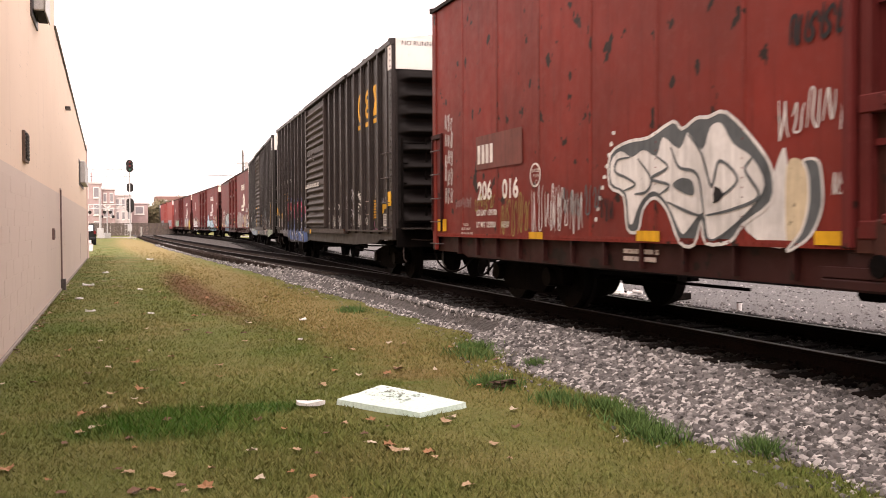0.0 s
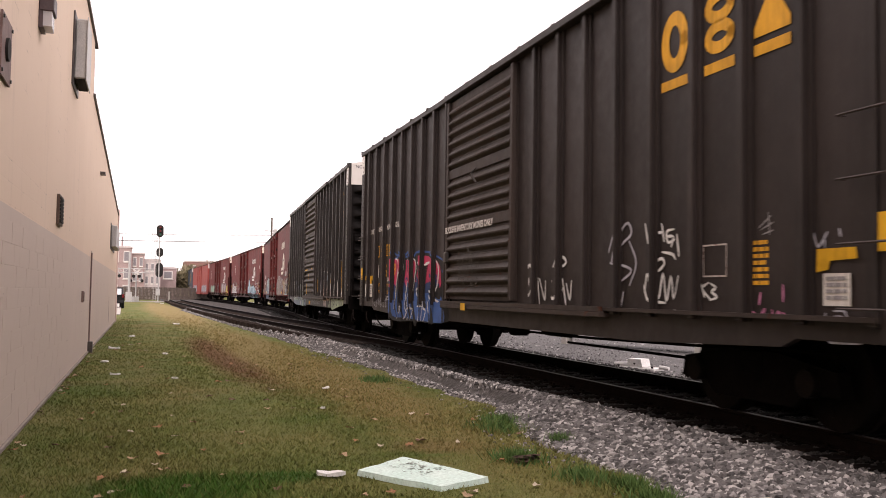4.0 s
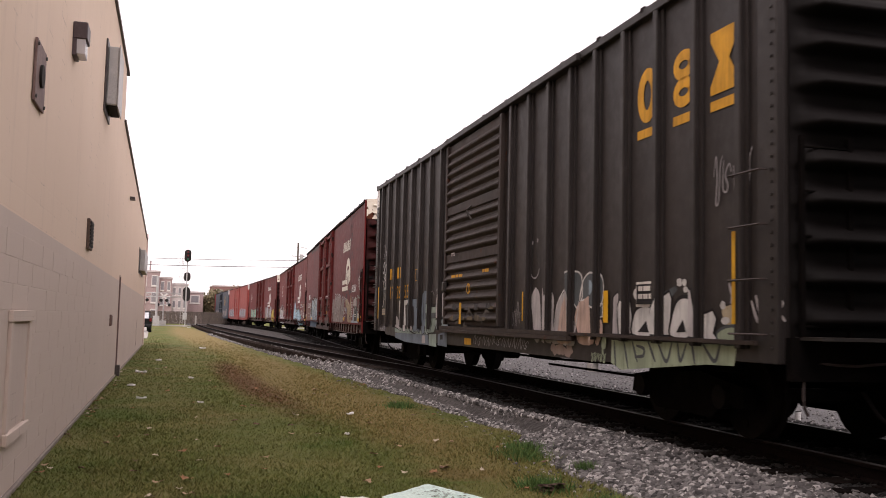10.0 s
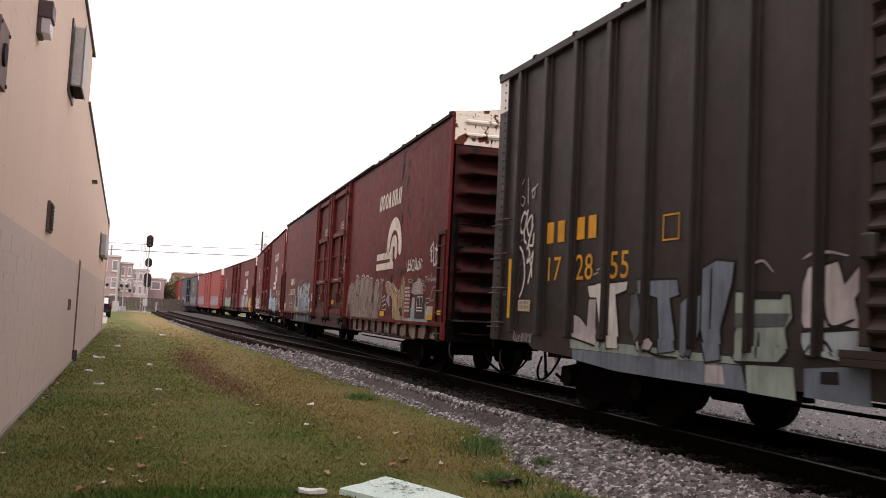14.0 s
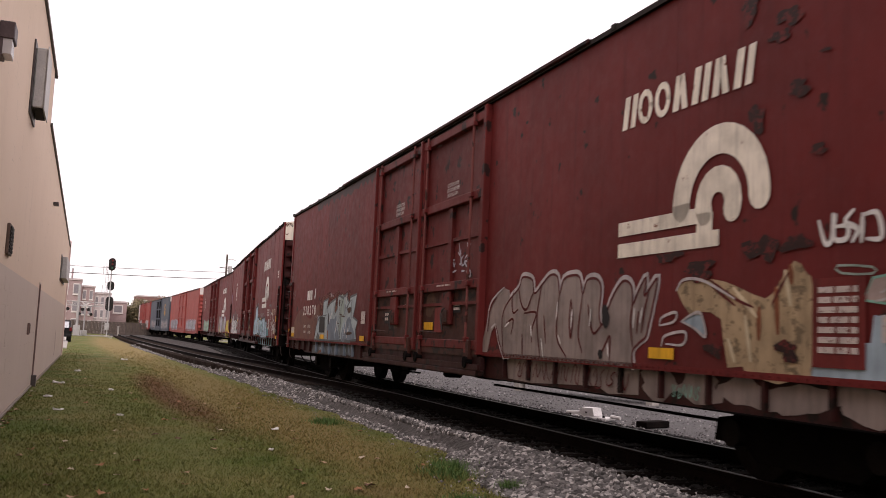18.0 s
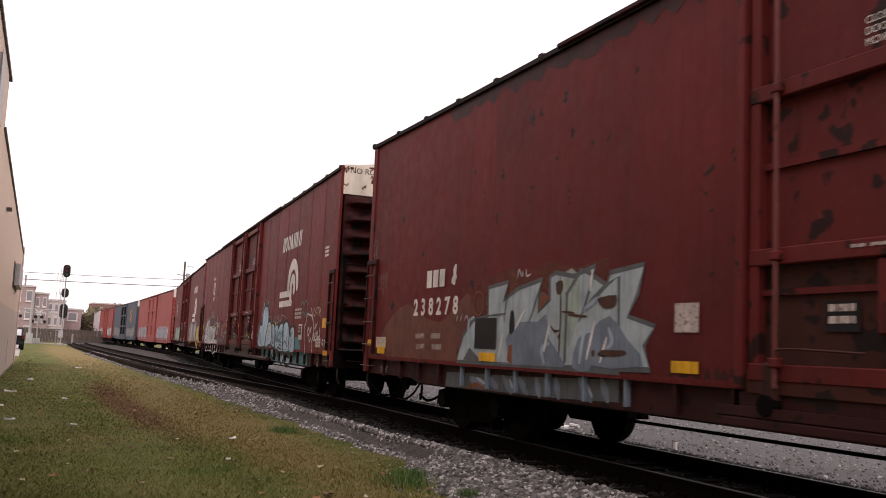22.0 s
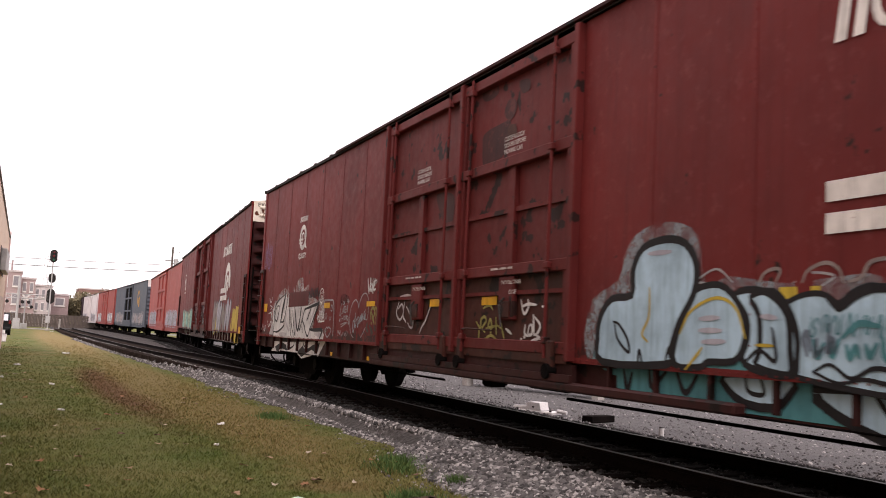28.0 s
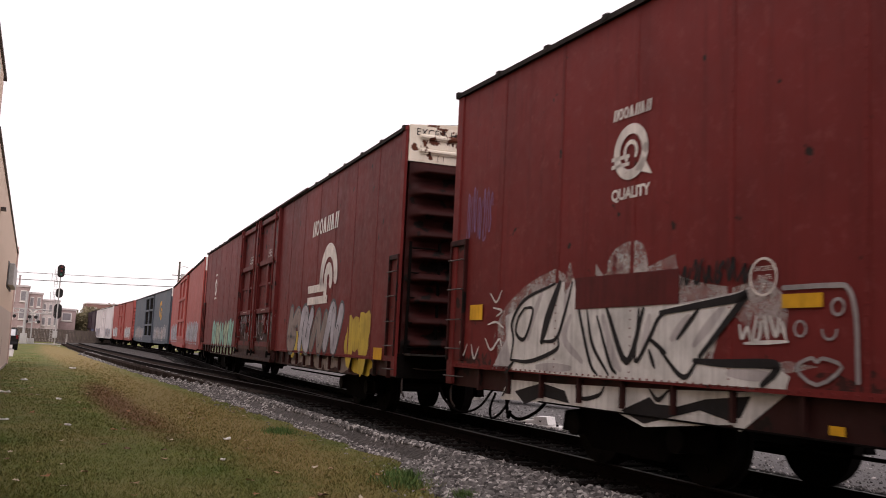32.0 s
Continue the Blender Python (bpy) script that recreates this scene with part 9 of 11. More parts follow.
dm_.shape([(-9.02, 2.07), (-8.88, 2.3), (-8.51, 2.35), (-8.37, 2.2), (-8.41, 2.01)], "mist", 1.2, k=2)
dc.shape([(-11.85, 0.99), (-11.5, 1.36), (-11.53, 1.64), (-11.18, 1.76), (-10.78, 1.88), (-10.48, 2.0), (-10.29, 1.96), (-10.16, 1.86), (-10.01, 2.04), (-9.93, 1.72), (-8.49, 1.71), (-8.1, 1.72), (-7.4, 1.79), (-7.2, 1.84), (-7.53, 1.72), (-7.66, 1.58), (-8.01, 1.2), (-7.08, 1.2), (-6.98, 1.06), (-7.2, 0.99)], "chalk", 2, k=1)
d0_ = Decal(car, hw)
d0_.shape([(-10.98, 1.09), (-11.1, 1.36), (-11.07, 1.64), (-10.69, 1.83), (-10.01, 1.99), (-9.83, 2), (-9.83, 1.62), (-9.66, 2.04), (-9.55, 1.95), (-9.47, 1.69), (-9, 1.7), (-8.44, 1.68), (-8.18, 1.71), (-7.85, 1.7), (-7.16, 1.77), (-7.02, 1.74), (-7.53, 1.22), (-7.21, 1.21), (-6.73, 1.21), (-6.53, 1.11), (-6.57, 1.01), (-7.49, 1), (-9.22, 0.98), (-10.97, 0.99)], "white", 2.3, k=1)
d0_.strokes([[(-10.31, 1.89), (-10.48, 1.63), (-10.59, 1.37)], [(-9.69, 1.62), (-9.79, 1.37), (-9.44, 1.14)], [(-9.07, 1.61), (-8.88, 1.21), (-8.75, 1.08)], [(-8.3, 1.6), (-8.38, 1.28)], [(-7.73, 1.59), (-7.96, 1.39)], [(-7.29, 1.66), (-7.65, 1.34)], [(-10.37, 1.05), (-9.66, 1.06)], [(-7.21, 1.11), (-6.7, 1.1)]], "chalk", 0.1, 2.6)
d0_.strokes([[(-9.92, 1.99), (-10.14, 1.63), (-10.27, 1.34)]], "dark", 0.13, 4)
d0_.strokes([[(-10.01, 1.99), (-10.69, 1.83), (-10.98, 1.57), (-10.93, 1.36), (-10.98, 1.13)], [(-10.69, 1.73), (-10.49, 1.7), (-10.66, 1.37), (-10.87, 1.43), (-10.84, 1.6), (-10.69, 1.73)], [(-10.98, 1.11), (-10.51, 1.11), (-9.96, 1.25), (-9.91, 1.37)], [(-10.27, 1.34), (-9.97, 1.37), (-9.81, 1.62), (-9.66, 1.99)], [(-9.6, 2), (-9.49, 1.62), (-9.28, 1.14), (-9.14, 1.01)], [(-9.36, 1.68), (-9.24, 1.32), (-8.94, 1.02)], [(-9.17, 1.61), (-8.93, 1.15), (-8.81, 1.04)], [(-8.46, 1.67), (-8.5, 1.17), (-8.29, 1.39), (-8.13, 1.6), (-7.89, 1.67)], [(-8.29, 1.39), (-8.04, 1.26)], [(-8.12, 1.28), (-7.79, 1.05), (-7.6, 1.2)], [(-7.58, 1.67), (-7.88, 1.39)], [(-10.91, 1.09), (-11.11, 0.95)], [(-8.29, 1.28), (-8.2, 1.12)]], "dark", 0.05, 4)
d0_.strokes([[(-9, 1.69), (-8.64, 1.16), (-8.39, 1.67)], [(-8.13, 1.63), (-7.16, 1.73), (-7.04, 1.73), (-7.57, 1.24)], [(-7.64, 1.2), (-7.25, 1.19), (-6.71, 1.2), (-6.68, 1.14), (-6.82, 1.03)]], "dark", 0.08, 4.2)
d0_.strokes([[(-11.57, 1.93), (-11.41, 1.82), (-11.27, 1.96)], [(-11.48, 1.75), (-11.25, 1.71), (-11.39, 1.64)], [(-11.61, 1.54), (-11.39, 1.57), (-11.2, 1.5)], [(-12.42, 1.31), (-12.31, 1.13), (-12.19, 1.28)], [(-12.07, 1.28), (-11.97, 1.1), (-11.85, 1.25)], [(-11.67, 1.36), (-11.5, 1.22), (-11.29, 1.36), (-11.21, 1.22)]], "white", 0.03, 4)
d0_.strokes([[(-7.08, 1.51), (-7.05, 1.4), (-6.99, 1.49), (-6.95, 1.38)], [(-6.89, 1.58), (-6.92, 1.4), (-6.86, 1.4), (-6.83, 1.54)], [(-6.8, 1.58), (-6.76, 1.4)], [(-6.74, 1.58), (-6.67, 1.42), (-6.64, 1.56)], [(-6.61, 1.53), (-6.57, 1.4)], [(-7.02, 1.36), (-6.55, 1.38)]], "white", 0.035, 4)
ds_ = Decal(car, hw - 0.068)
ds_.shape([(-11.35, 0.62), (-11.16, 0.87), (-9.87, 0.88), (-7.95, 0.93), (-6.62, 0.98), (-7.14, 0.63), (-7.24, 0.68), (-8.44, 0.55), (-8.9, 0.66), (-9.85, 0.66)], "white", 1, k=1)
ds_.shape([(-10.98, 0.74), (-10.35, 0.87), (-9.86, 0.81), (-9.76, 0.68), (-10.34, 0.72), (-10.72, 0.6)], "dark", 2.2, k=1)
ds_.shape([(-8.81, 0.68), (-8.36, 0.84), (-8.26, 0.78), (-7.94, 0.78), (-7.57, 0.87), (-7.02, 0.93), (-7.13, 0.75), (-7.28, 0.71), (-7.64, 0.77), (-8.1, 0.66), (-8.44, 0.58)], "dark", 2.2, k=1)
ds_.strokes([[(-9.64, 0.87), (-9.52, 0.75), (-9.21, 0.8), (-9.11, 0.89)], [(-8.36, 0.91), (-8.23, 0.82), (-8.07, 0.92)], [(-11.28, 0.67), (-11.08, 0.85)]], "dark", 0.045, 2.6)
dc.lay("graffiti_tag", dc.ribbon([(-6.89, 1.8), (-6.4, 1.8), (-6.24, 1.77), (-6.17, 1.56), (-6.15, 1.1)], 0.04, 5) + dc.arc(-6.34, 1.64, 0.06, 0, 360, 0.025, 12) + dc.arc(-6.71, 1.48, 0.06, 0, 360, 0.02, 12) + dc.arc(-6.42, 1.47, 0.07, 180, 360, 0.02, 10) + dc.ribbon([(-6.75, 1.18), (-6.6, 1.26), (-6.54, 1.23), (-6.48, 1.26), (-6.3, 1.2), (-6.54, 1.06)], 0.03, 3, True), SPRAY["grey"], 5)
dc.shape([(-9.95, 2.03), (-8.19, 2.03), (-8.19, 1.71), (-9.95, 1.69)], "maroon", 4.5, k=1)
dc.shift = dcs.shift = 0.32
dc.tag(8.5, 7.6, 1.85, 2.1, 5, "dark", 144, 0.05)
dc.lay("plate_ring", dc.arc(-7.43, 1.9, 0.15, 0, 360, 0.02, 20), LETTER, 6)
dc.text("EXCEEDS", -7.54, 1.95, 0.04, LETTER)
dc.text("PLATE", -7.5, 1.88, 0.04, LETTER)
dc.text("F", -7.46, 1.79, 0.06, LETTER)
dc.yellow(7.22, 6.8, 1.64, 1.75)
dc.yellow(12.85, 12.48, 1.6, 1.8)
dc.tag(13.1, 12.3, 2.6, 3.4, 4, "purple", 146, 0.025)
d0_.shape([(-5.53, 1.83), (-5.4, 1.91), (-5.13, 1.88), (-4.95, 1.81), (-5.08, 1.73), (-5.39, 1.71), (-5.5, 1.66)], "darkmist", 1.2, k=2)
d0_.strokes([[(-5.44, 1.73), (-5.46, 1.6), (-5.49, 1.49), (-5.38, 1.54)], [(-5.35, 1.52), (-5.29, 1.63), (-5.25, 1.54)], [(-5.34, 1.56), (-5.24, 1.58)], [(-5.27, 1.65), (-5.14, 1.67)], [(-5.2, 1.66), (-5.21, 1.53)], [(-5.14, 1.65), (-5.16, 1.55), (-5.09, 1.56)], [(-5.14, 1.6), (-5.1, 1.61)], [(-5.06, 1.55), (-5.07, 1.67), (-5.02, 1.65), (-5.06, 1.6), (-5, 1.56)], [(-5.35, 1.71), (-5.3, 1.76), (-5.23, 1.73), (-5.3, 1.7), (-5.35, 1.71)], [(-5.07, 1.76), (-4.94, 1.76)], [(-5, 1.79), (-5.01, 1.68)], [(-5.05, 1.8), (-4.96, 1.73)], [(-5.54, 1.37), (-5.45, 1.43)], [(-5.52, 1.43), (-5.46, 1.37)], [(-5.35, 1.48), (-5.34, 1.38)], [(-5.27, 1.49), (-5.26, 1.4)], [(-5.34, 1.43), (-5.26, 1.44)], [(-5.22, 1.44), (-5.19, 1.48), (-5.14, 1.45), (-5.18, 1.41), (-5.22, 1.44)], [(-5.12, 1.45), (-5.1, 1.49), (-5.06, 1.46), (-5.09, 1.42), (-5.12, 1.45)], [(-5.04, 1.5), (-5.04, 1.4)], [(-4.98, 1.48), (-5.04, 1.45), (-4.97, 1.4)], [(-4.96, 1.47), (-4.93, 1.39), (-4.9, 1.33), (-4.97, 1.36)], [(-5.4, 1.32), (-5.19, 1.35), (-5.04, 1.36), (-5.19, 1.32), (-5.39, 1.27)], [(-5.01, 1.65), (-5.03, 1.56)]], "grey", 0.025, 4)
d0_.strokes([[(-5.58, 1.21), (-5.57, 1.11)], [(-5.57, 1.2), (-5.51, 1.16), (-5.5, 1.21)], [(-5.48, 1.2), (-5.45, 1.13), (-5.41, 1.2), (-5.39, 1.12)], [(-5.34, 1.16), (-5.34, 1.1), (-5.29, 1.14)], [(-5.26, 1.18), (-5.25, 1.1)], [(-5.17, 1.17), (-5.13, 1.11), (-5.1, 1.19)], [(-5.07, 1.17), (-5.05, 1.1)], [(-4.98, 1.23), (-4.97, 1.11)]], "grey", 0.02, 4)
d0_.strokes([[(-4.57, 1.08), (-4.72, 1.14), (-4.82, 1.28), (-4.87, 1.44), (-4.83, 1.6), (-4.74, 1.71), (-4.58, 1.78), (-4.47, 1.75), (-4.39, 1.69), (-4.36, 1.63), (-4.33, 1.71), (-4.21, 1.84), (-4.05, 1.89), (-3.91, 1.85), (-3.83, 1.75), (-3.81, 1.63), (-3.83, 1.47), (-3.88, 1.41), (-3.96, 1.43)], [(-3.93, 1.28), (-4.02, 1.2), (-4.17, 1.09)]], "grey", 0.025, 4)
d0_.strokes([[(-4.58, 1.38), (-4.63, 1.39), (-4.65, 1.25), (-4.6, 1.18), (-4.56, 1.29), (-4.53, 1.43), (-4.51, 1.54)], [(-4.53, 1.44), (-4.53, 1.28), (-4.47, 1.33)], [(-4.47, 1.27), (-4.46, 1.39), (-4.41, 1.45)], [(-4.31, 1.45), (-4.37, 1.46), (-4.38, 1.34), (-4.36, 1.28), (-4.31, 1.39), (-4.29, 1.45), (-4.28, 1.34)], [(-4.25, 1.35), (-4.22, 1.49), (-4.19, 1.37), (-4.16, 1.52), (-4.13, 1.4), (-4.1, 1.53), (-4.07, 1.41)], [(-3.97, 1.59), (-4.03, 1.54), (-4.03, 1.44), (-3.99, 1.43), (-3.97, 1.54), (-3.96, 1.44)]], "fog", 0.025, 4.4)
d0_.shape([(-3.95, 2.16), (-3.77, 2.16), (-3.45, 2.12), (-3.45, 2.05), (-3.55, 2.03), (-3.84, 2.05), (-3.93, 2.07)], "mist", 2, k=2)
d0_.strokes([[(-3.92, 2.13), (-3.88, 1.99), (-3.83, 1.92), (-3.78, 2.05), (-3.77, 2.14)], [(-3.72, 2.04), (-3.77, 1.98), (-3.73, 1.92), (-3.68, 1.97), (-3.69, 2.05), (-3.73, 2.03)], [(-3.64, 2.09), (-3.64, 1.94), (-3.66, 2), (-3.63, 2.03)], [(-3.47, 2.1), (-3.57, 2.08), (-3.59, 1.94), (-3.49, 1.95)], [(-3.6, 2.01), (-3.54, 2.02)], [(-3.83, 1.93), (-3.83, 1.88)], [(-3.63, 1.93), (-3.63, 1.88)]], "white", 0.045, 4)
d0_.shape([(-3.39, 1.67), (-3.32, 1.79), (-3.25, 1.88), (-3.16, 1.9), (-3.14, 1.81), (-3.25, 1.71)], "darkmist", 1.4, k=2)
d0_.strokes([[(-3.65, 1.42), (-3.67, 1.54), (-3.62, 1.61), (-3.54, 1.62), (-3.47, 1.57), (-3.49, 1.49), (-3.53, 1.45)], [(-3.62, 1.54), (-3.53, 1.42), (-3.46, 1.34)], [(-3.45, 1.65), (-3.38, 1.6), (-3.28, 1.67), (-3.25, 1.71)], [(-3.38, 1.35), (-3.37, 1.56), (-3.22, 1.59)], [(-3.37, 1.44), (-3.24, 1.46)], [(-3.37, 1.36), (-3.22, 1.4)], [(-3.62, 1.37), (-3.61, 1.34)]], "olive", 0.055, 4)
d0_.strokes([[(-3.85, 1.35), (-3.89, 1.26), (-3.79, 1.21)], [(-3.72, 1.31), (-3.57, 1.18), (-3.6, 1.27)], [(-3.48, 1.31), (-3.42, 1.23)], [(-3.33, 1.25), (-3.27, 1.21)]], "dust", 0.08, 2)
d0_.yellow(3.91, 3.47, 1.65, 1.74)
d0_.text("25X", -3.31, 1.35, 0.055, LETTER_DIM)
dd = Decal(car, hw - 0.028)
dd.spread = dc.spread
_stain = worn("dark_door_stain", (0.052, 0.012, 0.011), (0.09, 0.02, 0.018), 0.58, scale=5)
dk_ = Decal(car, hw - 0.028)
dk_.strokes([[(-2.37, 1.71), (-2.46, 1.53), (-2.3, 1.42), (-2.15, 1.53), (-2.23, 1.67), (-2.39, 1.6)], [(-2.12, 1.71), (-2.15, 1.49), (-2.01, 1.38)], [(-2.03, 1.63), (-1.86, 1.51), (-1.81, 1.38)], [(-1.93, 1.37), (-1.81, 1.3), (-1.7, 1.38), (-1.72, 1.95), (-1.79, 1.81), (-1.65, 1.66)], [(-1.89, 1.81), (-1.62, 1.77), (-1.41, 1.72)], [(-1.66, 1.7), (-1.5, 1.59), (-1.4, 1.76), (-1.39, 1.94)], [(-1.43, 1.59), (-1.63, 1.42), (-1.49, 1.49)], [(-1.04, 1.62), (-1.2, 1.42), (-1.33, 1.32), (-1.43, 1.22)], [(-2.34, 1.79), (-1.97, 1.81), (-1.73, 1.74)], [(-1.72, 1.6), (-1.72, 1.3)]], "chalk", 0.04, 5)
dk_.strokes([[(0.68, 1.35), (0.67, 1.19)], [(0.58, 1.4), (0.71, 1.32), (0.72, 1.43), (0.82, 1.47), (0.87, 1.41), (0.76, 1.32), (0.85, 1.27)], [(0.92, 1.32), (0.99, 1.44), (1.06, 1.33)], [(0.88, 1.32), (1.2, 1.36)], [(1.03, 1.35), (1.02, 1.24)], [(1.15, 1.46), (1.18, 1.25)], [(1.2, 1.36), (1.33, 1.33), (1.28, 1.41)], [(1.33, 1.33), (1.4, 1.2)], [(0.79, 1.15), (1.02, 1.23), (1.19, 1.18)], [(0.77, 1.58), (0.95, 1.62), (1.05, 1.56)]], "olive", 0.04, 5)
dk_.strokes([[(1.81, 1.67), (1.87, 1.53), (1.93, 1.51), (2, 1.59), (1.99, 1.67)], [(1.84, 1.59), (1.99, 1.62), (2.19, 1.61)], [(1.94, 1.37), (1.93, 1.27), (2.02, 1.24)], [(2.03, 1.36), (2.02, 1.26), (2.11, 1.27), (2.1, 1.37), (2.03, 1.36)], [(2.13, 1.49), (2.16, 1.25)], [(2.16, 1.47), (2.3, 1.37), (2.23, 1.27), (2.16, 1.26)], [(2.2, 1.26), (2.34, 1.21), (2.46, 1.2)], [(2.33, 1.59), (2.4, 1.56), (2.39, 1.35)], [(1.84, 1.2), (1.86, 1.2)], [(1.91, 1.23), (1.94, 1.22)], [(2.06, 1.17), (2.31, 1.23)], [(1.44, 1.32), (1.59, 1.26)]], "white", 0.04, 5)
dk_.yellow(1.06, 0.64, 1.62, 1.73)
dk_.yellow(-0.72, -1.16, 1.62, 1.73)
dg_ = Decal(car, hw + 0.04)
dg_.text("TWO FULL TURNS", 1.36, 1.87, 0.05, LETTER, spread=0.9)
dg_.text("CLOSE", 1.58, 1.75, 0.05, LETTER)
dg_.text("TWO FULL TURNS", -1.66, 1.87, 0.05, LETTER, spread=0.9)
dp_ = Decal(car, hw - 0.042)
dp_.lay("door_stain", [[tuple(q) for q in smooth_line([(0.47, 3.76), (0.51, 3.96), (1.05, 4.01), (1.27, 4.01), (1.25, 3.84), (1.16, 3.58), (0.58, 3.52), (0.48, 3.6)], 3, True)]], _stain, 1)
dp_.lay("door_stain", [[tuple(q) for q in smooth_line([(1.09, 4.12), (1.17, 4.27), (1.35, 4.27), (1.44, 4.16), (1.36, 4.04), (1.23, 4.01)], 3, True)]], _stain, 1.3)
dp_.lay("door_stain", [[tuple(q) for q in smooth_line([(1.23, 3.93), (1.41, 3.92), (1.46, 3.79), (1.29, 3.75), (1.16, 3.58), (1.2, 3.77)], 3, True)]], RUST_RUN, 1.6)
dp_.lay("door_stain", [[tuple(q) for q in smooth_line([(-1.05, 3.32), (-0.52, 3.27), (-0.39, 3.12), (-0.43, 2.84), (-0.61, 2.72), (-0.81, 2.91), (-1, 3.14)], 3, True)]], _stain, 1)
dp_.lay("door_stain", [[tuple(q) for q in smooth_line([(0.41, 4.7), (0.82, 4.61), (0.88, 4.44), (0.58, 4.4), (0.4, 4.48)], 3, True)]], _stain, 1)
dp_.lay("door_stain", [[tuple(q) for q in smooth_line([(1.47, 4.46), (1.73, 4.44), (1.77, 4.31), (1.57, 4.29)], 3, True)]], _stain, 1)
dcs.yellow(6.8, 6.65, 0.7, 0.77)
dcs.yellow(4.4, 4.25, 0.7, 0.77)

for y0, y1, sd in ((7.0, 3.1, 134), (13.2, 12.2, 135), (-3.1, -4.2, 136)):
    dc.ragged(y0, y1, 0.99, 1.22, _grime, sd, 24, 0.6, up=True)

# third long red car, with a silver and yellow piece
car, dc, L, hw, zt = plug_car(114.68, 140.68, "long oxide-red high boxcar with silver and yellow graffiti", (124.9, 131.0), RED_PINK, RUSTY_WHITE, 50, hw=1.52, zt=4.83, words="EXCESS HEIGHT", pressed=True)
bar_word(dc, 6.55, 8.85, 3.58, 3.92, 7, LETTER)
wheel_mark(dc, 6.45, 9.0, 2.05, 3.34, LETTER)
dc.shift = 0.7
dc.patch(-5.2, -7.0, 0.9, 1.6, "yellow", 161, 2, rough=0.3)
dc.patch(-10.6, -12.2, 0.85, 1.8, "yellow", 162, 2, rough=0.35)
dc.piece(-5.1, -10.4, 0.95, 2.1, 4, ("silver", "lilac"), "slate", 163, w=0.7, rim=0.06, slant=0.12)
dcs = Decal(car, hw - 0.068)
dcs.shift = 0.7
dcs.patch(-5.6, -10.8, 0.68, 0.97, "silver", 164, 5, rough=0.3)
dcs.patch(-10.8, -12.2, 0.68, 0.97, "yellow", 165, 2, rough=0.3)
dc.yellow(-12.5, -12.98, 0.98, 1.18)
dc.lay("round_emblem", dc.arc(-9.0, 3.2, 0.25, 0, 360, 0.14, 26, 0.95), LETTER, 4, "cream round emblem")
dc.bars(-9.3, -8.7, 3.6, 3.72, 1, LETTER, 22, words=5)
dc.bars(-9.3, -8.7, 2.7, 2.82, 1, LETTER, 23, words=5)
dc.piece(9.2, 3.6, 0.95, 1.9, 5, ("mint", "green"), "slate", 166, w=0.6, rim=0.05)
dcs.patch(9.2, 3.6, 0.68, 0.97, "green", 167, 4, rough=0.3)
dd = Decal(car, hw + 0.03)
dd.tag(3.0, -3.0, 1.2, 2.0, 6, "lilac", 168, 0.05)

# the cars that stay far off
for a, b, label, paint, white, seed, fills in (
        (142.9, 170.0, "sun-bleached red high boxcar with grey graffiti", RED_FADED, CLEAN_WHITE, 60, ("lilac", "grey")),
        (172.0, 200.0, "blue-grey high boxcar with a yellow emblem", BLUE_GREY, CLEAN_WHITE, 61, ("grey", "tan")),
        (202.0, 224.5, "faded red boxcar with pale graffiti", RED_FADED, RED_FADED, 62, ("white", "lilac")),
        (226.5, 252.5, "dirty white boxcar with pinkish streaks", WHITE_CAR, WHITE_CAR, 63, ("lilac", "tan")),
        (254.5, 279.0, "dark purple-brown boxcar at the far bend", DARK_CAR, DARK_CAR, 64, ("blue", "white"))):
    m = (a + b) / 2
    car, dc, L, hw, zt = plug_car(a, b, label, (m - 3.2, m + 3.2), paint, white, seed, hw=1.55, zt=4.84, far=True)
    for k, (y0, y1) in enumerate(((-4.2, -L / 2 + 1.2), (L / 2 - 1.2, 4.2))):
        dc.piece(y0, y1, 1.0, 2.0, 5, fills, "slate", seed * 3 + k, w=0.7, rim=0.05, halo=fills[0])
    if paint is BLUE_GREY:
        dc.lay("emblem", dc.arc(8.0, 3.4, 0.55, 40, 320, 0.25, 16) + dc.arc(8.6, 3.0, 0.4, 0, 360, 0.2, 14), LOGO_YELLOW, 4, "yellow emblem")
        for z in (0,):
            part("door_shade", box(-hw - 0.032, -hw - 0.03, -3.1, 3.1, 1.2, zt - 0.25), UNDER, car, "dark sheet over the door skins")

# ---- signal, crossing and the far end of the view ----
GALV = surf("galvanised_steel", (0.48, 0.47, 0.47), (0.56, 0.55, 0.55), 3, 0.5, 40, 0.1, 0.3)
BLACKPAINT = surf("matt_black_paint", (0.015, 0.013, 0.013), (0.03, 0.026, 0.025), 3, 0.7, 40, 0.1)
WOODPOLE = surf("weathered_pole_wood", (0.10, 0.08, 0.07), (0.16, 0.13, 0.11), 2, 0.9, 30, 0.4)
CONCRETE = surf("pale_concrete", (0.42, 0.39, 0.36), (0.5, 0.47, 0.44), 1.5, 0.9, 30, 0.3)
ASPHALT = surf("worn_asphalt", (0.10, 0.095, 0.095), (0.15, 0.14, 0.14), 0.8, 0.9, 30, 0.3)
REDLENS = surf("dark_red_lens", (0.12, 0.01, 0.012), (0.16, 0.014, 0.016), 3, 0.2, 40, 0.0)
GREENLENS = surf("dark_green_lens", (0.01, 0.09, 0.05), (0.012, 0.12, 0.06), 3, 0.2, 40, 0.0)

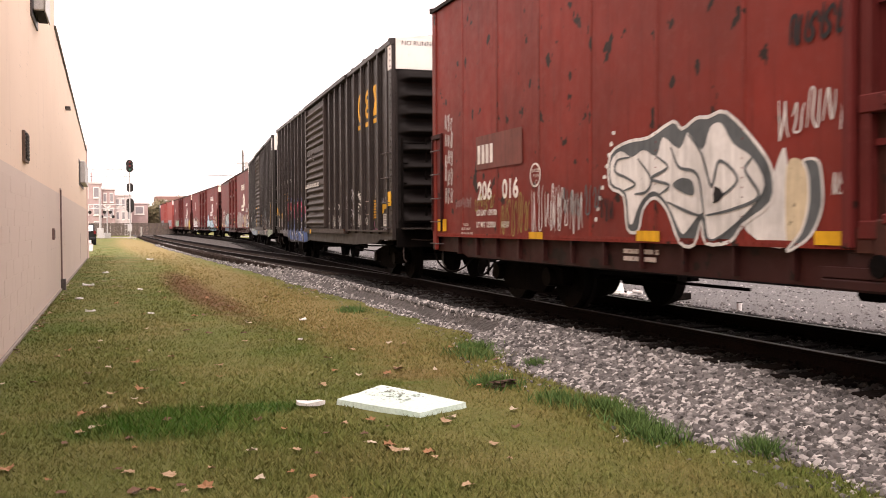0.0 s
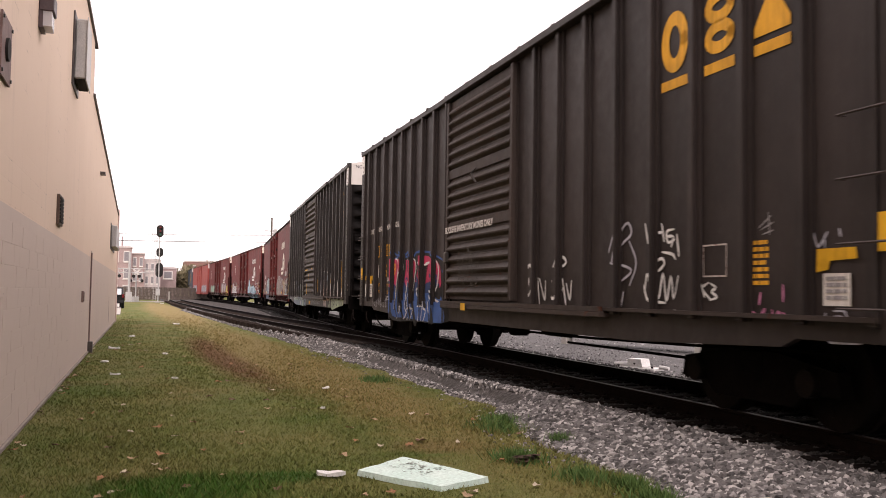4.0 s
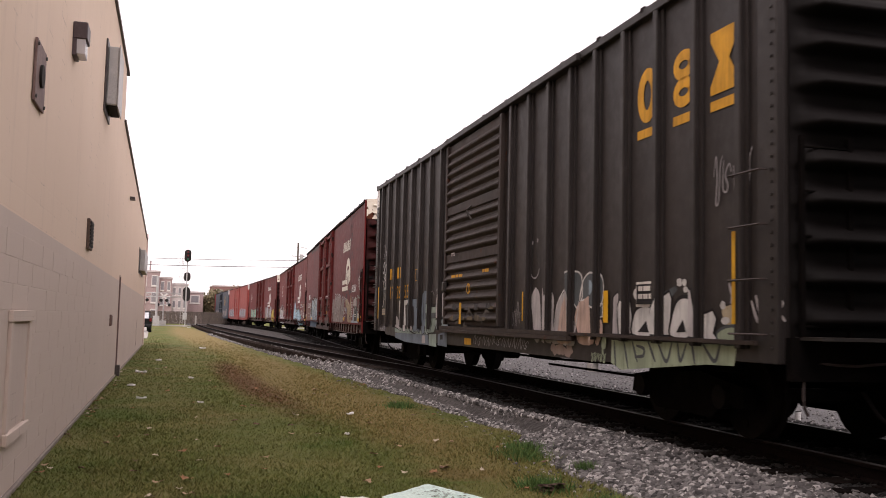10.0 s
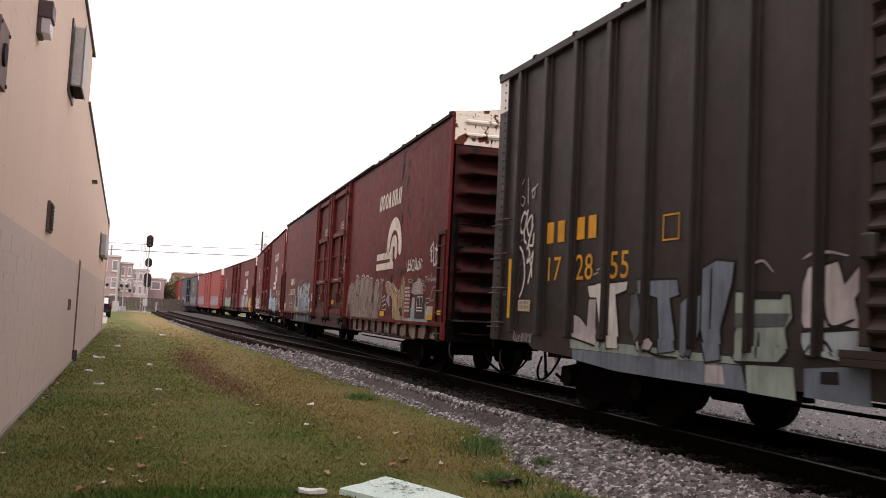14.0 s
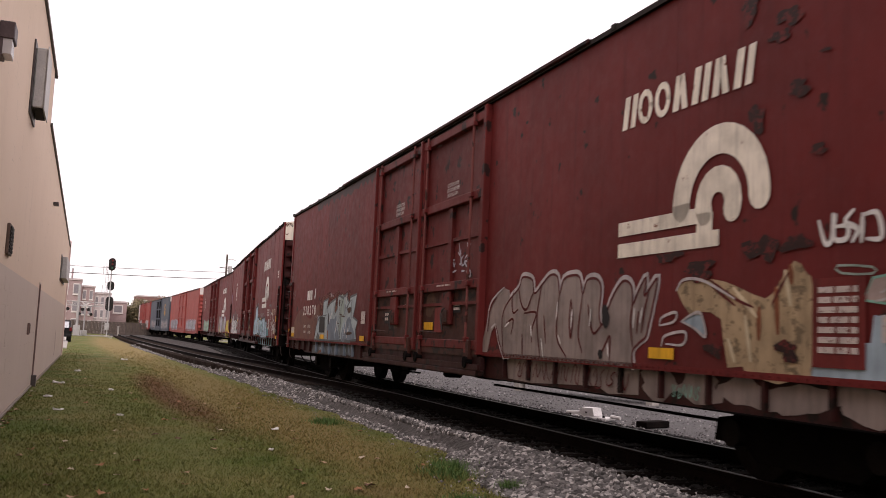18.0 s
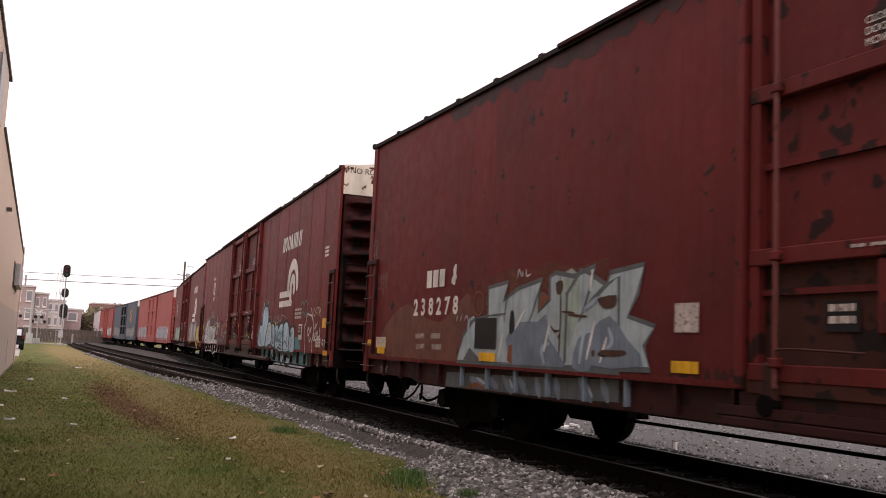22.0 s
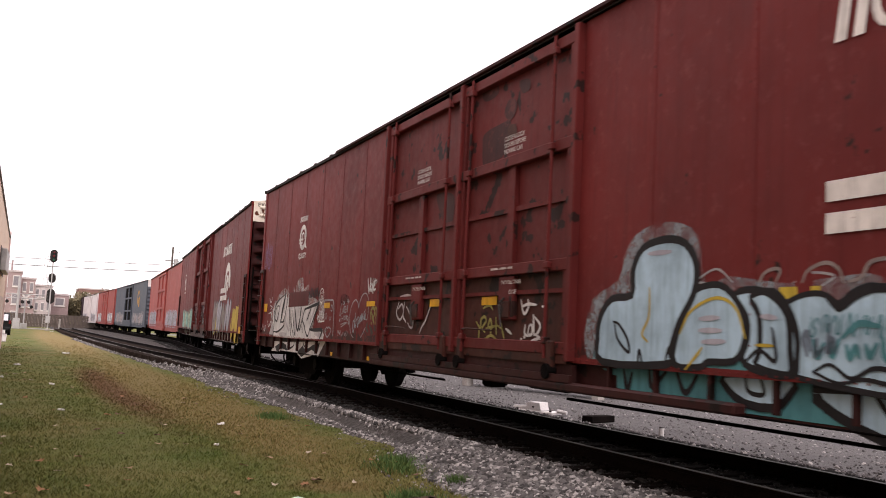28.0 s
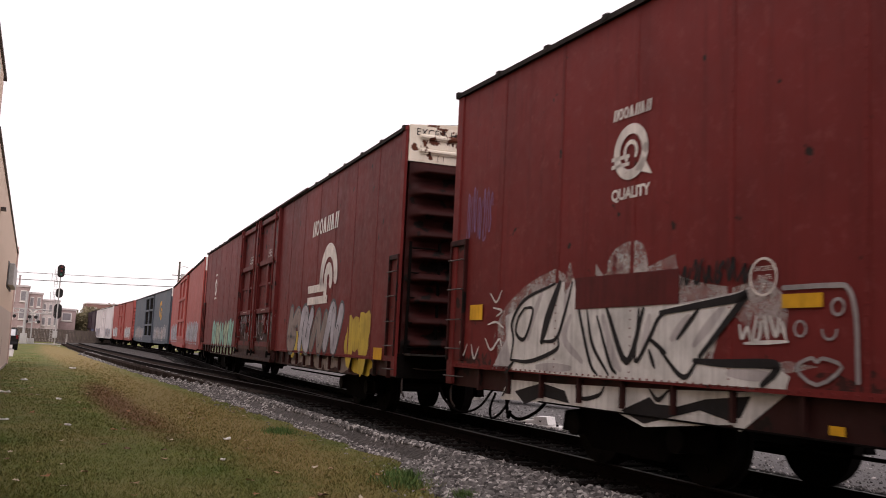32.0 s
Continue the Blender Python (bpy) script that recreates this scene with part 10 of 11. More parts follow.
e = top("railway_signal", "silver signal mast with three black signal heads", "railway signal", at=pose(4.0, 121.0, 0, 0, 0, -6))
part("mast", rod((0, 0, 0), (0, 0, 9.3), 0.085, 12, r1=0.065), GALV, e)
part("mast_base", box(-0.3, 0.3, -0.3, 0.3, 0, 0.22, bevel=0.03), CONCRETE, e)
part("junction_box", box(-0.28, 0.24, -0.34, -0.09, 0.9, 1.75, bevel=0.02), GALV, e)
for z, hh, rr in ((8.95, 1.55, 0.42), (6.3, 1.15, 0.42), (4.1, 1.8, 0.46)):
    pr = []
    for t in np.linspace(0, 2 * math.pi, 25)[:-1]:
        pr.append((rr * math.cos(t), z + (hh / 2 - rr) * (1 if math.sin(t) > 0 else -1) + rr * math.sin(t)))
    bm = prism(pr, -0.03, 0.03)
    hy = -0.16 if z > 8 else 0.16
    bm.transform(Matrix(((0, 1, 0, 0.03), (1, 0, 0, hy), (0, 0, 1, 0), (0, 0, 0, 1))))
    hd = part("signal_head", bm, BLACKPAINT, e)
    if z < 8:
        part("backplate_rim", rod((0.03, 0.19, z), (0.03, 0.22, z), rr * 0.7, 16), BLACKPAINT, hd)
        continue
    for k, dz in enumerate((-0.3, 0.3) if hh < 1.5 else (-0.45, 0.0, 0.45)):
        part("hood", rod((0.08, -0.19, z + dz), (0.08, -0.5, z + dz), 0.15, 14), BLACKPAINT, hd)
        part("lens", rod((0.08, -0.5, z + dz), (0.08, -0.505, z + dz), 0.12, 14), GREENLENS if k == 0 else REDLENS, hd)
bm = bmesh.new()
for x in (-0.62, -0.3):
    rod((x, 0.15, 0.3), (x, 0.15, 9.2), 0.022, 6, bm)
for k in range(28):
    z = 0.5 + k * 0.31
    rod((-0.62, 0.15, z), (-0.3, 0.15, z), 0.014, 6, bm)
part("ladder", bm, GALV, e)
for z in (5.4, 7.7):
    part("platform", box(-0.95, 0.1, -0.3, 0.35, z, z + 0.04), GALV, e)
    bm = bmesh.new()
    for x in (-0.93, -0.45):
        rod((x, -0.28, z), (x, -0.28, z + 0.95), 0.018, 6, bm)
        rod((x, 0.33, z), (x, 0.33, z + 0.95), 0.018, 6, bm)
    rod((-0.93, -0.28, z + 0.95), (-0.93, 0.33, z + 0.95), 0.018, 6, bm)
    rod((-0.93, -0.28, z + 0.95), (-0.45, -0.28, z + 0.95), 0.018, 6, bm)
    part("platform_rail", bm, GALV, e)

e = top("marker_post", "short grey concrete marker post by the track", "post", at=pose(5.4, 123, 0))
part("shaft", box(-0.11, 0.11, -0.11, 0.11, 0, 1.35, bevel=0.03), CONCRETE, e)
part("cap", box(-0.13, 0.13, -0.13, 0.13, 1.35, 1.42, bevel=0.02), CONCRETE, e)
e = top("marker_post", "short dark timber marker post by the track", "post", at=pose(4.85, 122, 0))
part("shaft", rod((0, 0, 0), (0, 0, 1.9), 0.09, 10), WOODPOLE, e)
part("cap", rod((0, 0, 1.9), (0, 0, 1.94), 0.1, 10), WOODPOLE, e)

# road over the crossing
bm = box(-60, 90, 128, 139, -0.1, 0.012)
tagged(part("road", bm, ASPHALT), "pale worn road crossing the track", "road", kind="structure")
bm = box(-60, 90, 126.6, 128, -0.1, 0.09, bevel=0.02)
tagged(part("pavement", bm, CONCRETE), "pale concrete pavement along the road", "pavement", kind="structure")
bm = box(-1.2, -0.2, 62, 126.6, -0.1, 0.05, bevel=0.02)
tagged(part("kerb", bm, CONCRETE), "pale concrete kerb at the lawn's edge", "kerb", kind="structure")


def crossing_signal(x, y, s, label):
    """A level-crossing post: crossbuck boards and a pair of lamps on a crossarm, with its gate arm raised away."""
    e = top("crossing_signal", label, "crossing signal", "level-crossing signals", at=pose(x, y, 0, 0, 0, s))
    part("post", rod((0, 0, 0), (0, 0, 4.2), 0.08, 10), GALV, e)
    part("base", box(-0.35, 0.35, -0.35, 0.35, 0, 0.7, bevel=0.03), GALV, e)
    for t in (-45, 45):
        bm = box(-0.62, 0.62, -0.03, 0.03, -0.1, 0.1)
        bm.transform(Matrix.Translation((0, -0.1, 3.8)) @ pose(0, 0, 0, 0, t, 0))
        part("crossbuck_board", bm, CLEAN_WHITE, e)
    part("crossarm", rod((-0.75, 0, 2.75), (0.75, 0, 2.75), 0.04, 8), GALV, e)
    for sx in (-0.72, 0.72):
        d = part("lamp_disc", rod((sx, -0.12, 2.75), (sx, -0.08, 2.75), 0.2, 18), BLACKPAINT, e)
        part("lamp_hood", rod((sx, -0.12, 2.75), (sx, -0.4, 2.75), 0.14, 12), BLACKPAINT, d)
    return e


crossing_signal(1.4, 126.0, 12, "grey level-crossing post with lamps and crossbuck")
e = top("cantilever_mast", "grey lattice cantilever over the road with signal lamps", "signal gantry", at=pose(0.55, 124.5, 0))
part("mast", rod((0, 0, 0), (0, 0, 6.4), 0.16, 12), GALV, e)
bm = bmesh.new()
for z in (3.75, 4.25):
    rod((-3.2, 0, z), (3.0, 0, z), 0.05, 8, bm)
for k in range(10):
    rod((-3.2 + k * 0.62, 0, 3.75 + 0.5 * (k % 2)), (-2.58 + k * 0.62, 0, 4.25 - 0.5 * (k % 2)), 0.03, 6, bm)
part("arm", bm, GALV, e)
for x in (0.5, 1.2, -1.2):
    part("lamp_disc", rod((x, -0.1, 3.3), (x, -0.05, 3.3), 0.21, 16), BLACKPAINT, e)
    part("lamp_hanger", rod((x, 0, 3.3), (x, 0, 3.8), 0.03, 6), GALV, e)
part("base_cabinet", box(-0.4, 0.4, -0.3, 0.3, 0, 1.3, bevel=0.03), GALV, e)

# parked vehicle past the wall's end
CARDARK = surf("dark_car_paint", (0.012, 0.012, 0.015), (0.018, 0.018, 0.02), 2, 0.25, 60, 0.02)
GLASS = bpy.data.materials.new("tinted_car_glass")
GLASS.use_nodes = True
_b = GLASS.node_tree.nodes["Principled BSDF"]
_b.inputs["Base Color"].default_value = (0.5, 0.52, 0.55, 1)
_b.inputs["Roughness"].default_value, _b.inputs["Metallic"].default_value = 0.05, 0.6
RUBBER = surf("tyre_rubber", (0.015, 0.015, 0.015), (0.025, 0.025, 0.025), 4, 0.9, 60, 0.2)
e = top("parked_suv", "dark parked sport utility vehicle seen from behind", "car", at=pose(-1.0, 84.5, 0, 0, 0, 3))
bm = prism([(-2.2, 0.45), (2.3, 0.45), (2.35, 0.95), (1.2, 1.08), (-2.25, 1.1)], -0.92, 0.92)
bmesh.ops.bevel(bm, geom=bm.edges[:], offset=0.06, segments=2, affect="EDGES")
body = part("body", bm, CARDARK, e)
bm = prism([(-2.15, 1.08), (0.9, 1.08), (0.25, 1.72), (-1.85, 1.76)], -0.82, 0.82)
bmesh.ops.bevel(bm, geom=bm.edges[:], offset=0.06, segments=2, affect="EDGES")
part("cabin", bm, CARDARK, e)
part("rear_window", prism([(-2.17, 1.16), (-2.14, 1.16), (-1.92, 1.66), (-1.95, 1.66)], -0.66, 0.66), GLASS, e)
part("bumper", box(-0.9, 0.9, -2.34, -2.2, 0.42, 0.66, bevel=0.04), CARDARK, e)
for sx in (-1, 1):
    part("tail_lamp", box(*sorted((sx * 0.72, sx * 0.9)), -2.29, -2.22, 0.9, 1.2, bevel=0.02), REDLENS, e)
    for y in (-1.4, 1.45):
        w = part("wheel", rod((sx * 0.72, y, 0.36), (sx * 0.94, y, 0.36), 0.36, 20), RUBBER, e)
        part("rim", rod((sx * 0.93, y, 0.36), (sx * 0.95, y, 0.36), 0.21, 14), GALV, w)

# buildings in the distance
BRICKPALE = surf("pale_pinkish_render", (0.62, 0.54, 0.53), (0.68, 0.6, 0.59), 0.4, 0.9, 10, 0.2)
BRICKROSE = surf("rose_brick", (0.42, 0.31, 0.30), (0.48, 0.36, 0.35), 0.4, 0.9, 10, 0.2)
ROOFGREY = surf("grey_membrane_roof", (0.3, 0.28, 0.28), (0.36, 0.34, 0.34), 0.4, 0.9, 10, 0.2)
# panes lightened: the washed-out haze of distance is put into their colour
WINDOW = surf("dim_window_glass", (0.26, 0.24, 0.26), (0.34, 0.32, 0.33), 0.6, 0.3, 10, 0.0)


def house(x0, x1, y, z1, depth, storeys, bays, wall, label, z0=0.0):
    """A flat-roofed house with its storeys of windows."""
    e = top("distant_building", label, "building", "buildings across the road", at=pose(0, y, 0))
    part("wall", box(x0, x1, 0, depth, 0, z1), wall, e)
    part("parapet", box(x0 - 0.12, x1 + 0.12, -0.12, depth + 0.1, z1, z1 + 0.25), BRICKPALE, e)
    part("roof", box(x0 + 0.2, x1 - 0.2, 0.2, depth - 0.2, z1 + 0.25, z1 + 0.3), ROOFGREY, e)
    for s in range(storeys):
        for k in range(bays):
            w = (x1 - x0) / bays
            xc = x0 + w * (k + 0.5)
            zc = z0 + (z1 - z0) * (s + 0.5) / storeys
            h = (z1 - z0) / storeys * 0.32
            win = part("window", box(xc - w * 0.28, xc + w * 0.28, -0.06, 0.02, zc - h, zc + h), CLEAN_WHITE, e)
            part("pane", box(xc - w * 0.22, xc + w * 0.22, -0.075, -0.06, zc - h * 0.82, zc + h * 0.82), WINDOW, win)
            part("sill", box(xc - w * 0.32, xc + w * 0.32, -0.14, 0, zc - h - 0.12, zc - h), CLEAN_WHITE, win)
    return e


house(-9.0, 1.0, 165, 8.6, 12, 3, 6, BRICKROSE, "rose-coloured three-storey building with white windows")
house(1.0, 3.1, 166, 7.6, 11, 3, 2, BRICKROSE, "narrow stepped rose-coloured building")
house(3.1, 5.8, 167, 6.6, 10, 3, 3, BRICKPALE, "white rendered three-storey building")
house(5.8, 8.7, 172, 5.4, 14, 1, 1, BRICKROSE, "low rose-brown windowless warehouse", 3.2)
e = top("chimney", "thin rooftop vent pipe on the rose building", "chimney", at=pose(-0.6, 170, 8.85))
part("pipe", rod((0, 0, 0), (0, 0, 1.8), 0.14, 8), BRICKROSE, e)
part("cap", rod((0, 0, 1.8), (0, 0, 1.95), 0.2, 8), GALV, e)
TANKRED = surf("brick_red_block", (0.3, 0.16, 0.14), (0.36, 0.2, 0.18), 0.4, 0.9, 10, 0.2)
house(14, 34, 235, 8.6, 12, 2, 6, TANKRED, "dull red-brown building behind the trees")

# fence and hedge in front of the low building
e = top("board_fence", "dark weathered board fence beyond the road", "fence", at=pose(0, 150, 0))
_f = None
for k in range(90):
    m = Matrix.Translation((-3 + k * 0.2, 0, 0))
    if _f is None:
        _f = part("board", box(-0.09, 0.09, -0.02, 0.02, 0.05, 2.0), WOODPOLE, e)
        _f.matrix_basis = m
    else:
        again(_f, m)
for z in (0.5, 1.6):
    part("rail", box(-3.1, 15, 0.02, 0.07, z, z + 0.1), WOODPOLE, e)


def foliage_material(name, c1, c2):
    m, n, l, b = nodes_of(name)
    gi = n.new("ShaderNodeNewGeometry")
    col = mix(n, l, gi.outputs["Random Per Island"], c1, c2)
    l.new(col, b.inputs["Base Color"])
    b.inputs["Roughness"].default_value = 0.8
    return m


# both leaf tones are lightened, distance haze being mixed into the colour
LEAVES = foliage_material("autumn_green_foliage", (0.14, 0.125, 0.07), (0.22, 0.18, 0.10))
BROWNLEAVES = foliage_material("rusty_autumn_foliage", (0.17, 0.125, 0.08), (0.26, 0.175, 0.11))
BARK = surf("grey_bark", (0.09, 0.075, 0.065), (0.14, 0.12, 0.1), 3, 0.9, 30, 0.5)


def tree(x, y, h, r, mat_, seed, label, z_low=0.25):
    """A tapered trunk with limbs and a loose crown of many small leaf clumps."""
    g = np.random.default_rng(seed)
    e = top("tree", label, "tree", "trees beyond the road", at=pose(x, y, 0))
    bm = tube([(0, 0, 0), (0.1, 0, h * 0.3), (-0.1, 0.1, h * 0.6), (0, 0, h * 0.8)], h * 0.022, 8)
    for k in range(7):
        t = g.random() * 6.3
        z = h * (0.25 + 0.08 * k)
        tube([(0, 0, z), (r * 0.4 * math.cos(t), r * 0.4 * math.sin(t), z + h * 0.1), (r * 0.8 * math.cos(t), r * 0.8 * math.sin(t), z + h * 0.2)], h * 0.009, 5, bm)
    part("trunk", bm, BARK, e)
    n = 2600
    d = g.normal(size=(n, 3))
    d /= np.linalg.norm(d, axis=1)[:, None]
    lump = 1 + 0.35 * np.sin(3 * d[:, 0] + seed) * np.cos(4 * d[:, 2] + seed) + 0.2 * np.sin(7 * d[:, 1])
    rad = (0.45 + 0.55 * g.random(n) ** 0.6) * lump
    c = d * rad[:, None] * (r, r, h * (1 - z_low) * 0.5) + (0, 0, h * (z_low + (1 - z_low) * 0.5))
    sz = 0.16 + 0.2 * g.random(n)
    u = g.normal(size=(n, 3))
    v = g.normal(size=(n, 3))
    u *= (sz / np.linalg.norm(u, axis=1))[:, None]
    v *= (sz / np.linalg.norm(v, axis=1))[:, None]
    pts = np.stack([c - u, c + v, c + u], 1).reshape(-1, 3)
    o = mesh_of("crown", pts, np.arange(len(pts)).reshape(-1, 3), mat_)
    o.parent = e
    return e


for x, y, h, r, mt, sd in ((10.2, 176, 6.2, 1.9, LEAVES, 1), (11.5, 181, 6.6, 2.2, LEAVES, 2), (9.4, 186, 5.6, 1.6, BROWNLEAVES, 3), (13.6, 190, 7.4, 2.6, LEAVES, 4), (16.5, 196, 7.6, 2.8, BROWNLEAVES, 5), (20, 205, 8.2, 3.2, LEAVES, 6), (26, 215, 9, 3.5, LEAVES, 7), (33, 222, 9, 3.5, BROWNLEAVES, 8), (40, 230, 9.5, 4, LEAVES, 9), (-14, 200, 9, 4, LEAVES, 10), (-24, 210, 10, 4.5, BROWNLEAVES, 11), (12.2, 168, 3.0, 1.6, LEAVES, 12), (14.5, 172, 3.4, 1.8, BROWNLEAVES, 13)):
    tree(x, y, h * 0.88, r, mt, sd, "leafy autumn tree in dull green" if mt is LEAVES else "thinning autumn tree in rusty brown", 0.12)

# utility pole with transformer, and its wires
e = top("utility_pole", "tall wooden utility pole with a grey transformer", "utility pole", at=pose(18.9, 128, 0))
part("pole", rod((0, 0, 0), (0, 0, 11.8), 0.17, 10, r1=0.12), WOODPOLE, e)
part("transformer", rod((0.5, 0, 9.2), (0.5, 0, 10.2), 0.26, 14), GALV, e)
part("bracket", box(0.1, 0.5, -0.06, 0.06, 9.5, 9.62), STEEL, e)
part("lamp_arm", tube([(0, 0, 11.0), (0.6, 0, 11.2), (1.2, 0, 11.05)], 0.04, 6), GALV, e)
part("crossarm", box(-0.9, 0.9, -0.06, 0.06, 9.9, 10.0), WOODPOLE, e)
e = top("utility_pole", "wooden utility pole beyond the buildings", "utility pole", at=pose(-40, 128, 0))
part("pole", rod((0, 0, 0), (0, 0, 10.5), 0.17, 10, r1=0.12), WOODPOLE, e)
part("crossarm", box(-0.9, 0.9, -0.06, 0.06, 9.6, 9.7), WOODPOLE, e)
for z0, z1, r, sag in ((8.5, 8.4, 0.03, 0.5), (9.5, 9.35, 0.022, 0.6)):
    pts = [(-40 + 58.9 * u, 128, z0 + (z1 - z0) * u - sag * 4 * u * (1 - u)) for u in np.linspace(0, 1, 9)]
    w = part("overhead_wire", tube(pts, r * 1.4, 5, k=3), BLACKPAINT)
    tagged(w, "thin dark overhead wire across the road", "wire", "overhead wires")

# ---- the gravel lot beyond the track ----
e = top("track_device", "white-painted metal device box beside the far rail", "track equipment", at=pose(10.38, 17.35, 0.07, 0, 0, 28))
WHITEMETAL = surf("scuffed_white_enamel", (0.78, 0.76, 0.75), (0.68, 0.66, 0.65), 5, 0.5, 40, 0.1)
bm = prism([(-0.19, 0.08), (0.19, 0.08), (0.15, 0.24), (-0.15, 0.24)], -0.17, 0.17)
part("cover", bm, WHITEMETAL, e)
part("base_plate", box(-0.22, 0.22, -0.5, 0.52, 0.0, 0.065, bevel=0.015), WHITEMETAL, e)
part("arm", rod((0, -0.5, 0.09), (0, -0.72, 0.07), 0.04, 8), WHITEMETAL, e)
part("link", rod((0.06, 0.2, 0.12), (0.06, 0.62, 0.09), 0.045, 8), WHITEMETAL, e)
for y in (-0.4, 0.42):
    part("bolt", rod((-0.13, y, 0.065), (-0.13, y, 0.1), 0.03, 6), UNDER, e)
part("emblem", prism([(-0.035, 0.16), (0.035, 0.16), (0, 0.115)], -0.178, -0.171), BLACKPAINT, e)
e = top("timber_block", "short dark weathered timber block by the track", "timber", at=pose(10.75, 15.6, 0.07, 0, 0, 20))
part("timber", box(-0.38, 0.38, -0.13, 0.13, 0, 0.13, bevel=0.015), TIE, e)
part("end_plate", box(0.38, 0.39, -0.12, 0.12, 0.01, 0.12), STEEL, e)
e = top("steel_bumper", "low rusty steel beam on short concrete legs", "barrier", at=pose(14.3, 24.5, 0.06, 0, 0, 14))
part("beam", box(-0.1, 0.1, -3.0, 3.0, 0.36, 0.52, bevel=0.015), UNDER, e)
for y in (-2.8, 2.8):
    part("leg", box(-0.14, 0.14, y - 0.12, y + 0.12, 0, 0.36, bevel=0.01), CONCRETE, e)
part("shelf", box(0.1, 0.9, -3.0, 3.0, 0.44, 0.48), UNDER, e)
e = top("lot_post", "short white stub post in the gravel lot", "post", at=pose(10.3, 13.05, 0.07))
part("post", rod((0, 0, 0), (0, 0, 0.16), 0.045, 10), WHITEMETAL, e)
part("cap", rod((0, 0, 0.16), (0, 0, 0.175), 0.05, 10), STEEL, e)

# ---- litter and fallen leaves on the lawn ----
FOAM = surf("pale_green_white_foam", (0.56, 0.74, 0.68), (0.66, 0.79, 0.74), 3, 0.8, 35, 0.4, rand=False)
FOAMDIRT = surf("dirt_specks", (0.10, 0.11, 0.09), (0.2, 0.2, 0.17), 9, 0.9, 60, 0.2)
e = top("foam_board", "dirty white-green slab of foam board lying on the grass", "foam board", at=pose(2.53, 7.8, 0.012, 1.5, -1.0, 0))
_fc = [(-0.555, 0.17), (-0.05, -0.62), (0.45, -0.41), (0.0, 0.62)]
bm = bmesh.new()
rim = []
g = np.random.default_rng(8)
for i in range(4):
    p, q = np.array(_fc[i]), np.array(_fc[(i + 1) % 4])
    for k in range(9):
        w = p + (q - p) * k / 9
        rim.append(w + 0.012 * (g.random(2) - 0.5))
lo = [bm.verts.new((*w, 0.0)) for w in rim]
hi = [bm.verts.new((*(w * 0.985), 0.048 + 0.006 * g.random())) for w in rim]
bm.faces.new(lo[::-1])
bm.faces.new(hi)
for i in range(len(rim)):
    bm.faces.new((lo[i], lo[(i + 1) % len(rim)], hi[(i + 1) % len(rim)], hi[i]))
bmesh.ops.triangulate(bm, faces=[f for f in bm.faces if len(f.verts) > 4])
part("slab", bm, FOAM, e)
bm = bmesh.new()
for k in range(130):
    c = np.array((-0.02, 0.12)) + g.normal(size=2) * (0.11, 0.16)
    r = 0.004 + 0.011 * g.random() ** 2
    vs = [bm.verts.new((c[0] + r * (1 + g.random()) * math.cos(t), c[1] + r * math.sin(t), 0.0565)) for t in (0, 1.3, 2.5, 3.8, 5)]
    bm.faces.new(vs)
part("dirt_specks", bm, FOAMDIRT, e, "dark specks of dirt")


def scrap(x, y, w, h, rz, label, material, seed, thick=0.012):
    g = np.random.default_rng(seed)
    pr = [(w * math.cos(t) * (0.7 + 0.5 * g.random()), h * math.sin(t) * (0.7 + 0.5 * g.random())) for t in np.linspace(0, 6.28, 8)[:-1]]
    bm = bmesh.new()
    a = [bm.verts.new((p[0], p[1], 0.0)) for p in pr]
    b = [bm.verts.new((p[0], p[1], thick + 0.35 * w * abs(p[0]) / w * g.random())) for p in pr]
    bm.faces.new(a[::-1])
    bm.faces.new(b)
    for i in range(len(pr)):
        bm.faces.new((a[i], a[(i + 1) % 7], b[(i + 1) % 7], b[i]))
    bmesh.ops.triangulate(bm, faces=[f for f in bm.faces if len(f.verts) > 4])
    o = part("litter_scrap", bm, material)
    o.matrix_basis = pose(x, y, 0.02, 0, 0, rz)
    return tagged(o, label, "litter", "scraps of litter on the lawn")


PAPER = surf("crumpled_white_paper", (0.78, 0.77, 0.76), (0.66, 0.65, 0.64), 8, 0.8, 50, 0.3)
o = scrap(1.75, 8.0, 0.13, 0.08, -15, "broken scrap of white foam with a grey face", PAPER, 1, 0.02)
for x, y, w, sd in ((-0.35, 21.5, 0.13, 2), (2.35, 45.0, 0.2, 3), (-0.2, 26.3, 0.14, 4), (-0.1, 18.3, 0.1, 5), (0.3, 33, 0.14, 6), (1.0, 24, 0.1, 7), (4.2, 113, 0.25, 8), (6.3, 100, 0.25, 9), (3.2, 15.2, 0.07, 10), (2.62, 12.6, 0.05, 11), (0.9, 17.4, 0.08, 12)):
    scrap(x, y, w, w * 0.7, 40 * sd, "small scrap of white paper on the grass", PAPER, sd)
CLOD = surf("dark_rotten_leaves", (0.05, 0.03, 0.02), (0.1, 0.06, 0.04), 14, 0.9, 50, 0.6)
bm = bmesh.new()
for k in range(26):
    c = (0.2 * (g.random() - 0.5), 0.12 * (g.random() - 0.5), 0.03 + 0.05 * g.random())
    vs = [bm.verts.new((c[0] + 0.05 * math.cos(t) * (0.6 + g.random()), c[1] + 0.04 * math.sin(t), c[2] + 0.03 * (g.random() - 0.5))) for t in (0, 1.2, 2.4, 3.6, 4.9)]
    bm.faces.new(vs)
o = part("leaf_clump", bm, CLOD)
o.matrix_basis = pose(3.68, 8.2, 0.0)
tagged(o, "dark clump of rotting leaves on the grass", "leaf clump")

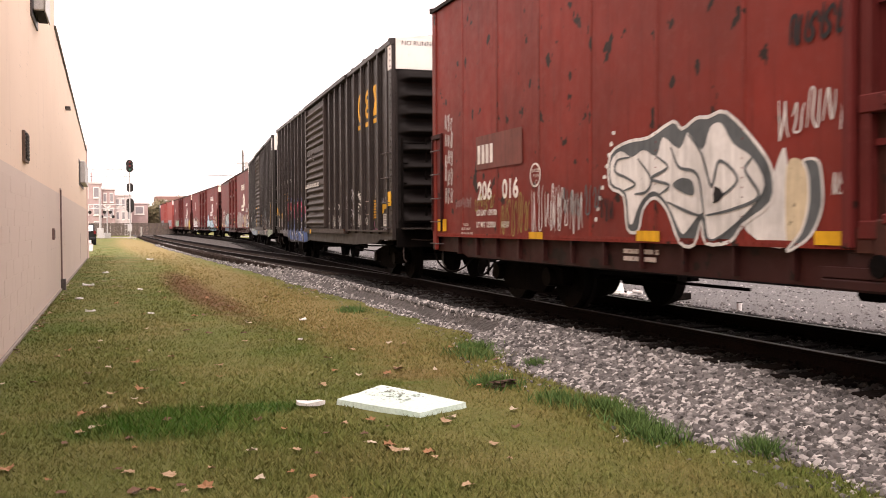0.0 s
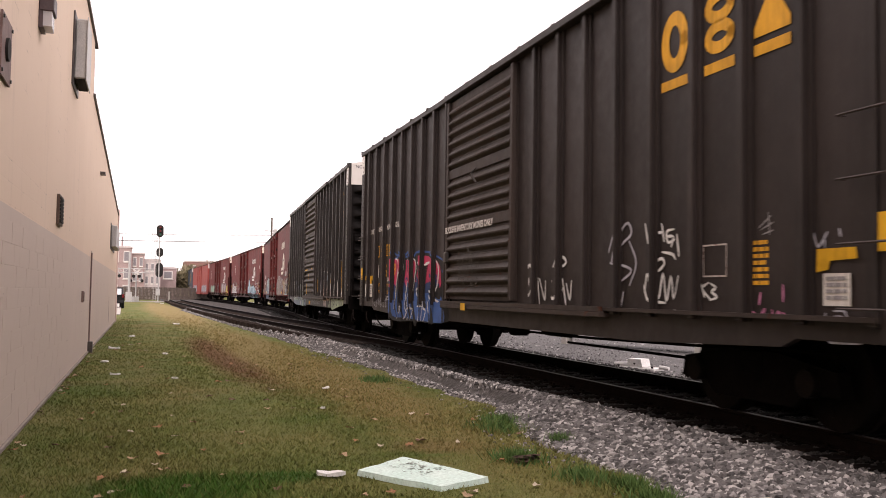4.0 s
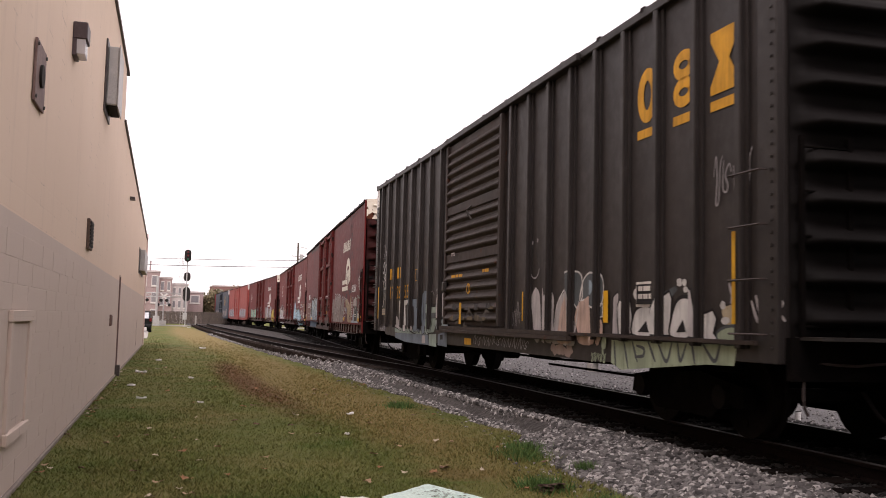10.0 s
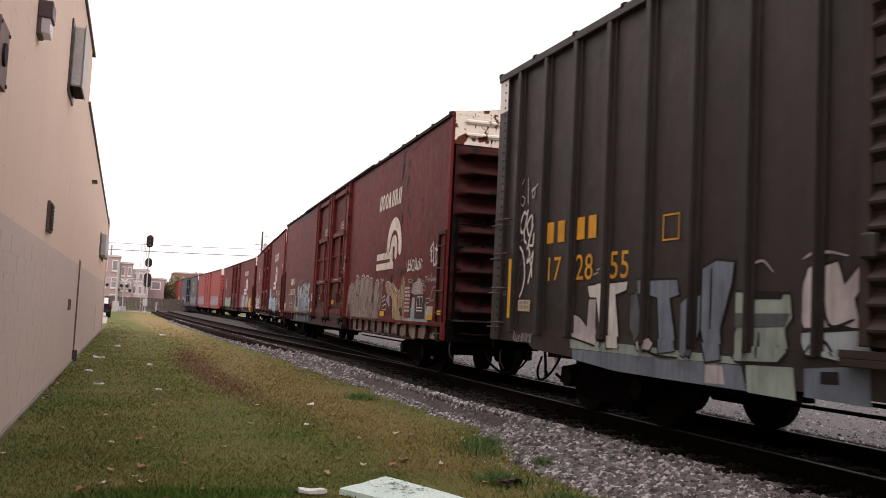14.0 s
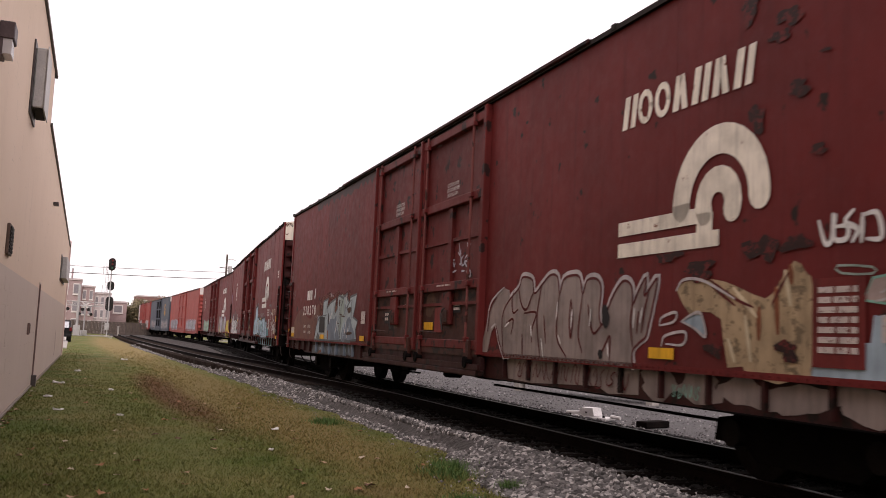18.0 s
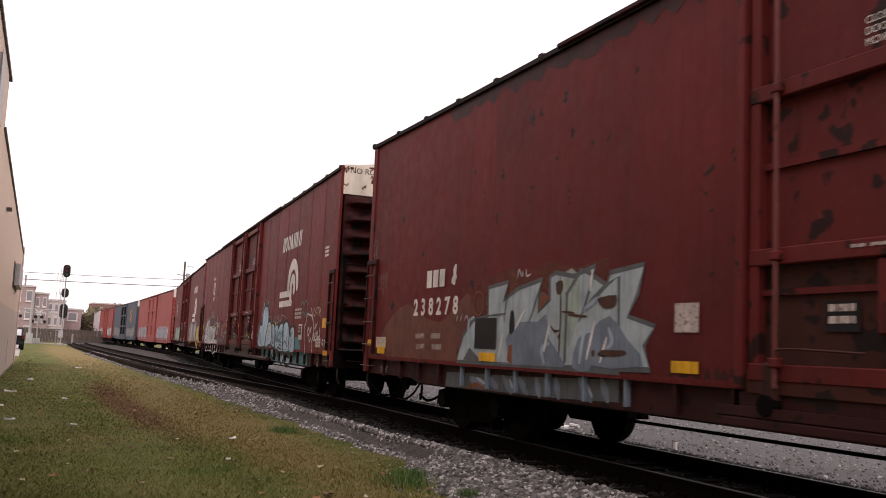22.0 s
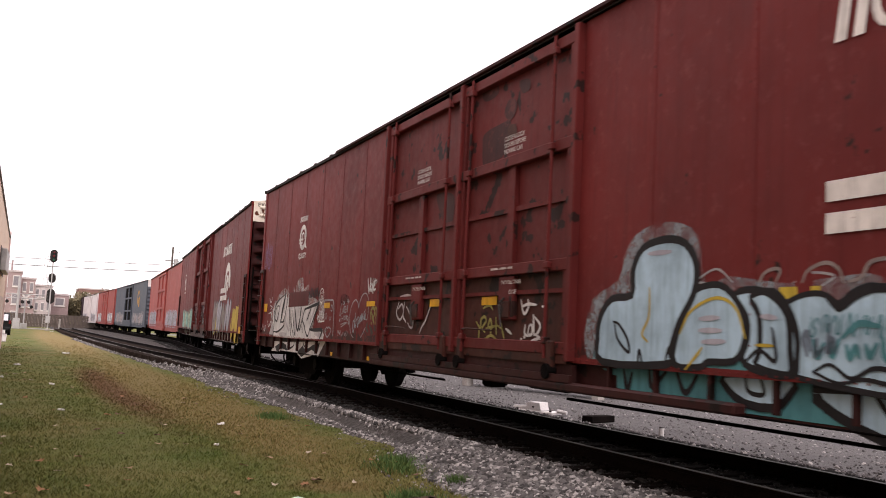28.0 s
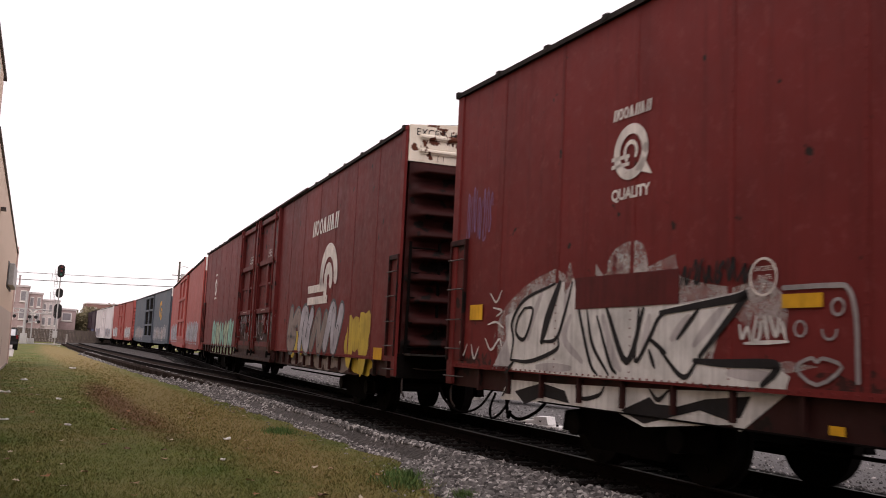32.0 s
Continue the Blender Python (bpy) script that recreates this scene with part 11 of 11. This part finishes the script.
LEAFMATS = [surf("dry_leaf_" + k, c, tuple(x * 0.7 for x in c), 12, 0.8, 60, 0.3) for k, c in (("orange", (0.34, 0.17, 0.085)), ("tan", (0.42, 0.29, 0.18)), ("brown", (0.16, 0.085, 0.055)), ("pale", (0.52, 0.44, 0.34)))]


def leaf_mesh(seed, r=0.065):
    """A lobed, curled dry leaf with its stalk."""
    g = np.random.default_rng(seed)
    bm = bmesh.new()
    c = bm.verts.new((0, 0, 0.018))
    ring = []
    for i in range(14):
        t = 2 * math.pi * i / 14
        k = r * ((1.0 if i % 2 == 0 else 0.74) + 0.3 * (g.random() - 0.5))
        ring.append(bm.verts.new((k * math.cos(t), k * math.sin(t) * 0.85, 0.012 + 0.45 * k * abs(math.sin(t + seed)) * (0.4 + 0.8 * g.random()))))
    for i in range(14):
        bm.faces.new((c, ring[i], ring[(i + 1) % 14]))
    a, b = bm.verts.new((-r * 1.5, 0.002, 0.02)), bm.verts.new((-r * 1.5, -0.002, 0.02))
    bm.faces.new((ring[7], a, b))
    me = bpy.data.meshes.new("fallen_leaf")
    bm.to_mesh(me)
    bm.free()
    me.materials.append(LEAFMATS[seed % 4])
    return me


_lm = [leaf_mesh(k) for k in range(8)]
_spots = [(0.39, 9.3), (-0.23, 7.23), (-0.3, 6.23), (-0.1, 10.57), (0.93, 5.75), (1.42, 6.26), (2.05, 7.16), (2.12, 6.9), (1.94, 6.28), (2.22, 12.62), (1.59, 16.56), (0.27, 8.26), (0.3, 5.74), (0.68, 6.13), (0.6, 5.68), (0.41, 11.22)]
g = np.random.default_rng(77)
while len(_spots) < 170:
    d = 5 * 6 ** g.random()
    t = radians(-8 + 34 * g.random() ** 1.3)
    x, y = d * math.sin(t), d * math.cos(t)
    if x > -1.1 + 0.018 * y and not (1.9 < x < 3.1 and 7.1 < y < 8.5):
        _spots.append((x, y))
while len(_spots) < 200:
    y = 6 + 22 * g.random()
    _spots.append((-1.2 + 0.018 * y + 0.12 * g.random(), y))
for i, (x, y) in enumerate(_spots):
    o = new("fallen_leaf", _lm[int(g.integers(8))])
    k = (1.1 if i == 0 else 0.4 + 0.5 * g.random()) * (1 + 0.012 * y)
    o.matrix_basis = pose(x, y, 0.015, 20 * (g.random() - 0.5), 20 * (g.random() - 0.5), 360 * g.random()) @ Matrix.Diagonal((k, k, k, 1))
    tagged(o, "curled dry autumn leaf on the lawn", "leaf", "fallen leaves")

# weeds along the ballast's edge
WEED = foliage_material("weed_green", (0.03, 0.085, 0.012), (0.08, 0.14, 0.03))
_wv = []
for i, (x, y, r) in enumerate(((4.25, 10.3, 0.28), (4.55, 10.9, 0.25), (3.85, 7.3, 0.2), (3.7, 8.4, 0.25), (4.0, 6.4, 0.15), (3.9, 5.9, 0.22), (4.4, 16.5, 0.3), (4.05, 6.9, 0.12), (4.3, 5.2, 0.12), (4.55, 9.2, 0.1))):
    g = np.random.default_rng(300 + i)
    n = 420
    c = np.stack([x + r * g.normal(size=n) * 0.5, y + r * g.normal(size=n) * 0.7, np.zeros(n)], 1)
    tip = c + np.stack([0.06 * g.normal(size=n), 0.06 * g.normal(size=n), 0.05 + 0.09 * g.random(n)], 1)
    sd = np.stack([0.008 * np.cos(np.arange(n)), 0.008 * np.sin(np.arange(n)), np.zeros(n)], 1)
    _wv.append(np.stack([c - sd, c + sd, tip], 1).reshape(-1, 3))
_wv = np.concatenate(_wv)
tagged(mesh_of("weeds", _wv, np.arange(len(_wv)).reshape(-1, 3), WEED), "low green weeds along the ballast's edge", "weeds", kind="stuff")


# ---- what moves ----
def motions():
    """The train rolls towards the camera and past it; the wheels turn with it."""
    for ob, mid, tc, seat in MOVING:
        rows = []
        for t in range(0, 33):
            s = mid - rolled(t)
            x0, y0, _ = track(s - tc, seat)
            x1, y1, _ = track(s + tc, seat)
            rows.append((t, pose((x0 + x1) / 2, (y0 + y1) / 2, RAIL_Z, 0, 0, -math.degrees(math.atan2(x1 - x0, y1 - y0)))))
        walk(ob, rows)
    for car, sets in WHEELS:
        for w in sets:
            at = w.location.copy()
            walk(w, [(k / 6, pose(*at, math.degrees(rolled(k / 6) / 0.457))) for k in range(0, 193)])


motions()
